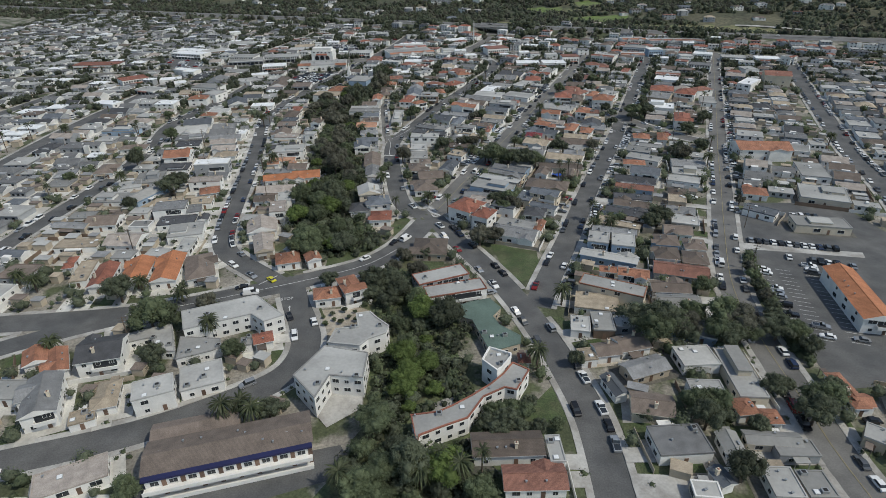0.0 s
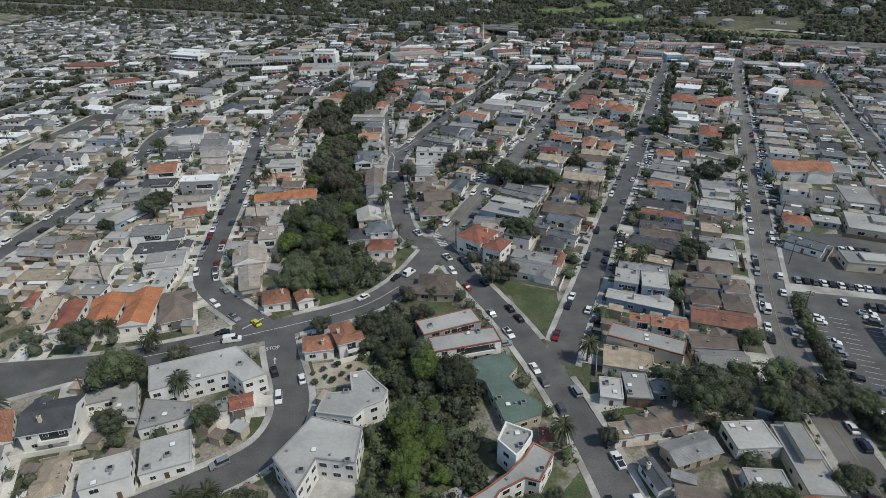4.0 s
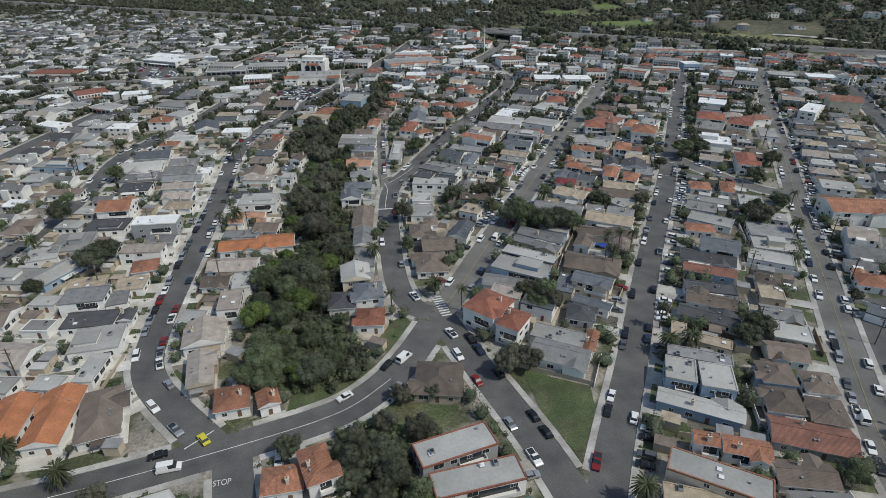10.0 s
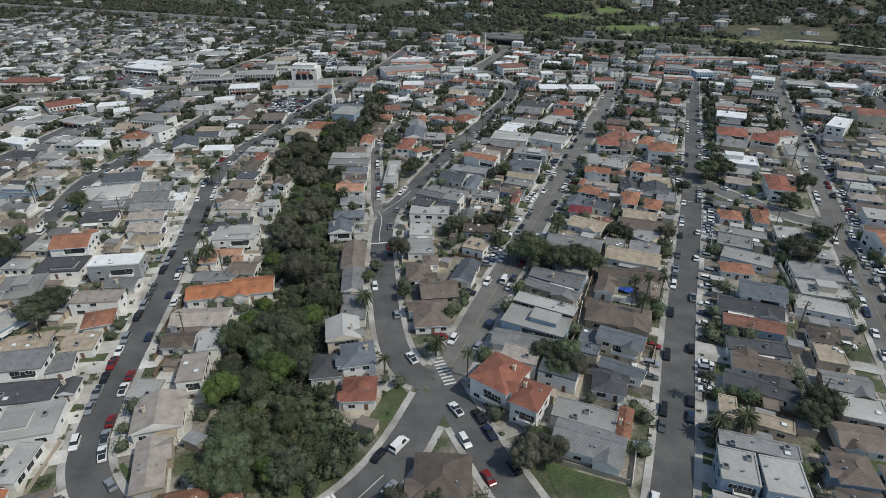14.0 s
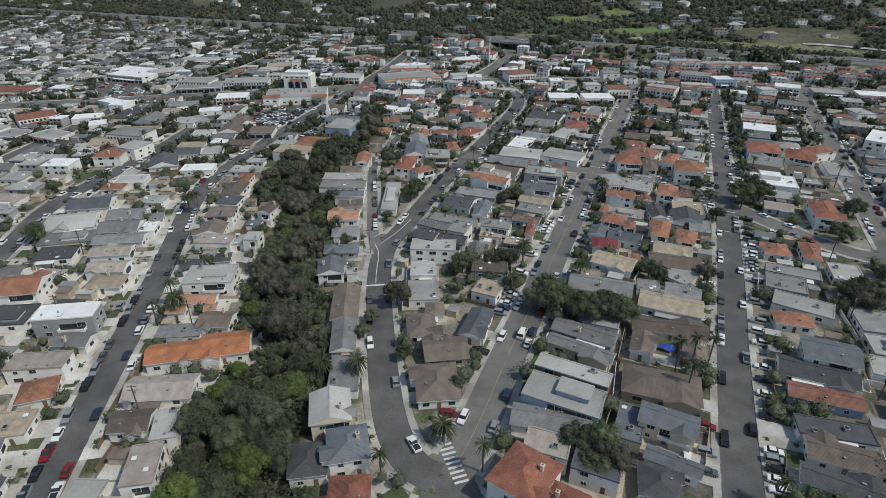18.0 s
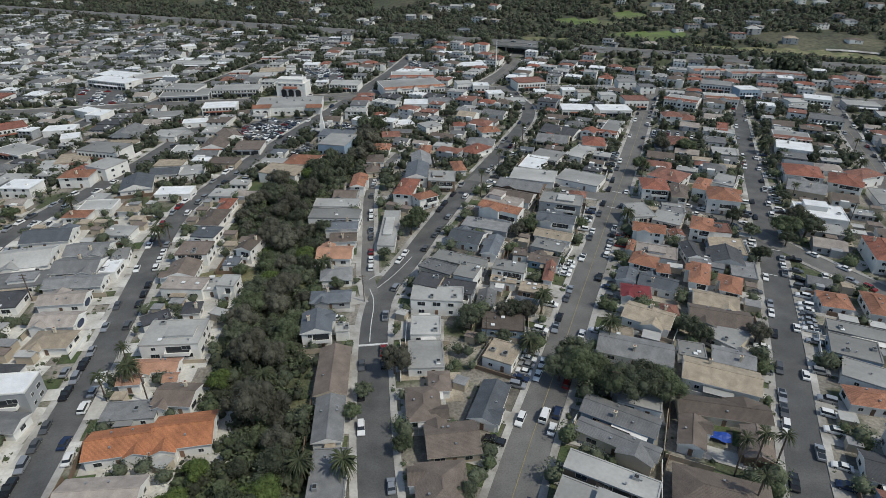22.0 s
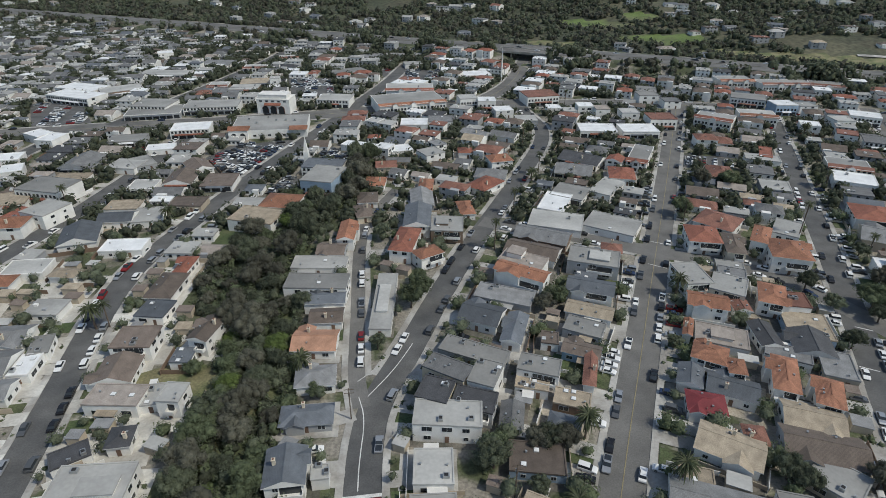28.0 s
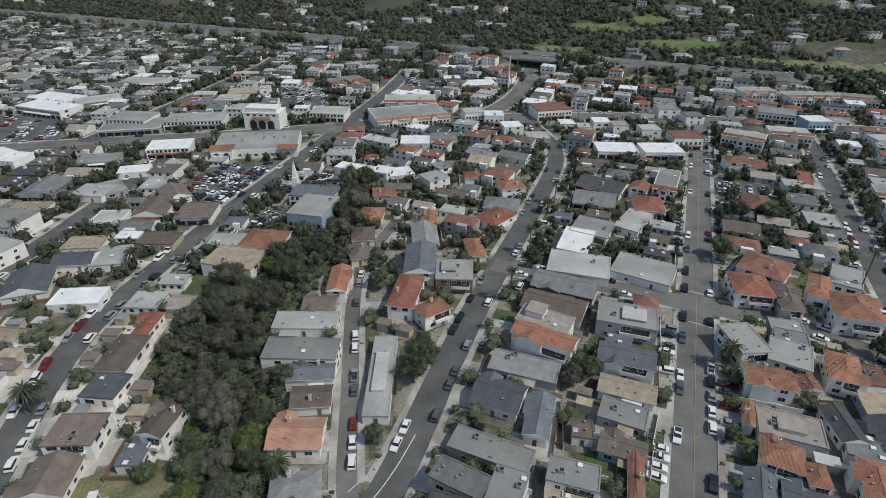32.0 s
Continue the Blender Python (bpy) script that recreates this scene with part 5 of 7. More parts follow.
block("apartment_building", [(-21.7, 144.6), (-14.9, 145.0), (-15.9, 152.1), (-11.6, 152.9), (-9.2, 149.2), (-5.7, 144.7), (-6.7, 141.1), (-11.7, 138.8), (-14.2, 135.8), (-23.4, 138.1)], 6.6, "light", WALL["white"],
      "white two-storey apartment building with a faceted gray flat roof", "building")
block("parking_building", [(-31.3, 124.2), (-24.0, 136.3), (-11.6, 131.9), (-12.6, 121.4), (-21.6, 123.3), (-24.7, 114.8)], 7.0, "light", WALL["white"],
      "stepped gray flat-roofed building above a concrete parking deck", "building", None, 0.15)
block("apartment_building", [(28.6, 125.4), (32.6, 121.9), (27.7, 114.4), (24.7, 115.6), (18.6, 112.6), (13.7, 105.6), (7.5, 103.4), (1.5, 101.0), (0.8, 98.4), (-0.3, 107.9), (6.5, 108.4), (10.2, 110.2), (15.6, 113.4), (21.3, 117.4), (25.4, 121.2)], 5.5, "light", WALL["white"],
      "white apartment building curving along the canyon, red coping on its roof", "building", ROOF["red"], 0.25)
block("apartment_building", [(20.0, 125.1), (22.8, 130.4), (28.4, 127.0), (28.2, 125.7), (25.0, 121.5), (23.4, 120.2)], 7.0, "light", WALL["white"],
      "white corner building with a flat roof inside a tall parapet", "building", WALL["white"], 0.7)
block("apartment_building", [(-68.0, 149.6), (-71.6, 159.8), (-49.7, 167.1), (-38.7, 154.4), (-44.4, 151.6), (-49.1, 156.2)], 6.2, "light", WALL["white"],
      "white two-storey apartment building with an angled gray flat roof", "building", None, 0.12)
block("apartment_building", [(-67.4, 138.8), (-69.5, 150.0), (-57.1, 147.8), (-55.9, 143.6), (-58.0, 142.0)], 3.4, "light", WALL["white"],
      "low white apartment wing with a pale flat roof", "building", None, 0.12)
block("house", [(-85.6, 148.8), (-86.7, 153.6), (-74.7, 157.9), (-69.3, 143.3), (-76.9, 143.9), (-77.9, 151.4)], 3.0, "light", WALL["white"],
      "low white house bent round a patio under a pale flat roof", "house", None, 0.12)
block("clubhouse", [(16.3, 158.0), (20.7, 160.3), (27.8, 161.9), (30.6, 155.9), (27.2, 151.6), (28.6, 146.6), (34.0, 140.5), (33.2, 136.7), (23.8, 133.8), (22.1, 142.8), (20.6, 150.2), (16.5, 152.5)], 3.2, "green", WALL["beige"],
      "low building bent round a garden court under a green roof", "building", None, 0.08)


def clear(x, y, w, d, gap=0.8):
    """Whether a new house of that size keeps off the houses that stand."""
    if len(STOOD) != len(TAKEN):
        STOOD[:] = TAKEN
        TABLE[0] = np.array(TAKEN)
        TABLE[1], TABLE[2] = np.cos(TABLE[0][:, 3]), np.sin(TABLE[0][:, 3])
    t, c, s = TABLE
    dx, dy = x - t[:, 0], y - t[:, 1]
    u, v = np.abs(dx * c + dy * s), np.abs(dy * c - dx * s)
    return not ((u < t[:, 4] + w / 2 + gap) & (v < t[:, 5] + d / 2 + gap)).any()


STOOD, TABLE = [], [None, None, None]


# ---- wooded canyon: y, west edge, east edge ----
CANYON = [(86, -24, 22), (100, -14, 22), (120, -11, 14), (137, -12, 12), (148, -11, 17), (165, -14, 12), (184, -15, 8), (192, -8, 14), (202, 0, 12)]
CANYON_NORTH = [(203, -38, -14), (208, -40, -10), (217, -43, -11), (228, -45, -20), (250, -50, -25), (270, -46, -18), (279, -43, -19), (313, -48, -24), (335, -45, -27), (357, -43, -25), (369, -46, -26), (383, -50, -27),
                (396, -60, -30), (412, -63, -34), (432, -58, -33), (448, -55, -28), (464, -50, -20), (480, -40, -11), (503, -27, -1), (530, -14, 6)]


def canyon_span(y):
    for table in (CANYON, CANYON_NORTH):
        if table[0][0] <= y <= table[-1][0]:
            ys = [r[0] for r in table]
            return np.interp(y, ys, [r[1] for r in table]), np.interp(y, ys, [r[2] for r in table])
    return None


def in_canyon(x, y, margin=0.0):
    s = canyon_span(y)
    return bool(s) and s[0] - margin < x < s[1] + margin


# open ground that stays free of houses: west, south, east, north
EMPTY = [(-31, 153, -10, 167), (112, 112, 200, 236), (24, 100, 56, 123), (30, 172, 58, 208), (-33, 106, -10, 125), (-68, 84, -18, 116), (-90, 608, -58, 642),
         (-50, 145, -42, 165), (-66, 441, -54, 462), (-120, 150, -96, 166), (-6, 186, 16, 196), (-66, 352, -48, 376), (-2, 392, 18, 412)]


TAKEN.append((-68, 587.5, 27, 0.05, 23, 16))
# car parks of the upper town: corners, heading of the bays
LOTS = [([(-99, 534), (-88, 560), (-47, 571), (-44, 557), (-60, 511), (-82, 512), (-97, 521)], 12), ([(-50, 513), (-39, 509), (-42, 496), (-49, 486), (-56, 490)], -20),
        ([(-39, 547), (-26, 549), (-12, 538), (-11, 528), (-35, 533)], 70), ([(-247, 660), (-214, 664), (-184, 609), (-217, 603)], 10), ([(-80, 728), (-45, 727), (-35, 662), (-69, 671)], 5),
        ([(-8, 754), (48, 751), (44, 704), (4, 706)], -10), ([(209, 759), (271, 741), (243, 698), (185, 706)], -26), ([(161, 529), (190, 522), (181, 506), (152, 511)], 64), ([(121, 576), (164, 566), (154, 551), (119, 562)], 64)]


def in_lot(x, y, margin=0.0):
    """Whether a spot lies in a car park."""
    for ring, _ in LOTS:
        cx, cy = sum(p[0] for p in ring) / len(ring), sum(p[1] for p in ring) / len(ring)
        far = math.hypot(x - cx, y - cy)
        k = 1 - margin / max(far, margin + 0.1)
        px, py, inside = cx + (x - cx) * k, cy + (y - cy) * k, False
        for (ax, ay), (bx, by) in zip(ring, ring[1:] + ring[:1]):
            if (ay > py) != (by > py) and px < (bx - ax) * (py - ay) / (by - ay) + ax:
                inside = not inside
        if inside:
            return True
    return False


def in_empty(x, y):
    return any(a < x < c and b < y < d for a, b, c, d in EMPTY) or in_lot(x, y)


def round_core(seed, sides=6, rings=4):
    """A lumpy ball: points and faces, of radius one."""
    g = random.Random(seed)
    v, f = [(0, 0, -1)], []
    for j in range(1, rings):
        t = math.pi * j / rings - math.pi / 2
        for i in range(sides):
            p, k = 2 * math.pi * (i + 0.5 * j) / sides, g.uniform(0.8, 1.12)
            v.append((k * math.cos(t) * math.cos(p), k * math.cos(t) * math.sin(p), k * math.sin(t)))
    v.append((0, 0, 1))
    for i in range(sides):
        n = (i + 1) % sides
        f.append((0, 1 + n, 1 + i))
        f.append((len(v) - 1, 1 + (rings - 2) * sides + i, 1 + (rings - 2) * sides + n))
        for j in range(rings - 2):
            a, b = 1 + j * sides, 1 + (j + 1) * sides
            f.append((a + i, a + n, b + n))
            f.append((a + i, b + n, b + i))
    return np.array(v), np.array(f)


# ---- trees ----
def crown_mesh(name, seed, leaf, radius=4.0, flat=0.8, blobs=46, leaves=8000, size=0.15, base=2.6, top=1.0):
    """A crown of many small leaf cards on uneven clumps, with gaps between them."""
    g = np.random.default_rng(seed)
    middle = g.normal(0, 1, (blobs, 3))
    middle /= np.linalg.norm(middle, axis=1)[:, None]
    middle *= radius * g.uniform(0.25, 0.8, (blobs, 1))
    middle[:, 2] = np.abs(middle[:, 2]) * flat * top + radius * 0.25
    girth = radius * g.uniform(0.13, 0.36, blobs)
    which = g.integers(0, blobs, leaves)
    way = g.normal(0, 1, (leaves, 3))
    way /= np.linalg.norm(way, axis=1)[:, None]
    spot = middle[which] + way * (girth[which] * g.uniform(0.7, 1.28, leaves))[:, None] * np.array([1, 1, flat])
    spot[:, 2] += base
    lean = way + g.normal(0, 0.55, (leaves, 3)) + np.array([0, 0, 0.35])
    lean /= np.linalg.norm(lean, axis=1)[:, None]
    side = np.cross(lean, g.normal(0, 1, (leaves, 3)))
    side /= np.linalg.norm(side, axis=1)[:, None]
    up = np.cross(lean, side)
    k = (size * g.uniform(0.6, 1.35, leaves))[:, None]
    v = np.stack([spot - side * k, spot - up * k * 0.6, spot + side * k, spot + up * k * 0.6], 1).reshape(-1, 3)
    faces = np.arange(leaves * 4).reshape(-1, 4).tolist()
    points = v.tolist()
    for k in range(blobs):
        cv, cf = round_core(seed * 50 + k)
        faces += (cf + len(points)).tolist()
        points += (middle[k] + cv * girth[k] * 0.8 * np.array([1, 1, flat]) + np.array([0, 0, base])).tolist()
    me = bpy.data.meshes.new(name)
    me.from_pydata(points, [], faces)
    me.polygons.foreach_set("use_smooth", [False] * leaves + [True] * (len(faces) - leaves))
    me.materials.append(leaf)
    me.update()
    return me


def trunk_mesh(name, seed, tall, thick, limbs):
    """A tapered trunk with forking limbs."""
    g = random.Random(seed)
    s = Shape()

    def limb(a, b, ra, rb, sides=7):
        a, b = Vector(a), Vector(b)
        turn = (b - a).to_track_quat("Z", "Y")
        rings = []
        for p, r in ((a, ra), (b, rb)):
            rings.append([p + turn @ Vector((r * math.cos(t), r * math.sin(t), 0)) for t in [2 * math.pi * i / sides for i in range(sides)]])
        for i in range(sides):
            n = (i + 1) % sides
            s.face([rings[0][i], rings[0][n], rings[1][n], rings[1][i]])

    fork = (g.uniform(-0.3, 0.3), g.uniform(-0.3, 0.3), tall * 0.5)
    limb((0, 0, -0.4), fork, thick, thick * 0.72)
    for k in range(limbs):
        t = 2 * math.pi * (k + g.random() * 0.6) / limbs
        r = tall * g.uniform(0.25, 0.45)
        mid = (fork[0] + r * 0.5 * math.cos(t), fork[1] + r * 0.5 * math.sin(t), tall * 0.75)
        limb(fork, mid, thick * 0.5, thick * 0.34, 5)
        limb(mid, (fork[0] + r * math.cos(t), fork[1] + r * math.sin(t), tall * g.uniform(0.95, 1.15)), thick * 0.34, thick * 0.12, 5)
    return s.mesh(name, bark)


TRUNKS = [trunk_mesh("tree", 3 + i, 4.6, 0.3, 5) for i in range(3)]
CROWNS = [(crown_mesh("crown", 21, leaf_mid), "broad green tree with a dense rounded crown"),
          (crown_mesh("crown", 22, leaf_dark, 4.2, 0.75, 50), "dark green spreading tree with dense leaves"),
          (crown_mesh("crown", 23, leaf_olive, 4.0, 0.95, 44, 7000, 0.13), "olive-brown tree with a thin airy crown"),
          (crown_mesh("crown", 24, leaf_dark, 3.6, 1.15, 44), "tall dark green tree with an uneven crown"),
          (crown_mesh("crown", 25, leaf_bright, 4.0, 0.7, 44), "bright yellow-green leafy tree"),
          (crown_mesh("crown", 26, leaf_mid, 3.8, 0.85, 40), "green garden tree with a loose crown")]


def tree(x, y, radius, sort=None, sink=0.0, group="trees of the town"):
    k = dice.choice((0, 1, 1, 2, 3, 5)) if sort is None else sort
    crown, label = CROWNS[k]
    scale = radius / 4.0
    z = height(x, y) - sink
    ob = tagged(new("tree", TRUNKS[dice.randrange(3)]), label, "tree", group)
    ob.matrix_basis = pose(x, y, z, 0, 0, dice.uniform(0, 360)) @ Matrix.Diagonal((scale, scale, scale * dice.uniform(0.85, 1.15), 1))
    part("crown", crown, ob)
    return ob


def palm_mesh(seed, fronds, length):
    g = random.Random(seed)
    s = Shape()
    for k in range(fronds):
        t = 2 * math.pi * (k * 0.618 + g.random() * 0.05)
        lift = g.uniform(-0.45, 1.25)
        width = 0.075 * length * g.uniform(0.8, 1.2)
        prev = None
        for j in range(6):
            u = j / 5
            r = length * u * (0.95 - 0.1 * u)
            z = length * (lift * u - 0.95 * u * u) * 0.75
            hw = width * (0.25 + u * 1.9) * (1.02 - u)
            c = (r * math.cos(t), r * math.sin(t))
            row = [(c[0] - math.sin(t) * hw, c[1] + math.cos(t) * hw, z - hw * 0.5), (*c, z), (c[0] + math.sin(t) * hw, c[1] - math.cos(t) * hw, z - hw * 0.5)]
            if prev:
                s.face([prev[0], prev[1], row[1], row[0]])
                s.face([prev[1], prev[2], row[2], row[1]])
            prev = row
    return s.mesh("fronds", palm_leaf)


def palm_trunk(tall, thick):
    s = Shape()
    for k in range(8):
        z0, z1 = tall * k / 8 - 0.2, tall * (k + 1) / 8
        s.box(-thick, -thick, z0, thick, thick, z1, 0, k * 0.4, (0.02 * k * k / 8, 0), thick * 0.18)
    return s.mesh("palm", bark)


FRONDS = [palm_mesh(5, 54, 2.7), palm_mesh(8, 90, 4.0)]


def palm(x, y, tall):
    big = tall < 8.5
    ob = tagged(new("palm", palm_trunk(tall, 0.28 if big else 0.17)), "feathery date palm with a thick trunk" if big else "tall slender palm with a small crown", "palm tree", "palms of the town")
    ob.matrix_basis = pose(x, y, height(x, y), 0, 0, dice.uniform(0, 360))
    part("fronds", FRONDS[1 if big else 0], ob, (0.1, 0, tall), 0)


def clump_mesh(name, spots, leaf, cards, spread, size, seed):
    """One mesh of many low leafy clumps, at (x, y, z, size)."""
    g = np.random.default_rng(seed)
    spots = np.array(spots, float)
    n = len(spots)
    way = g.normal(0, 1, (n, cards, 3))
    way /= np.linalg.norm(way, axis=2)[:, :, None]
    way[:, :, 2] = np.abs(way[:, :, 2])
    k = spots[:, None, 3:4]
    centre = spots[:, None, :3] + way * k * spread * g.uniform(0.7, 1.22, (n, cards, 1)) * np.array([1, 1, 0.95])
    lean = way + g.normal(0, 0.5, (n, cards, 3))
    lean /= np.linalg.norm(lean, axis=2)[:, :, None]
    side = np.cross(lean, g.normal(0, 1, (n, cards, 3)))
    side /= np.linalg.norm(side, axis=2)[:, :, None]
    up = np.cross(lean, side)
    q = k * size * g.uniform(0.6, 1.3, (n, cards, 1))
    v = np.stack([centre - side * q, centre - up * q * 0.7, centre + side * q, centre + up * q * 0.7], 2).reshape(-1, 3)
    cv, cf = round_core(seed, *((7, 5) if cards > 50 else (6, 4) if cards > 20 else (5, 3)))
    core = spots[:, None, :3] + cv[None] * spots[:, None, 3:4] * spread * g.uniform(0.5, 1.0, (n, len(cv), 1)) * np.array([1, 1, 0.9])
    faces = np.arange(n * cards * 4).reshape(-1, 4).tolist() + (cf[None] + (np.arange(n) * len(cv))[:, None, None] + n * cards * 4).reshape(-1, 3).tolist()
    me = bpy.data.meshes.new(name)
    me.from_pydata(np.concatenate([v, core.reshape(-1, 3)]).tolist(), [], faces)
    me.polygons.foreach_set("use_smooth", [False] * (n * cards) + [True] * (n * len(cf)))
    me.materials.append(leaf)
    me.update()
    return me


# single trees: middle and crown radius
tree(-80.7, 157.8, 7.0)
tree(-77.2, 159.6, 6.0)
tree(-74.8, 141.6, 4.0)
tree(-52.0, 141.6, 4.0)
palm(-47.8, 114.1, 8.0)
palm(-40.2, 112.8, 7.5)
palm(-43.5, 115.9, 7.0)
tree(-36.6, 115.1, 4.0)
tree(-99.9, 181.1, 4.0)
tree(-63.4, 93.1, 4.0)
tree(-97.8, 176.7, 6.0)
tree(-26.7, 179.4, 4.0)
tree(-109.8, 278.6, 6.0)
tree(-125.0, 257.2, 4.0)
tree(-42.1, 205.7, 5.0)
tree(-36.3, 206.4, 5.0)
tree(-66.0, 167.9, 4.0)
tree(-170.3, 296.3, 4.0)
tree(-150.6, 334.8, 4.0)
tree(-112.0, 273.2, 7.0)
tree(-140.7, 363.3, 5.0)
tree(-142.9, 313.6, 6.0)
tree(-158.8, 416.2, 4.0)
tree(2.0, 307.3, 5.0)
tree(26.5, 329.9, 4.0)
tree(49.1, 303.6, 5.0)
tree(55.5, 298.4, 6.0)
tree(68.0, 294.3, 6.0)
tree(43.5, 241.5, 5.0)
tree(49.2, 241.1, 5.0)
tree(30.6, 205.4, 5.0)
tree(37.0, 206.6, 5.0)
tree(-18.1, 231.8, 3.0)
tree(-6.2, 298.9, 3.0)
tree(-8.9, 290.5, 3.0)
tree(3.7, 279.1, 3.0)
tree(17.4, 265.0, 3.0)
tree(12.5, 397.9, 5.0)
tree(8.4, 197.2, 3.0)
tree(25.6, 326.3, 5.0)
tree(36.9, 331.4, 4.0)
tree(40.3, 331.2, 4.0)
tree(43.6, 330.9, 4.0)
tree(9.0, 392.3, 5.0)
tree(12.5, 406.2, 4.0)
tree(-1.6, 371.9, 3.0)
tree(-26.3, 393.4, 4.0)
tree(51.8, 305.0, 6.0)
tree(51.7, 298.9, 6.0)
tree(46.9, 301.3, 5.0)
tree(52.4, 388.0, 4.0)
tree(57.5, 390.6, 4.0)
tree(34.5, 318.5, 3.0)
tree(-0.8, 440.6, 4.0)
tree(-17.6, 353.1, 3.0)
tree(58.5, 293.9, 6.0)
tree(63.3, 292.7, 7.0)
tree(68.1, 291.0, 6.0)
tree(73.0, 291.7, 6.0)
tree(128.0, 452.9, 5.0)
tree(164.9, 480.5, 6.0)
tree(151.6, 483.8, 5.0)
tree(159.2, 378.9, 7.0)
tree(168.0, 378.3, 7.0)
tree(180.1, 412.7, 4.0)
tree(145.3, 392.4, 4.0)
tree(144.8, 378.8, 4.0)
tree(139.1, 360.7, 4.0)
tree(110.3, 313.4, 4.0)
tree(105.1, 303.7, 3.0)
tree(86.3, 365.7, 3.0)
tree(91.7, 317.8, 4.0)
tree(93.7, 314.6, 4.0)
tree(49.3, 235.8, 5.0)
tree(44.5, 234.4, 5.0)
tree(154.5, 290.7, 6.0)
tree(151.6, 295.8, 5.0)
tree(109.2, 215.9, 6.0)
tree(104.5, 211.6, 5.0)
tree(172.7, 391.9, 5.0)
tree(156.7, 372.4, 4.0)
tree(199.8, 359.3, 6.0)
tree(179.1, 339.0, 5.0)
tree(172.7, 307.7, 5.0)
tree(155.2, 297.2, 5.0)
tree(72.1, 142.2, 7.0)
tree(76.6, 139.2, 7.0)
tree(84.2, 138.2, 6.0)
tree(98.3, 140.1, 7.0)
tree(93.2, 134.9, 6.0)
tree(100.7, 134.3, 6.0)
tree(111.9, 134.7, 6.0)
tree(124.7, 172.9, 3.0)
tree(123.4, 167.4, 3.0)
tree(122.1, 162.1, 3.0)
tree(120.9, 155.5, 3.0)
tree(119.2, 149.3, 3.0)
tree(114.7, 141.6, 4.0)
tree(155.0, 233.4, 3.0)
tree(101.3, 163.8, 3.0)
tree(73.6, 135.2, 7.0)
tree(81.3, 140.8, 6.0)
tree(101.5, 137.5, 7.0)
tree(95.9, 132.5, 6.0)
tree(116.2, 133.4, 5.0)
tree(117.0, 126.4, 4.0)
tree(104.6, 103.6, 6.0)
tree(100.7, 100.4, 6.0)
tree(112.3, 109.8, 4.0)
tree(73.7, 85.3, 5.0)
tree(74.9, 106.0, 4.0)
tree(85.2, 99.0, 3.0)
tree(100.2, 112.0, 3.0)
tree(59.5, 106.1, 3.0)
tree(47.9, 128.3, 3.0)
palm(-77.2, 175.5, 5.0)
palm(-139.0, 191.0, 6.0)
palm(-131.4, 186.9, 6.0)
palm(-61.3, 153.1, 7.0)
palm(-107.5, 149.8, 5.0)
palm(-93.7, 184.0, 5.0)
palm(-16.8, 91.0, 7.0)
palm(1.0, 90.1, 7.0)
palm(15.3, 92.0, 9.0)
palm(36.4, 128.2, 8.0)
palm(5.9, 92.9, 9.0)
palm(10.0, 90.0, 8.0)
palm(-9.3, 272.2, 7.0)
palm(-19.1, 273.3, 6.0)
palm(12.3, 247.6, 6.0)
palm(-2.5, 236.9, 9.0)
palm(20.5, 237.7, 9.0)
palm(-36.3, 295.4, 7.0)
palm(-32.3, 301.5, 7.0)
palm(-71.2, 312.1, 10.0)
palm(-73.3, 301.7, 9.0)
palm(-68.0, 306.6, 8.0)
palm(161.2, 422.2, 19.0)
palm(66.5, 317.8, 8.0)
palm(86.1, 210.5, 7.0)
palm(84.0, 268.0, 12.0)
palm(82.3, 223.0, 9.0)
palm(162.6, 279.5, 8.0)
palm(177.2, 305.4, 9.0)
palm(88.3, 267.1, 12.0)
palm(78.9, 266.9, 12.0)
palm(78.2, 258.0, 11.0)
palm(49.4, 333.2, 8.0)
palm(-88.8, 388.3, 8.0)
palm(-84.9, 388.9, 9.0)
palm(-22.6, 362.6, 6.0)

for _x, _y, _r in ((18.5, 106.5, 3.4), (21.0, 109.5, 3.6), (23.5, 106.5, 3.6), (25.5, 110.5, 3.2), (28.5, 109.0, 3.4), (31.0, 112.5, 2.6), (21.5, 103.8, 3.4), (26.5, 104.2, 3.0), (31.5, 104.0, 2.8), (36.0, 104.4, 2.6),
                   (83.5, 135.1, 5), (90.2, 145.5, 5), (72.4, 106.5, 5), (73.2, 101.4, 5), (77.4, 106.0, 4.6), (101.8, 161.4, 4), (96.7, 111.6, 4.5)):
    tree(_x, _y, _r, dice.choice((1, 3, 0)))

for _x, _y, _r in ((-26.5, 156, 1.2), (-23.8, 158.2, 0.9), (-21.5, 156.4, 1.3), (-19, 159, 1.0), (-16.4, 157.2, 1.2), (-24.6, 161.6, 1.1), (-20.8, 163, 1.3), (-17.2, 162.2, 0.9), (-14.2, 159.8, 1.2), (-27.4, 160, 0.9)):
    tree(_x, _y, _r, dice.choice((0, 1, 5)), group="garden trees")

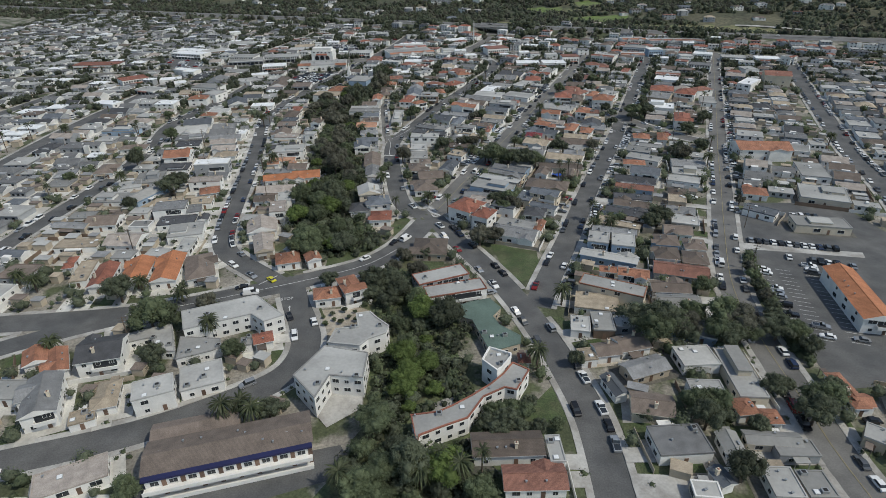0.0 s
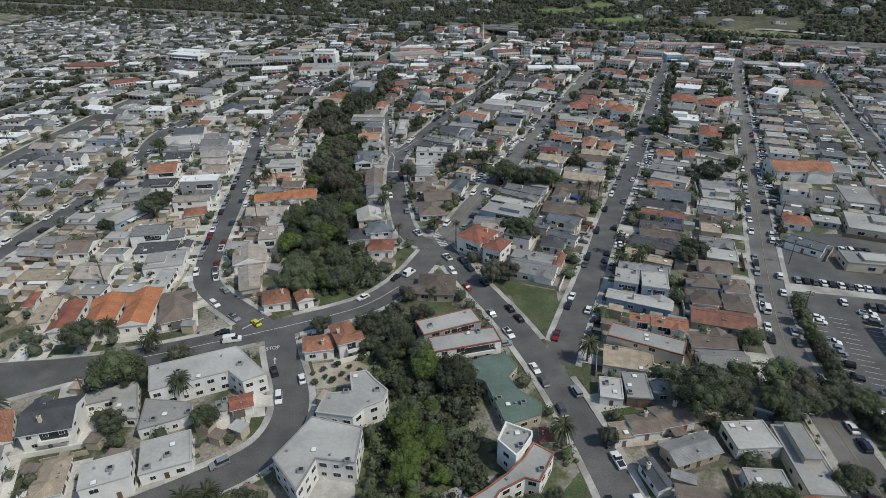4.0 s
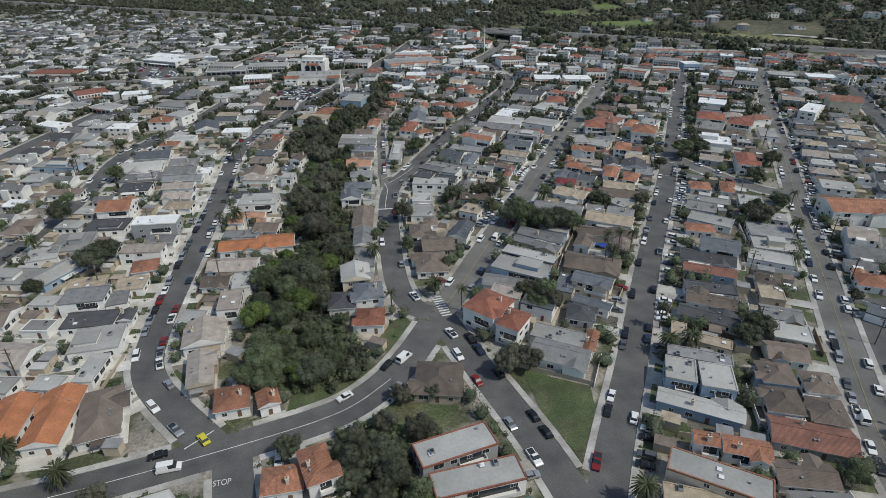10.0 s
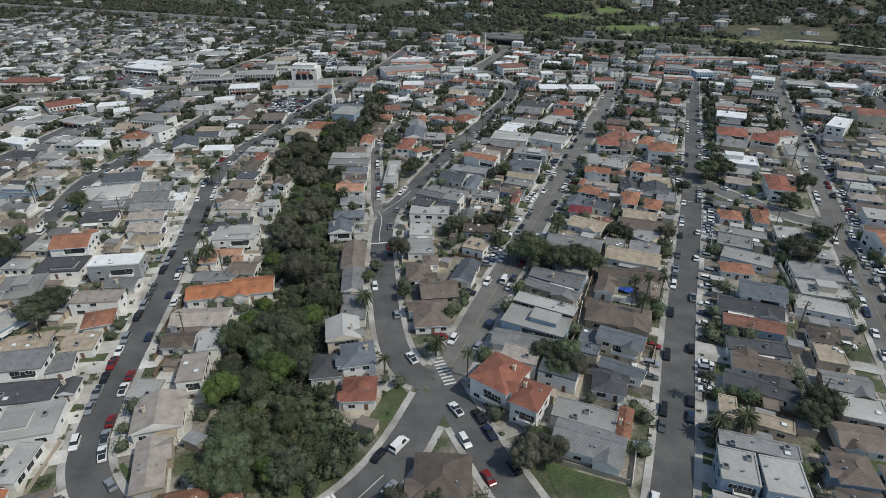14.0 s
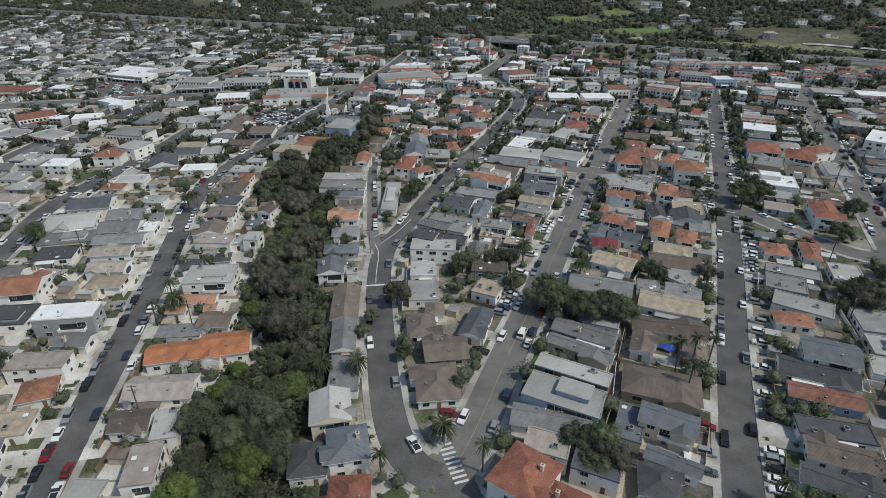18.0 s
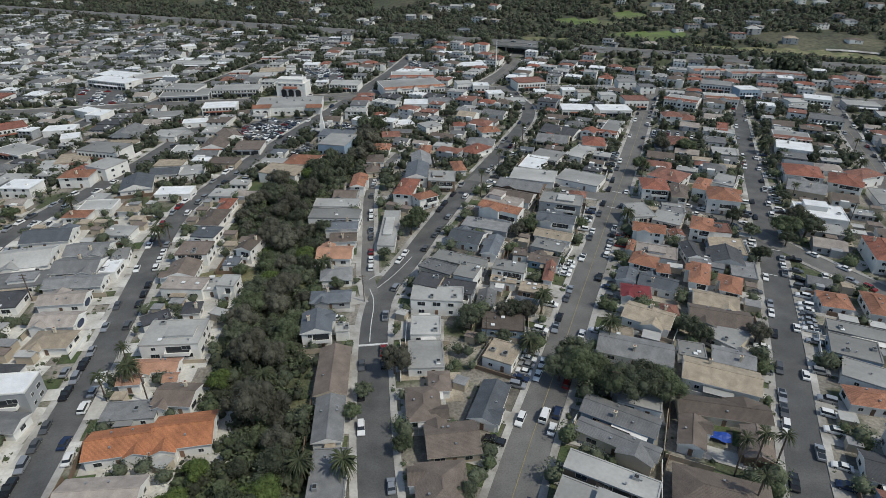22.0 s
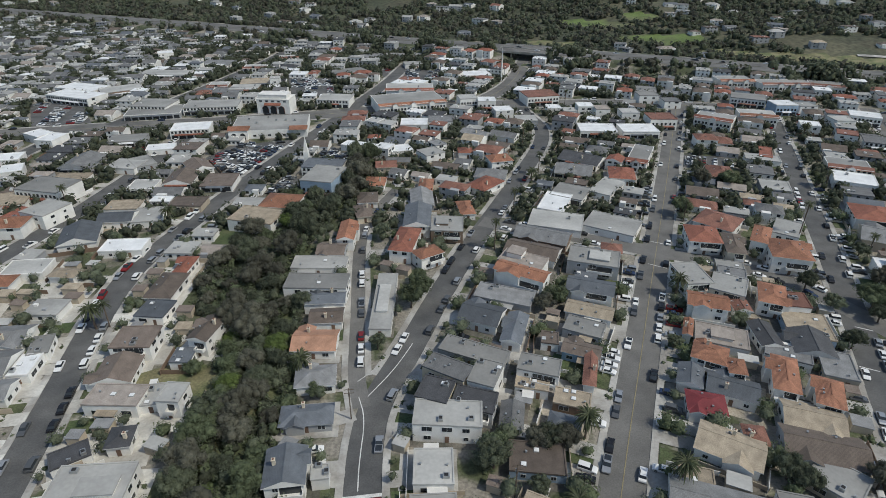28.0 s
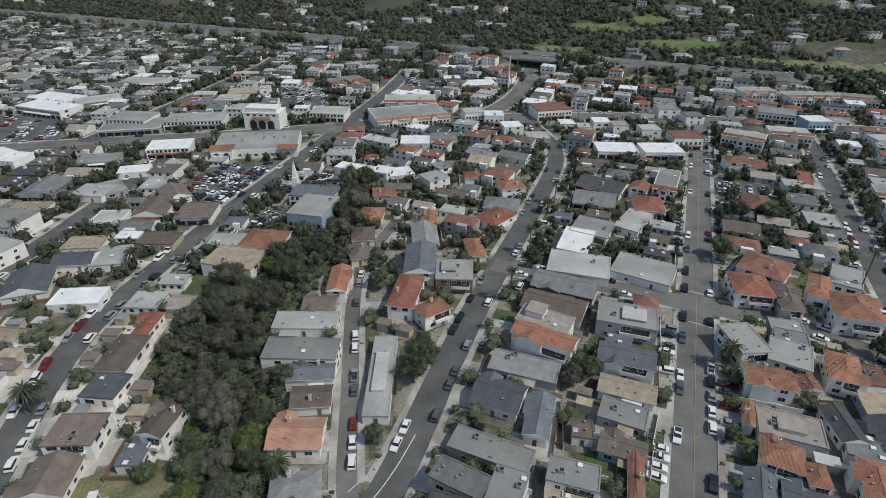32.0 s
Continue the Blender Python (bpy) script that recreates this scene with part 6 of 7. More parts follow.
# the canyon's own trees
floor = Shape()
for table in (CANYON, CANYON_NORTH):
    for y in range(table[0][0], table[-1][0] - 3, 4):
        a, b = canyon_span(y), canyon_span(y + 4)
        w = [(2.5 * noise.noise(Vector((k * 9.1, t / 7, 5.5)))) for t in (y, y + 4) for k in (1, 2)]
        floor.face([(a[0] - 1.5 + w[0], y, 0.024), (a[1] + 1.5 + w[1], y, 0.024), (b[1] + 1.5 + w[3], y + 4, 0.024), (b[0] - 1.5 + w[2], y + 4, 0.024)])
setting("canyon_floor", floor.mesh("canyon_floor", undergrowth), "rough green undergrowth on the canyon floor", "ground")
for row in range(86, 530, 7):
    span = canyon_span(row)
    if not span:
        continue
    a, b = span
    k = 0
    x = a + 2.5
    while x < b - 1.5:
        px, py = x + dice.uniform(-1.6, 1.6), row + dice.uniform(-2, 2)
        if clear(px, py, 3, 3) and road_gap(px, py) > 2.5 and not in_empty(px, py):
            sort = dice.choice((1, 3, 0, 0, 5, 4)) if py < 175 or (noise.noise(Vector((px / 30, py / 30, 2.2))) < 0.08 and not 380 < py < 440) else dice.choice((2, 2, 2, 3))
            if 108 < row < 140 and -6 < px < 10:
                sort = 4
            tree(px, py, dice.choice((2.8, 3.4, 4.2, 5.0, 6.4)) * dice.uniform(0.9, 1.1), sort, 0.6, "canyon trees")
        x += dice.uniform(6.4, 8.2)
tree(-53, 365.5, 3.4, 0, 1.9, "garden trees")


# ---- vehicles ----
def car_mesh(sort, paint):
    """The body of a sedan, wagon, pickup or van with its glazing, and a pickup's dark bed slab, as a second mesh; noses
    point along +x.
    """
    long, wide, belt, top = {"sedan": (4.6, 1.8, 0.85, 1.42), "wagon": (4.7, 1.9, 1.0, 1.72), "pickup": (5.4, 1.95, 1.02, 1.8), "van": (5.6, 2.05, 1.15, 2.25)}[sort]
    c0, c1 = {"sedan": (-1.55, 0.95), "wagon": (-2.2, 1.05), "pickup": (-0.5, 1.15), "van": (-2.6, 1.75)}[sort]
    s, g = Shape(), Shape()
    a, b = long / 2, wide / 2
    profile = [(-a, 0.45), (-a + 0.06, belt - 0.05), (-a + 0.2, belt), (c1 + 0.3, belt), (a - 0.35, belt - 0.12), (a - 0.05, belt - 0.3), (a, 0.45), (a - 0.1, 0.25), (-a + 0.1, 0.25)]
    n = len(profile)
    for k in range(n):
        p, q = profile[k], profile[(k + 1) % n]
        s.face([(p[0], -b, p[1]), (q[0], -b, q[1]), (q[0], b, q[1]), (p[0], b, p[1])])
    s.face([(x, -b, z) for x, z in profile])
    s.face([(x, b, z) for x, z in reversed(profile)])
    t = 0.16
    rear, front = (0.12 if sort in ("wagon", "van") else 0.45), 0.6
    low = [(c0, -b + 0.06), (c1, -b + 0.06), (c1, b - 0.06), (c0, b - 0.06)]
    high = [(c0 + rear, -b + t + 0.06), (c1 - front, -b + t + 0.06), (c1 - front, b - t - 0.06), (c0 + rear, b - t - 0.06)]
    for k in range(4):
        m = (k + 1) % 4
        g.face([(*low[k], belt), (*low[m], belt), (*high[m], top - 0.05), (*high[k], top - 0.05)])
    s.box(high[0][0] - 0.05, high[0][1] - 0.02, top - 0.06, high[2][0] + 0.05, high[2][1] + 0.02, top, 0, 0, (0, 0), 0.03)
    if sort == "van":
        s.box(c0 + 0.1, -b + 0.03, belt, c0 + 2.7, b - 0.03, top - 0.04, 0, 0, (0, 0), 0.12)
    if sort == "pickup":
        # Flat dark slab that stands in for the shaded hollow of the bed.
        g.box(-a + 0.25, -b + 0.18, belt - 0.02, c0 - 0.15, b - 0.18, belt + 0.015)
    return s.mesh("car", PAINT[paint]), g.mesh("glazing", glass_dark)


_s = Shape()
for _k in range(14):
    _p, _q = 2 * math.pi * _k / 14, 2 * math.pi * (_k + 1) / 14
    _s.face([(0.33 * math.cos(_p), -0.11, 0.33 * math.sin(_p)), (0.33 * math.cos(_q), -0.11, 0.33 * math.sin(_q)), (0.33 * math.cos(_q), 0.11, 0.33 * math.sin(_q)), (0.33 * math.cos(_p), 0.11, 0.33 * math.sin(_p))])
for _side in (-0.112, 0.112):
    _s.face([(0.33 * math.cos(2 * math.pi * _k / 14), _side, 0.33 * math.sin(2 * math.pi * _k / 14)) for _k in range(14)])
    _s.face([(0.19 * math.cos(2 * math.pi * _k / 10), _side * 1.05, 0.19 * math.sin(2 * math.pi * _k / 10)) for _k in range(10)], 1)
WHEEL = _s.mesh("wheel", rubber, metal_gray)
MODELS, TAKEN_CARS = {}, []
NAMES = {"sedan": "sedan", "wagon": "sport utility wagon", "pickup": "pickup truck with an open bed", "van": "boxy cargo van"}


LATER = []                       # cars past the nearest three hundred, joined


def car(x, y, turn, sort=None, paint=None, z=0.1):
    sort = sort or dice.choice(("sedan", "sedan", "sedan", "wagon", "wagon", "pickup", "sedan"))
    paint = paint or dice.choice(("white", "white", "white", "white", "white", "white", "white", "silver", "silver", "silver", "black", "black", "black", "gray", "gray", "gray", "silver", "white", "black", "red", "blue"))
    if (sort, paint) not in MODELS:
        MODELS[sort, paint] = car_mesh(sort, paint)
    body, glazing = MODELS[sort, paint]
    TAKEN_CARS.append((x, y))
    if y > 330 or abs(x) > 175 or z > 1 or len(TAKEN_CARS) - len(LATER) > 300:
        LATER.append((x, y, z, radians(turn), body, glazing, paint))
        return None
    ob = tagged(new("car", body), f"{paint} {NAMES[sort]} parked beside the street", "car", "parked cars")
    ob.matrix_basis = pose(x, y, z, 0, 0, turn)
    part("glazing", glazing, ob)
    reach = {"sedan": 1.4, "wagon": 1.45, "pickup": 1.75, "van": 1.75}[sort]
    for px in (-reach, reach):
        for py in (-0.86, 0.86):
            part("wheel", WHEEL, ob, (px, py, 0.3))
    return ob


PARKED = {"road_left": 0.5, "road_cross": 0.28, "road_main": 0.34, "road_b": 0.36, "road_a": 0.42, "road_c": 0.42, "road_d": 0.3, "lane_e": 0.4, "road_low": 0.12, "road_left_far": 0.4, "road_link": 0.4, "road_f": 0.5, "avenue": 0.35}
for name, chance in PARKED.items():
    line, half = LINES[name], ROADS[name][0] / 2
    for side in (-1, 1):
        if name == "lane_e" and side > 0:
            continue
        k = 4
        while k < len(line) - 4:
            p = line[k]
            x, y = off(p, side * (half - 1.15))
            if dice.random() < chance * (1 if p[1] < 470 else 0.6) and 70 < p[1] < 640 and road_gap(x, y, but=(name,)) > 3.5 and abs(x - 5) < 60 + 0.85 * y:
                car(x, y, math.degrees(p[2]) + (180 if side > 0 else 0) + dice.uniform(-2, 2), z=0.03 + 0.004 * list(ROADS).index(name))
            k += 4
for name, side, chance in (("road_b", -1, 0.55), ("road_b", 1, 0.3), ("road_c", 1, 0.5), ("road_c", -1, 0.25), ("road_a", -1, 0.3)):
    for p in LINES[name][8::2]:                # cars nose-in on the pads before the houses
        x, y = off(p, side * (ROADS[name][0] / 2 + 2.9))
        if 150 < p[1] < 480 and dice.random() < chance and clear(x, y, 4.2, 2.2, 0.2) and road_gap(x, y) > 2.4 and not in_empty(x, y):
            car(x, y, math.degrees(p[2]) + 90 + dice.choice((0, 180)) + dice.uniform(-4, 4), z=0.24)
for x, y, turn, sort, paint in ((119, 181, 67, "van", "white"), (-54.5, 178, 10, "van", "white"), (-49, 186.5, 130, "sedan", "yellow"), (16, 225, 115, "pickup", "white"), (1, 214, 50, "van", "white"), (40, 288, 62, "van", "white")):
    car(x, y, turn, sort, paint)

# ---- forecourts, lawns and car parks ----
def patch(name, corners, surface, label, category, z=0.05):
    s = Shape()
    s.face([(x, y, z) for x, y in corners])
    return setting(name, s.mesh(name, surface), label, category)


patch("lawn", [(35, 206.5), (52.5, 198.5), (51, 189), (45, 178), (42, 176), (36.9, 187)], grass, "sloping green lawn at the street corner", "lawn", 0.085)
patch("lawn", [(26, 108), (39, 121), (40, 108), (34, 103)], grass, "shaded green lawn beside the street", "lawn", 0.09)
patch("lawn", [(-68, 366), (-61, 369), (-55, 371), (-48, 367), (-46, 364), (-45, 352), (-66, 352)], dry_grass, "sunburnt garden lawn with a clipped round tree", "lawn", 0.09)
patch("lawn", [(-68, 441), (-54, 441), (-54, 462), (-66, 462)], grass, "sheltered green garden beside the trees", "lawn", 0.09)
patch("forecourt", [(-86, 384), (-79, 389), (-63, 387), (-59, 381), (-64, 375), (-68, 373), (-76, 373), (-84, 371)], pale_concrete, "bright concrete yard between white houses", "forecourt", 0.11)
patch("lawn", [(-12, 214), (0, 222), (4, 232), (-1, 240), (-4, 230)], grass, "small lawn by the junction", "lawn", 0.08)
patch("car_park", [(133.4, 201), (150, 236), (200, 230), (200, 112), (116, 112), (119, 130), (124, 152), (130.5, 172)], asphalt, "wide asphalt car park with white bays", "car park", 0.045)
patch("lawn", [(38.5, 92), (25, 84), (18, 96), (26, 108), (34, 103)], grass, "shaded lawn below the street", "lawn", 0.085)
patch("lawn", [(-30, 194.5), (-18, 199), (-9, 208), (-14, 212), (-30, 206)], grass, "grassy slope under the trees", "lawn", 0.028)
patch("forecourt", [(-66, 97), (-18, 105), (-14, 96), (-60, 84)], asphalt, "asphalt yard in front of the motel", "forecourt", 0.05)
patch("lawn", [(83.6, 289.7), (89.1, 287.9), (84.8, 279.8), (78.9, 280.2)], grass, "small courtyard lawn between brown roofs", "lawn", 0.13)
for ring, _ in LOTS:
    patch("car_park", ring, asphalt, "asphalt car park with painted bays", "car park", 0.022)
patch("garden", [(-28, 154), (-12, 155), (-11, 162), (-16, 166), (-29, 165)], paver, "gravel garden with stones and low shrubs", "garden", 0.06)
patch("forecourt", [(4, 109.5), (10, 112), (17, 116.5), (22, 121), (14, 121), (6, 117)], concrete, "concrete court behind the curved building", "forecourt", 0.3)
patch("forecourt", [(-27.6, 119.4), (-23.5, 122.9), (-13.2, 123.7), (-13.1, 117.2), (-21.9, 110.9)], concrete, "pale concrete parking deck", "forecourt", 0.3)
patch("forecourt", [(134, 192), (176, 180), (178, 184), (136, 197)], concrete, "concrete drive between the car parks", "forecourt", 0.07)
bays = Shape()
for x0, y0, dx, dy, n, chance in ((132.2, 176.6, -0.74, -2.6, 19, 0.55), (150.1, 177.1, -0.74, -2.6, 19, 0.75), (139.4, 174.5, -0.74, -2.6, 17, 0.12)):
    for k in range(n):
        x, y = x0 + dx * k, y0 + dy * k
        bays.box(-2.4, -0.06, 0.052, 2.4, 0.06, 0.06, 0, radians(-26), (x, y))
        if dice.random() < chance and clear(x + 0.4, y - 1.3, 4.4, 4.4, 0.1):
            car(x + 0.4, y - 1.3, -26 + dice.choice((0, 180)), z=0.06)
setting("road_marking", bays.mesh("road_marking", paint_white), "white bay lines of the car park", "road marking")
for k in range(12):
    if dice.random() < 0.9:
        car(140.5 + k * 2.6, 198.2 - k * 0.98, 70 + dice.uniform(-3, 3), z=0.07)
    if 2 < k and dice.random() < 0.8:
        car(140 + k * 2.4, 186.5 - k * 1.15, 65 + dice.uniform(-3, 3), z=0.07)
    if dice.random() < 0.6:
        car(150 + k * 2.7, 226 - k * 0.9, 72 + dice.uniform(-3, 3), z=0.07)
def fill_lot(ring, turn):
    """Rows of parked cars and bay lines on a car park, two rows nose to nose and an aisle."""
    lines = Shape()
    c, s = math.cos(radians(turn)), math.sin(radians(turn))
    cx, cy = sum(p[0] for p in ring) / len(ring), sum(p[1] for p in ring) / len(ring)
    for i in range(-5, 6):
        for j in range(-18, 19):
            for side in (-2.5, 2.5):
                u, v = i * 16.5 + side, j * 2.7
                x, y = cx + c * u - s * v, cy + s * u + c * v
                if not all(in_lot(x + c * e, y + s * e) for e in (-2.6, 2.6)) or not clear(x, y, 4, 4, 0) or road_gap(x, y) < 2.5:
                    continue
                lines.box(-2.3, -0.06, 0.026, 2.3, 0.06, 0.034, 0, radians(turn), (x - s * 1.35, y + c * 1.35))
                if dice.random() < 0.5:
                    car(x, y, turn + dice.choice((0, 180)), z=0.03)
    if lines.f:
        setting("road_marking", lines.mesh("road_marking", paint_white), "white bay lines of a car park", "road marking")


for ring, turn in LOTS:
    fill_lot(ring, turn)

# drives from each house to its street, and small lawns in front
drives, lawns, laid = Shape(), Shape(), 0
for hx, hy, r, turn, hw, hd in list(TAKEN):
    if hy > 520 or abs(hx) > 210 or hw < 2:
        continue
    best = min(((np.hypot(l[:, 0] - hx, l[:, 1] - hy).min(), n) for n, l in LINES.items()))
    if best[0] - ROADS[best[1]][0] / 2 > 26:
        continue
    l = LINES[best[1]]
    q = l[np.hypot(l[:, 0] - hx, l[:, 1] - hy).argmin()]
    dx, dy = hx - q[0], hy - q[1]
    far = math.hypot(dx, dy)
    ux, uy = dx / far, dy / far
    start, end = ROADS[best[1]][0] / 2, far - min(hw, hd) * 0.8
    if end - start < 2 or (30 < hx < 58 and 190 < hy < 222) or (22 < q[0] < 56 and 172 < q[1] < 208) or (30 < q[0] < 48 and 98 < q[1] < 124):
        continue
    for shift, half, sheet, z in ((dice.uniform(-3, 3), 2.3, drives, 0.225), (dice.choice((-6, 6)), 2.8, lawns, 0.1)):
        if sheet is lawns and dice.random() < 0.45:
            continue
        s0 = start if sheet is drives else start + 2
        cx, cy = q[0] - uy * shift, q[1] + ux * shift
        z += 0.0011 * ((laid if sheet is drives else len(sheet.f)) % 60)
        if sheet is drives:
            sheet = Shape()
        sheet.face([(cx + ux * s0 + uy * half, cy + uy * s0 - ux * half, z), (cx + ux * end + uy * half, cy + uy * end - ux * half, z),
                    (cx + ux * end - uy * half, cy + uy * end + ux * half, z), (cx + ux * s0 - uy * half, cy + uy * s0 + ux * half, z)])
        if sheet is not lawns:
            laid += 1
            setting("driveway", sheet.mesh("driveway", pale_concrete if hx < -40 else concrete), "pale concrete driveway between street and house", "driveway")
tagged(new("front_lawns", lawns.mesh("front_lawns", grass)), "small front lawns of patchy grass", "grass", kind="stuff")


# ---- the rest of the town: plain houses on the lots that are still free ----
plain_lots, sheds = [], []
for left in (True, False):
    turn = -6.0 if left else -26.2
    c, s = math.cos(radians(turn)), math.sin(radians(turn))
    for step, sizes, gap in ((13.5, ((10.5, 15), (8.5, 13)), 1.0), (6.5, ((7.5, 11), (6, 8.5)), 0.7), (4.0, ((3.4, 6.0), (3.0, 4.6)), 0.5)):
        for j in range(int((1020 if left else 780) / step)):
            for i in range(int(-640 / step), int(640 / step)):
                u, v = i * step + dice.uniform(-1, 1), 60 + j * step + dice.uniform(-1, 1)
                x, y = c * u - s * v + (0 if left else -40), s * u + c * v
                edge = -58 if y < 420 else -40 if y < 520 else -5
                if (x < edge) != left or y < 88 or beyond(x, y) > -34 or abs(x - 5) > 95 + 0.84 * y or (step < 5 and y > 430):
                    continue
                w, d = dice.uniform(*sizes[0]), dice.uniform(*sizes[1])
                if dice.random() < (0.1 if step > 10 else 0.35 if step > 5 else 0.6) or in_canyon(x, y, 2 + w / 2) or not clear(x, y, w, d, gap) or road_gap(x, y) < max(w, d) / 2 + 2.2:
                    continue
                if in_lot(x, y, 4) or any(a - w / 2 < x < c2 + w / 2 and b - d / 2 < y < d2 + d / 2 for a, b, c2, d2 in EMPTY):
                    continue
                if step < 5:
                    sheds.append((x, y, w, d, turn + dice.uniform(-3, 3)))
                else:
                    plain_lots.append((x, y, w, d, turn + dice.uniform(-3, 3)))
                TAKEN.append((x, y, math.hypot(w, d) / 2, radians(turn), w / 2, d / 2))
WEST_COVERS = ("gray", "gray", "light", "light", "light", "gray", "light", "brown", "slate", "taupe", "white", "gray", "dark")
COVERS = ("gray", "gray", "light", "light", "light", "brown", "brown", "brown", "slate", "slate", "tan", "gray", "taupe", "taupe", "rust", "dark")
made = 0
fills = {}
for x, y, w, d, turn in plain_lots:
    kind, cover = dice.choice("fggh"), dice.choice(WEST_COVERS if x < -40 else COVERS)
    if y < 420 and cover in ("orange", "rust"):
        cover = "taupe"
    if cover in ("orange", "rust"):
        kind = "h"
    if cover in ("light", "white"):
        kind = "f"
    tall = dice.choice((2.6, 2.7, 2.8, 5.0))
    if 560 < y and -60 < x:
        tall, kind = dice.choice((4.2, 5.0, 6.2)), dice.choice("ffh")
        cover = dice.choice(("white", "light", "light", "gray", "rust", "dark")) if kind == "f" else dice.choice(("rust", "red", "brown"))
    if w * d < 75:
        tall = 2.6
    if y < 300 and abs(x) < 150 and made < 70:
        house(x, y, w, d, turn, tall, kind, cover, "", True)
        made += 1
    else:
        fills.setdefault(cover, []).append((x, y, w, d, turn, tall, kind))


def far_houses(cover, rows):
    """Distant houses of one roof colour, joined."""
    s = Shape()
    for x, y, w, d, turn, tall, kind in rows:
        z0 = height(x, y)
        wall = 1 if dice.random() < (0.85 if 540 < y < 800 else 0.55) else 2
        s.box(-w / 2 + 0.3, -d / 2 + 0.3, z0 - 1.5, w / 2 - 0.3, d / 2 - 0.3, z0 + tall, wall, radians(turn), (x, y))
        c, q = math.cos(radians(turn)), math.sin(radians(turn))
        a, b = w / 2, d / 2
        put = lambda points, slot=0: s.face([(x + c * u - q * v, y + q * u + c * v, z0 + tall + e) for u, v, e in points], slot)
        if kind == "f":
            put([(-a, -b, 0.3), (a, -b, 0.3), (a, b, 0.3), (-a, b, 0.3)])
            for k, (u, v) in enumerate(((-a, -b), (a, -b), (a, b), (-a, b))):
                u2, v2 = ((a, -b), (a, b), (-a, b), (-a, -b))[k]
                put([(u, v, -0.1), (u2, v2, -0.1), (u2, v2, 0.3), (u, v, 0.3)])
        else:
            e = 0 if kind == "g" else b * 0.8
            rise = b * 0.36
            put([(-a, -b, 0), (a, -b, 0), (a - e, 0, rise), (-a + e, 0, rise)])
            put([(a, b, 0), (-a, b, 0), (-a + e, 0, rise), (a - e, 0, rise)])
            put([(a, -b, 0), (a, b, 0), (a - e, 0, rise)], 0 if kind == "h" else wall)
            put([(-a, b, 0), (-a, -b, 0), (-a + e, 0, rise)], 0 if kind == "h" else wall)
        if kind == "f":
            for _ in range(2):
                u, v = dice.uniform(-0.35, 0.35) * w, dice.uniform(-0.3, 0.3) * d
                s.box(u - 0.6, v - 0.5, z0 + tall + 0.3, u + 0.6, v + 0.5, z0 + tall + 1.0, dice.choice((1, 1, 2)), radians(turn), (x, y))
        else:
            u = dice.uniform(-0.3, 0.3) * w
            s.box(u - w * 0.16, -b - dice.uniform(0.5, 1.6), z0 - 0.5, u + w * 0.16, 0, z0 + tall + 0.35, wall, radians(turn), (x, y))
        for floor in range(2 if tall > 4 else 1):
            for k in range(3):
                u = (k - 1) * w * 0.29
                put([(u - 0.65, -b + 0.27, floor * 2.75 - tall + 0.9), (u + 0.65, -b + 0.27, floor * 2.75 - tall + 0.9), (u + 0.65, -b + 0.27, floor * 2.75 - tall + 2.1), (u - 0.65, -b + 0.27, floor * 2.75 - tall + 2.1)], 3)
    me = s.mesh("far_houses", ROOF[cover], WALL["white"], WALL["gray"], glass_dark)
    tagged(new("far_houses", me), f"distant houses with {WORDS[cover]} roofs", "houses", kind="stuff")


outhouse = Shape()
for x, y, w, d, turn in sheds:
    k = dice.randrange(4)
    tall = dice.uniform(2.2, 2.9)
    outhouse.box(-w / 2 + 0.2, -d / 2 + 0.2, -0.2, w / 2 - 0.2, d / 2 - 0.2, tall, 4, radians(turn), (x, y))
    outhouse.box(-w / 2, -d / 2, tall, w / 2, d / 2, tall + 0.16, k, radians(turn), (x, y))
tagged(new("outhouses", outhouse.mesh("outhouses", ROOF["light"], ROOF["brown"], ROOF["gray"], ROOF["tan"], WALL["beige"])), "small sheds and carports behind the houses", "sheds", kind="stuff")

hill_lots = {}
for _ in range(900):
    x, y = dice.uniform(-900, 900), dice.uniform(760, 1600)
    d = beyond(x, y)
    if d < 45 or d > 620 or noise.noise(Vector((x / 150, y / 150, 1.7))) < -0.06 or meadow(x, y) or not clear(x, y, 14, 12):
        continue
    TAKEN.append((x, y, 9, 0, 8, 7))
    hill_lots.setdefault(dice.choice(COVERS), []).append((x, y, dice.uniform(10, 18), dice.uniform(9, 13), -26 + dice.uniform(-25, 25), dice.choice((2.8, 5.2)), dice.choice("fghh")))
for cover, rows in fills.items():
    far_houses(cover, rows + hill_lots.pop(cover, []))
for cover, rows in hill_lots.items():
    far_houses(cover, rows)

# ---- freeway on its bank, with a bridge over the street ----
def freeway_point(s, d, z):
    return 0.441 * (780 + d) + 0.898 * s, 0.898 * (780 + d) - 0.441 * s, z


deck = Shape()
for d0, d1, slot in ((-18, -1, 0), (1, 18, 0)):
    for k in range(-70, 60):
        s0, s1 = k * 18, k * 18 + 18
        deck.face([freeway_point(s0, d0, 7.25), freeway_point(s1, d0, 7.25), freeway_point(s1, d1, 7.25), freeway_point(s0, d1, 7.25)])
setting("freeway", deck.mesh("freeway", asphalt_pale), "wide pale freeway on a low bank", "road")
_turn = radians(-26.15)
_mx, _my, _ = freeway_point(-233, 0, 0)
bridge = tagged(new("bridge"), "concrete freeway bridge over the street", "bridge")
bridge.matrix_basis = pose(_mx, _my, 0, 0, 0, -26.15)
_s = Shape()
_s.box(-26, -19, 6.1, 26, 19, 7.2)
part("deck", _s.mesh("deck", concrete), bridge)
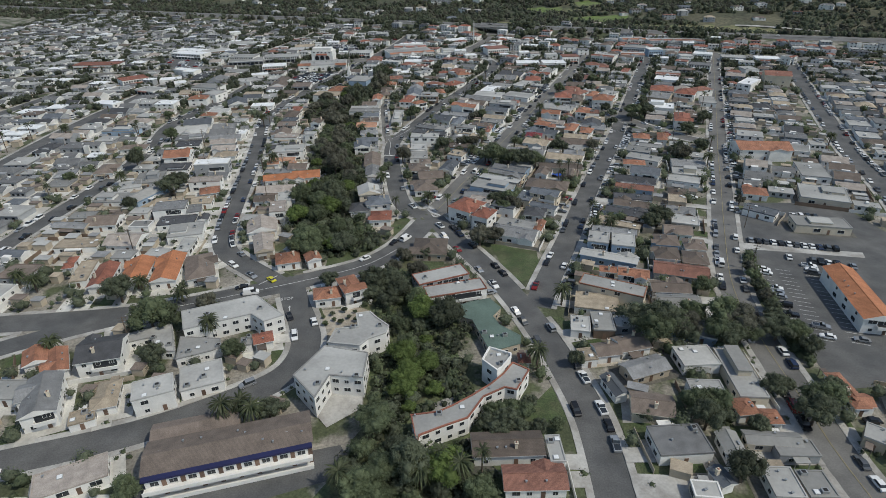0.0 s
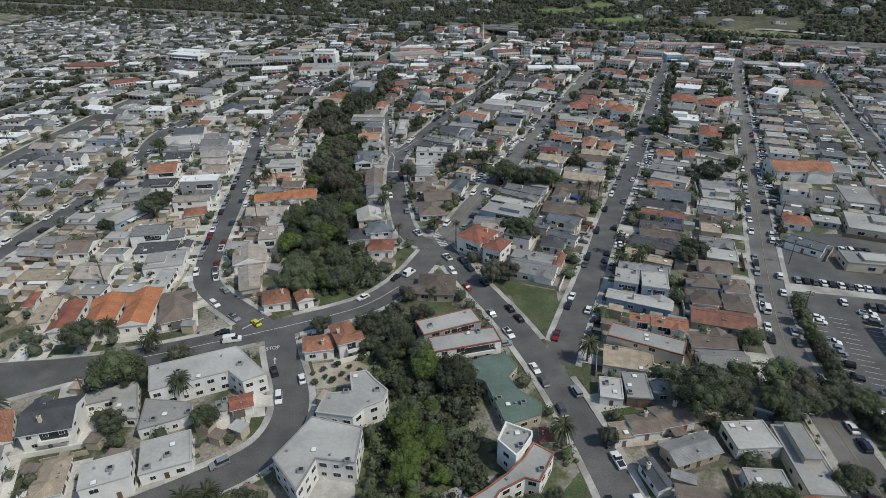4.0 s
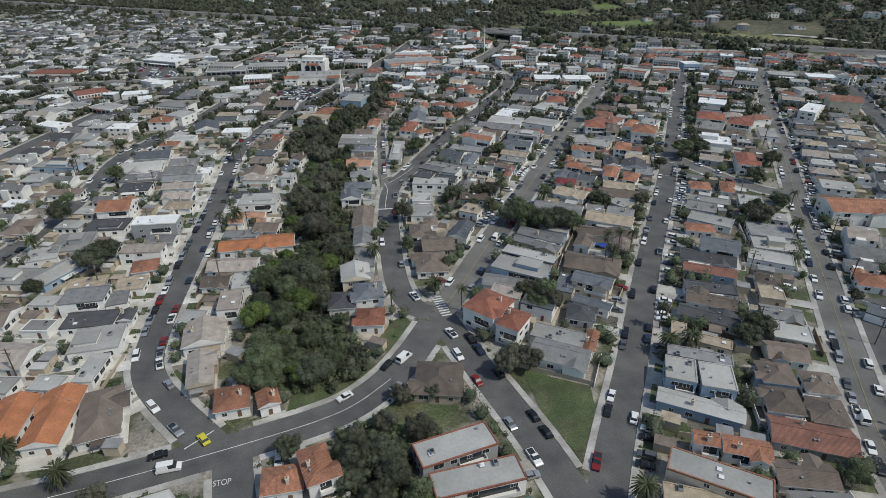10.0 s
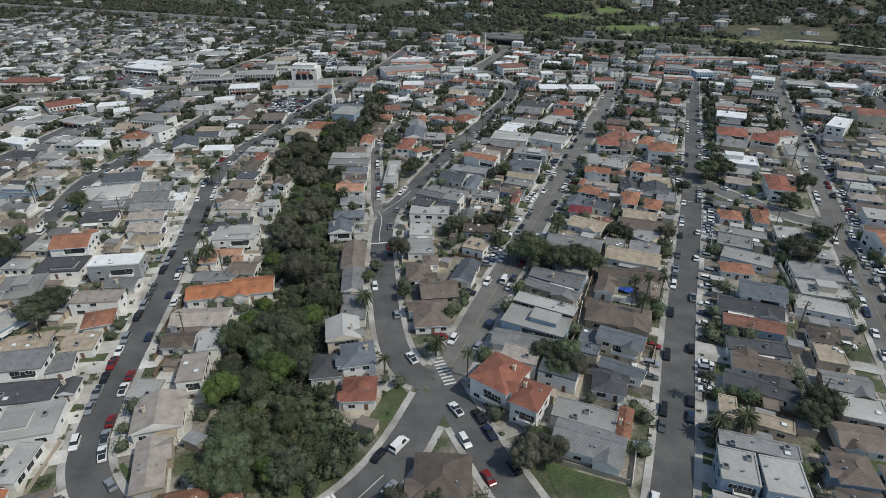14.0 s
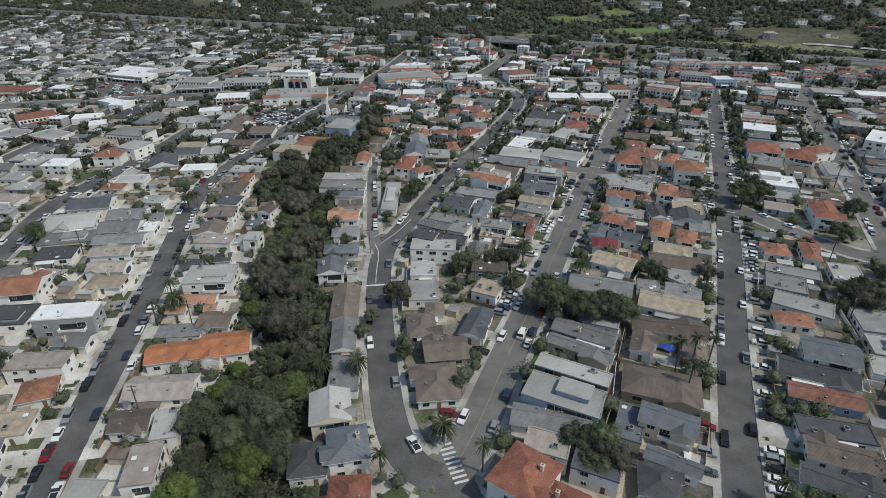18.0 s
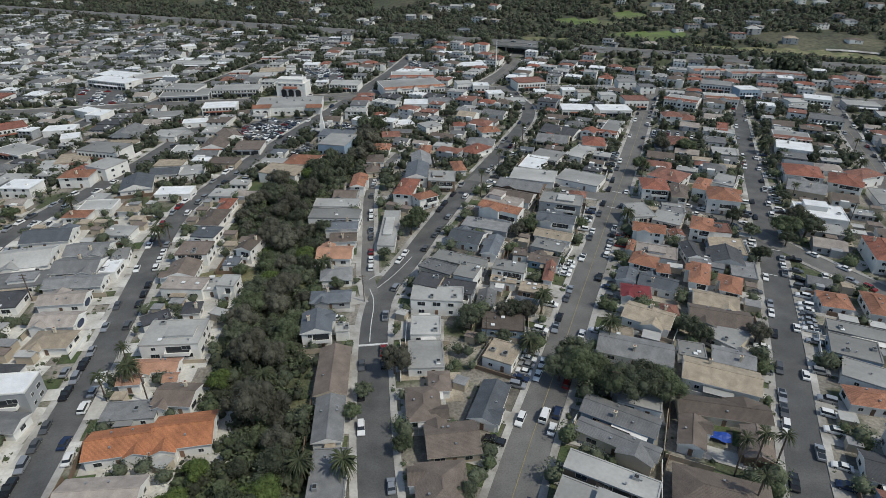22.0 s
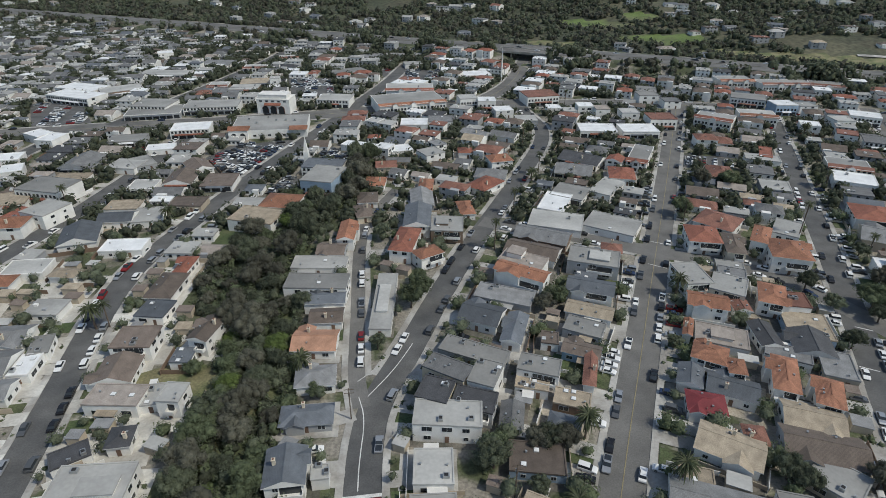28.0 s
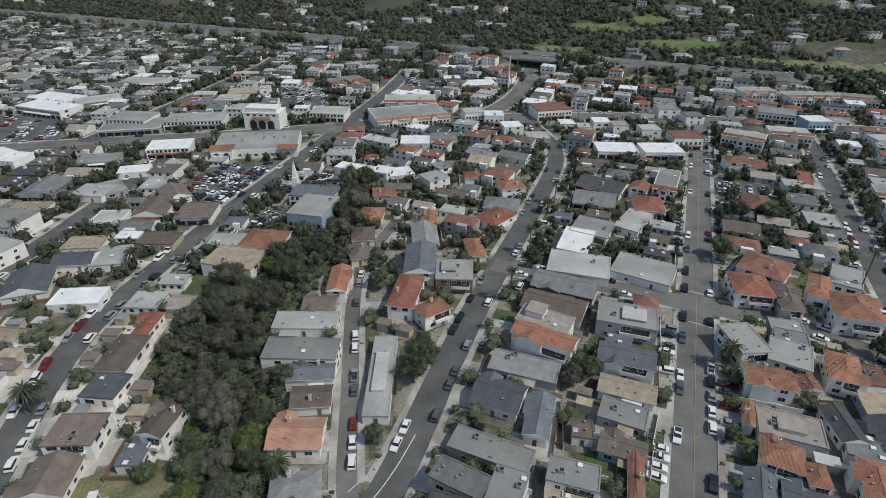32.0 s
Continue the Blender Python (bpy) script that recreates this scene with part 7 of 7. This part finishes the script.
for _d in (-19.2, 0, 19.2):
    _s = Shape()
    _s.box(-26, _d - 0.25, 7.2, 26, _d + 0.25, 8.2)
    part("parapet", _s.mesh("parapet", concrete), bridge)
for _x in (-11, 11):
    for _d in (-15, -5, 5, 15):
        _s = Shape()
        _s.box(_x - 0.6, _d - 0.6, -0.5, _x + 0.6, _d + 0.6, 6.1)
        part("pier", _s.mesh("pier", concrete), bridge)
traffic = 0
for k in range(60):
    s, d = dice.uniform(-560, 560), dice.choice((-14, -10, -6, 6, 10, 14))
    x, y, z = freeway_point(s, d, 7.26)
    if traffic < 36:
        car(x, y, -26 + (180 if d > 0 else 0), z=7.26)
        traffic += 1

_s = Shape()
for _k in range(60):
    _row = []
    for _t in (60 + _k * 5, 65 + _k * 5):
        for _d in (0, 6):
            _x, _y, _ = freeway_point(_t, 84 + 16 * math.sin(_t / 55) + _d, 0)
            _row.append((_x, _y, height(_x, _y) + 0.9))
    _s.face([_row[0], _row[2], _row[3], _row[1]])
setting("hill_road", _s.mesh("hill_road", concrete), "pale road winding along the foot of the hills", "road")

# ---- joined cars ----
def far_cars():
    v, f, m = [], [], []
    slots = list(PAINT)
    for x, y, z, turn, body, glazing, paint in LATER:
        c, s = math.cos(turn), math.sin(turn)
        for me, slot in ((body, slots.index(paint)), (glazing, len(slots))):
            k = len(v)
            v += [(x + c * p.co.x - s * p.co.y, y + s * p.co.x + c * p.co.y, z + p.co.z) for p in me.vertices]
            for q in me.polygons:
                f.append(tuple(k + i for i in q.vertices))
                m.append(slot)
    me = bpy.data.meshes.new("far_cars")
    me.from_pydata(v, [], f)
    for p in slots:
        me.materials.append(PAINT[p])
    me.materials.append(glass_dark)
    me.polygons.foreach_set("material_index", m)
    me.update()
    tagged(new("far_cars", me), "distant parked cars along the streets and on the freeway", "cars", kind="stuff")


# cars in the drives
for hx, hy, r, turn, hw, hd in list(TAKEN):
    if hy < 640 and dice.random() < 0.42 and hw * hd > 12:
        t = turn + dice.choice((0, math.pi / 2))
        for _ in range(6):
            x, y = hx + dice.uniform(-1, 1) * (r + 4), hy + dice.uniform(-1, 1) * (r + 4)
            if clear(x, y, 4.6, 2.2, 0.3) and 1.6 < road_gap(x, y) < 11 and not in_canyon(x, y, 2) and not in_empty(x, y) and all((x - a) ** 2 + (y - b) ** 2 > 20 for a, b in TAKEN_CARS):
                car(x, y, math.degrees(t), z=0.3)
                break
far_cars()

# ---- paving, fences and greenery of the yards ----
paving, fences = Shape(), Shape()
for k, (hx, hy, r, turn, hw, hd) in enumerate(TAKEN):
    if hy > 560 or hw < 2.6:
        continue
    if dice.random() < (0.97 if hx < -40 else 0.75):
        e = [dice.uniform(0.6, 3.4) * (1.4 if hx < -40 else 1.0) for _ in range(4)]
        z = 0.052 + 0.027 * (k * 0.618 % 1)
        c, s = math.cos(turn), math.sin(turn)
        for _ in range(4):
            ring = [(-hw - e[0], -hd - e[1]), (hw + e[2], -hd - e[1]), (hw + e[2], hd + e[3]), (-hw - e[0], hd + e[3])]
            spots = ring + [((ring[i][0] + ring[i - 1][0]) / 2, (ring[i][1] + ring[i - 1][1]) / 2) for i in range(4)]
            if min(road_gap(hx + c * u - s * v, hy + s * u + c * v) for u, v in spots) > 0.3:
                break
            e = [q * 0.45 for q in e]
        paving.face([(hx + c * u - s * v, hy + s * u + c * v, z) for u, v in ring], 2 if hx < -40 and hy < 430 else (0, 1, 3, 3, 3)[k % 5])
    for side in range(4):
        if dice.random() < 0.4:
            c, s = math.cos(turn + side * math.pi / 2), math.sin(turn + side * math.pi / 2)
            a, b = (hw, hd) if side % 2 == 0 else (hd, hw)
            gap = b + dice.uniform(1.2, 2.6)
            ends = [(hx + c * u + s * gap, hy + s * u - c * gap) for u in (-a - 2, a + 2)]
            mid = ((ends[0][0] + ends[1][0]) / 2, (ends[0][1] + ends[1][1]) / 2)
            if all(road_gap(*p) > 2.2 and clear(*p, 0.3, 0.3, 0.1) for p in (*ends, mid)) and not in_canyon(*mid):
                fences.box(-a - 2, -0.07, 0, a + 2, 0.07, dice.uniform(1.3, 1.9), dice.randrange(3), turn + side * math.pi / 2, (hx + s * gap, hy - c * gap))
tagged(new("yard_paving", paving.mesh("yard_paving", concrete, paver, pale_concrete, shaded_yard_dirt)), "concrete, gravel and shade-darkened dirt round the houses", "paving", kind="stuff")
tagged(new("garden_fences", fences.mesh("garden_fences", WALL["white"], WALL["brown"], WALL["beige"])), "low garden walls and board fences between the lots", "fences", kind="stuff")

woods, brown_woods, shrubs, dark_trees, mid_trees, far_dark = [], [], [], [], [], []
for _ in range(46000):
    x, y = dice.uniform(-1150, 1050), dice.uniform(640, 1800)
    d = beyond(x, y)
    if d < -70 or -21 < d < 21 or abs(x) > 140 + 0.85 * y or (abs(0.898 * x - 0.441 * y + 233) < 26 and abs(d) < 45):
        continue
    n = noise.noise(Vector((x / 120, y / 120, 9.3)))
    if n > (-1.0 if d < -20 else -0.5 if d < 60 else -0.42) and not (d > 26 and meadow(x, y)) and clear(x, y, 2, 2, 0.3):
        (woods if dice.random() < 0.6 else brown_woods).append((x, y, height(x, y) + dice.uniform(0.5, 2.5), dice.uniform(2.4, 5.6)))
for _ in range(2600):                   # tall trees along the near side of the freeway bank
    s, d = dice.uniform(-620, 520), dice.uniform(-58, -24)
    x, y, _z = freeway_point(s, d, 0)
    if noise.noise(Vector((s / 38, d / 60, 6.1))) > 0.12 and abs(s + 233) > 24 and road_gap(x, y) > 3 and clear(x, y, 2, 2, 0.3) and not in_lot(x, y):
        woods.append((x, y, height(x, y) + dice.uniform(2, 9), dice.uniform(2.6, 5.2)))
low_green = []
for row in range(86, 530, 3):
    span = canyon_span(row)
    if span:
        for _ in range(int((span[1] - span[0]) / 1.25)):
            x, y = dice.uniform(span[0] - 2, span[1] + 2), row + dice.uniform(-1.5, 1.5)
            if clear(x, y, 1, 1, 0.2) and road_gap(x, y) > 2.0 and not in_empty(x, y):
                low_green.append((x, y, dice.uniform(0.2, 1.6), dice.uniform(0.8, 2.5)))
hedge = []
for k in range(90):                     # hedge between the street and the car park
    y = dice.uniform(121, 190)
    x = np.interp(y, (121, 146, 169, 190), (114.5, 119.6, 126.6, 133.6)) + dice.uniform(-1.6, 1.6)
    if road_gap(x, y) > 1.2:
        hedge.append((x, y, dice.uniform(0.5, 1.4), dice.uniform(1.1, 2.3)))
tagged(new("hedge", clump_mesh("hedge", hedge, leaf_mid, 60, 1.0, 0.13, 15)), "overgrown hedge beside the car park", "hedge", kind="stuff")
tagged(new("canyon_undergrowth", clump_mesh("canyon_undergrowth", low_green[::2], leaf_mid, 24, 1.0, 0.22, 13)), "green bushes under the canyon trees", "shrubs", kind="stuff")
tagged(new("canyon_scrub", clump_mesh("canyon_scrub", low_green[1::2], leaf_dark, 24, 1.0, 0.22, 14)), "dark scrub under the canyon trees", "shrubs", kind="stuff")
for k in range(62000):
    if k < 20000:
        x, y = dice.uniform(-560, 560), dice.uniform(86, 860)
    elif k < 30000:
        x, y = dice.uniform(-170, 190), dice.uniform(86, 450)
    else:
        x, y = dice.uniform(-560, 560), dice.uniform(430, 1080)
    if beyond(x, y) > -24 or abs(x - 5) > 90 + 0.84 * y:
        continue
    g = road_gap(x, y)
    if g < 0.9 or not clear(x, y, 1.0, 1.0, 0.1) or in_empty(x, y):
        continue
    if y < 450 and dice.random() < (0.62 if x > -20 else 0.45):
        continue
    k = dice.random() + (0.1 if y > 450 else 0.02 if x > 20 else -0.12)
    grow = 1.45 if y > 450 else 1.25 if x > 20 else 1.0
    if beyond(x, y) > -130 and x < 60 and g > 4:
        k, grow = k + 0.3, 2.0
    if k < 0.5 or g < 2.0:
        shrubs.append((x, y, 0.1, dice.uniform(0.4, 1.2)))
    elif k < 0.84:
        (dark_trees if y < 450 else far_dark).append((x, y, dice.uniform(1.4, 2.6), dice.uniform(1.2, 2.7) * grow))
    else:
        (mid_trees if y < 450 else far_dark).append((x, y, dice.uniform(1.2, 2.4), dice.uniform(1.1, 2.5) * grow))
tagged(new("far_woods", clump_mesh("far_woods", woods, leaf_dark, 9, 1.0, 0.34, 5)), "dark scrub and woods over the hills", "woods", kind="stuff")
tagged(new("far_scrub", clump_mesh("far_scrub", brown_woods, leaf_olive, 9, 1.0, 0.34, 9)), "olive-brown scrub over the hills", "woods", kind="stuff")
tagged(new("garden_shrubs", clump_mesh("garden_shrubs", shrubs, leaf_mid, 14, 1.0, 0.22, 6)), "garden shrubs and hedges between the houses", "shrubs", kind="stuff")
tagged(new("garden_trees", clump_mesh("garden_trees", dark_trees, leaf_dark, 130, 1.0, 0.105, 7)), "small dark garden trees between the houses", "trees", kind="stuff")
tagged(new("yard_trees", clump_mesh("yard_trees", mid_trees, leaf_mid, 130, 1.0, 0.105, 8)), "small green yard trees between the houses", "trees", kind="stuff")
tagged(new("far_garden_trees", clump_mesh("far_garden_trees", far_dark, leaf_dark, 14, 1.0, 0.24, 12)), "dark trees among the distant houses", "trees", kind="stuff")
grown = 0
for _ in range(1500):
    x, y = dice.uniform(-260, 260), dice.uniform(130, 640)
    if grown >= 44 or abs(x - 5) > 80 + 0.8 * y or not clear(x, y, 1.5, 1.5) or not 2.2 < road_gap(x, y) < 9 or in_canyon(x, y, 4) or in_empty(x, y):
        continue
    palm(x, y, dice.uniform(6, 13))
    grown += 1

# ---- utility poles on the back lines of the lots ----
def pole(x, y, turn, tall=10.5):
    s = Shape()
    s.box(-0.15, -0.15, -0.3, 0.15, 0.15, tall, 0, 0, (0, 0), 0.04)
    ob = tagged(new("utility_pole", s.mesh("utility_pole", bark)), "weathered wooden utility pole with crossarms", "utility pole", "utility poles")
    ob.matrix_basis = pose(x, y, 0, 0, 0, turn)
    for z in (tall - 0.5, tall - 1.6):
        a = Shape()
        a.box(-1.2, -0.07, z, 1.2, 0.07, z + 0.14)
        part("crossarm", a.mesh("crossarm", bark), ob)
    t = Shape()
    t.box(-0.28, 0.15, tall - 3.0, 0.28, 0.65, tall - 2.0)
    part("transformer", t.mesh("transformer", metal_gray), ob)


for x0, y0, n in ((72, 150, 9), (36, 258, 7), (122, 176, 8)):
    for k in range(n):
        x, y = x0 + k * 38 * 0.441 + 6, y0 + k * 38 * 0.898
        if road_gap(x, y) > 1 and clear(x, y, 0.4, 0.4, 0.1):
            pole(x, y, -26)
for x, y in ((-108, 214), (-106, 262), (-104, 306), (-118, 352), (-64, 262), (-62, 300), (-8, 344), (29, 318), (-86, 152)):
    pole(x, y, 0)



# ---- landmarks ----
def arcade_building(x, y, turn):
    """A white corner building with three tall arches under a red awning."""
    s = Shape()
    s.box(-11, 0, -0.3, 11, 14, 9.5)
    s.box(-11.2, -0.2, 9.5, 11.2, 14.2, 10.0)
    s.box(-9.5, 0.5, 10.0, 9.5, 10, 12.4)
    s.box(-9.7, 0.3, 12.4, 9.7, 10.2, 12.8)
    ob = tagged(new("arcade_building", s.mesh("arcade_building", WALL["white"])), "white stucco corner building with three dark arches and a red awning", "building")
    ob.matrix_basis = pose(x, y, 0, 0, 0, turn)
    for k in range(3):
        a = Shape()
        ring = [(-1.9, 0.2), (1.9, 0.2)] + [(1.9 * math.cos(t), 3.4 + 1.9 * math.sin(t)) for t in [math.pi * i / 10 for i in range(11)]]
        u = (k - 1) * 5.4
        a.face([(u + p, -0.12, q) for p, q in ring])
        arch = part("arch", a.mesh("arch", glass_dark), ob)
        f = Shape()
        outer = [(p * 1.18, 3.4 + (q - 3.4) * 1.12 if q > 3.4 else q) for p, q in ring]
        for i in range(1, len(ring) - 1):
            f.face([(u + ring[i][0], -0.16, ring[i][1]), (u + ring[i + 1][0], -0.16, ring[i + 1][1]), (u + outer[i + 1][0], -0.16, outer[i + 1][1]), (u + outer[i][0], -0.16, outer[i][1])])
        part("arch_surround", f.mesh("arch_surround", ROOF["rust"]), arch)
    a = Shape()
    a.face([(-5.5, -0.2, 7.6), (5.5, -0.2, 7.6), (5.5, -1.6, 6.3), (-5.5, -1.6, 6.3)])
    a.face([(-5.5, -1.6, 6.3), (5.5, -1.6, 6.3), (5.5, -1.6, 6.0), (-5.5, -1.6, 6.0)])
    part("awning", a.mesh("awning", ROOF["red"]), ob)
    for k in range(5):
        part("window", WINDOWS[1], ob, ((k - 2) * 4, 0.0 if k % 4 else -0.02, 7.9), 0)


arcade_building(-73.5, 623, -9.5)


def low_shop(x, y, turn):
    """A long low white shop with an orange-tiled corner block and two dark arches."""
    s = Shape()
    s.box(-22, 0, -0.3, 22, 30, 5.0, 0)
    s.box(-21.7, 0.3, 5.0, 21.7, 29.7, 5.06, 1)
    ob = tagged(new("low_shop", s.mesh("low_shop", WALL["white"], ROOF["light"])), "long low white shop with an orange tiled corner and arches", "shop")
    ob.matrix_basis = pose(x, y, 0, 0, 0, turn)
    b = Shape()
    b.box(-22.5, -1.6, -0.3, -11.5, 7, 5.6)
    part("corner_block", b.mesh("corner_block", WALL["white"]), ob)
    for x0, x1, y1, z in ((-23, -11, 7.5, 5.6), (12, 22.4, 6, 5.1)):
        r = Shape()
        my = (y1 - 2.1) / 2
        r.face([(x0, -2.1, z), (x1, -2.1, z), (x1, my, z + 1.5), (x0, my, z + 1.5)])
        r.face([(x0, my, z + 1.5), (x1, my, z + 1.5), (x1, y1, z), (x0, y1, z)])
        r.face([(x0, -2.1, z), (x0, my, z + 1.5), (x0, y1, z)])
        r.face([(x1, y1, z), (x1, my, z + 1.5), (x1, -2.1, z)])
        part("tiled_roof", r.mesh("tiled_roof", ROOF["orange"]), ob)
    for u in (-19.5, -14.5):
        a = Shape()
        a.face([(u - 1.5, -1.68, 0.1), (u + 1.5, -1.68, 0.1)] + [(u + 1.5 * math.cos(t), -1.68, 2.5 + 1.5 * math.sin(t)) for t in [math.pi * i / 10 for i in range(11)]])
        part("arch", a.mesh("arch", glass_dark), ob)
    for k in range(6):
        part("cooling_unit", COOLER, ob, (-14 + 5.6 * k, dice.uniform(10, 25), 5.06), 0)
    for k in range(7):
        part("window", WINDOWS[1], ob, (-8 + 4.2 * k, 0, 1.2), 0)


low_shop(-68, 572.5, 3)


def steeple(x, y):
    s = Shape()
    s.box(-1.3, -1.3, -0.3, 1.3, 1.3, 8.5)
    ob = tagged(new("steeple", s.mesh("steeple", WALL["white"])), "slim white church steeple with a pointed spire", "steeple")
    ob.matrix_basis = pose(x, y, 0, 0, 0, -6)
    s = Shape()
    for k in range(4):
        p, q = math.pi / 2 * k + math.pi / 4, math.pi / 2 * (k + 1) + math.pi / 4
        s.face([(1.6 * math.cos(p), 1.6 * math.sin(p), 8.5), (1.6 * math.cos(q), 1.6 * math.sin(q), 8.5), (0, 0, 16.5)])
    part("spire", s.mesh("spire", WALL["white"]), ob)


steeple(-40, 524)
_s = Shape()
for _k in range(10):
    _s.box(-0.55 + 0.03 * _k, -0.55 + 0.03 * _k, _k * 2.6, 0.55 - 0.03 * _k, 0.55 - 0.03 * _k, _k * 2.6 + 2.6, 0, _k * 0.16)
mast = tagged(new("mast", _s.mesh("mast", trim_white)), "tall pale mast beside the street to the bridge", "mast")
mast.matrix_basis = pose(93.4, 706, 0)


def motel():
    """A long low motel block: brown roof, a blue band, two white balconies."""
    s = Shape()
    s.box(-18, -5.2, -0.3, 18, 6, 5.2)
    ob = tagged(new("motel", s.mesh("motel", WALL["white"])), "long two-storey motel with a brown roof, blue band and white balconies", "motel")
    ob.matrix_basis = pose(-43, 101.8, 0, 0, 0, 10.8)
    r = Shape()
    r.face([(-19, -4.2, 5.7), (19, -4.2, 5.7), (19, 1.0, 7.0), (-19, 1.0, 7.0)])
    r.face([(-19, 1.0, 7.0), (19, 1.0, 7.0), (19, 7, 5.4), (-19, 7, 5.4)])
    r.face([(-19, -4.2, 5.7), (-19, 1, 7), (-19, 7, 5.4)], 1)
    r.face([(19, 7, 5.4), (19, 1, 7), (19, -4.2, 5.7)], 1)
    part("roof", r.mesh("roof", ROOF["brown"], WALL["brown"]), ob)
    b = Shape()
    b.box(-18.6, -5.6, 5.2, 18.6, -4.2, 5.72)
    part("blue_band", b.mesh("blue_band", solar_band), ob, label="dark blue band along the eaves")
    for z in (0.1, 2.75):
        d = Shape()
        d.box(-18.4, -7.2, z, 18.4, -5.2, z + 0.2)
        d.box(-18.4, -7.25, z + 0.2, 18.4, -7.12, z + 1.15)
        part("balcony", d.mesh("balcony", WALL["white"]), ob)
    for floor in range(2):
        for k in range(9):
            part("window", WINDOWS[1], ob, (-16 + k * 4, -5.2, 0.75 + floor * 2.65), 0)
            part("door", DOOR, ob, (-14 + k * 4, -5.2, 0.3 + floor * 2.65), 0)
    for k in range(12):
        part("vent", VENT, ob, (-16 + k * 2.9 + dice.uniform(-1, 1), dice.uniform(-2.5, 4), 6.1), 0)
    w = Shape()
    w.face([(-19, 7.4, 4.4), (2, 7.4, 4.4), (2, 11, 5.2), (-19, 11, 5.2)])
    w.face([(-19, 11, 5.2), (2, 11, 5.2), (2, 14, 4.4), (-19, 14, 4.4)])
    w.box(-18.4, 7.9, -0.3, 1.4, 13.5, 4.4, 1)
    part("rear_wing", w.mesh("rear_wing", ROOF["brown"], WALL["beige"]), ob)


solar_band = material("blue_band", (0.018, 0.02, 0.075), 0.6, 3, 0.1, 0.15, 0, 0)
motel()


def mural(x, y, turn):
    """A blue and white painted gable wall panel."""
    s = Shape()
    s.box(-2.6, -0.05, 0, 2.6, 0.05, 3.4, 0)
    ob = tagged(new("mural", s.mesh("mural", WALL["white"])), "white gable wall painted with a blue wave", "mural")
    ob.matrix_basis = pose(x, y, 0.2, 0, 0, turn)
    p = Shape()
    p.face([(2.1 * math.cos(t), -0.08, 1.8 + 1.2 * math.sin(t)) for t in [2 * math.pi * i / 16 for i in range(16)]])
    part("painted_shape", p.mesh("painted_shape", PAINT["blue"]), ob)



mural(-97.85, 347.4, 93)
mural(-94.6, 335.5, 88)

# lettering and arrow on the side street
letters = bpy.data.curves.new("stop_lettering", "FONT")
letters.body, letters.size, letters.align_x = "STOP", 1.7, "CENTER"
letters.materials.append(paint_white)
word = tagged(new("road_lettering", letters), "white painted word on the asphalt", "road marking", kind="structure")
word.matrix_basis = pose(-41.2, 172.6, 0.13, 0, 0, 8) @ Matrix.Diagonal((1, 1.4, 1, 1))
_s = Shape()
_s.box(-0.12, -1.6, 0, 0.12, 0.4, 0.01)
_s.face([(-0.45, 0.4, 0.01), (0.45, 0.4, 0.01), (0, 1.5, 0.01)])
arrow = setting("road_arrow", _s.mesh("road_arrow", paint_white), "white arrow painted on the asphalt", "road marking")
arrow.matrix_basis = pose(-39.6, 167.4, 0.13, 0, 0, 10)

# blue tarpaulin in the courtyard, and solar panels
_s = Shape()
for _i in range(5):
    for _j in range(3):
        _z = [0.9 + 0.35 * math.sin(_i * 1.3 + a) * math.cos(_j * 1.1 + b) for a, b in ((0, 0), (1.3, 0), (1.3, 1.1), (0, 1.1))]
        _s.face([(_i, _j, _z[0]), (_i + 1, _j, _z[1]), (_i + 1, _j + 1, _z[2]), (_i, _j + 1, _z[3])])
tarp = tagged(new("tarpaulin", _s.mesh("tarpaulin", material("blue_tarpaulin", (0.02, 0.07, 0.35), 0.5, 3, 0.1, 0.15, 0, 0))), "crumpled blue tarpaulin over a courtyard", "tarpaulin")
tarp.matrix_basis = pose(78, 277.5, 0.2, 0, 0, -26)
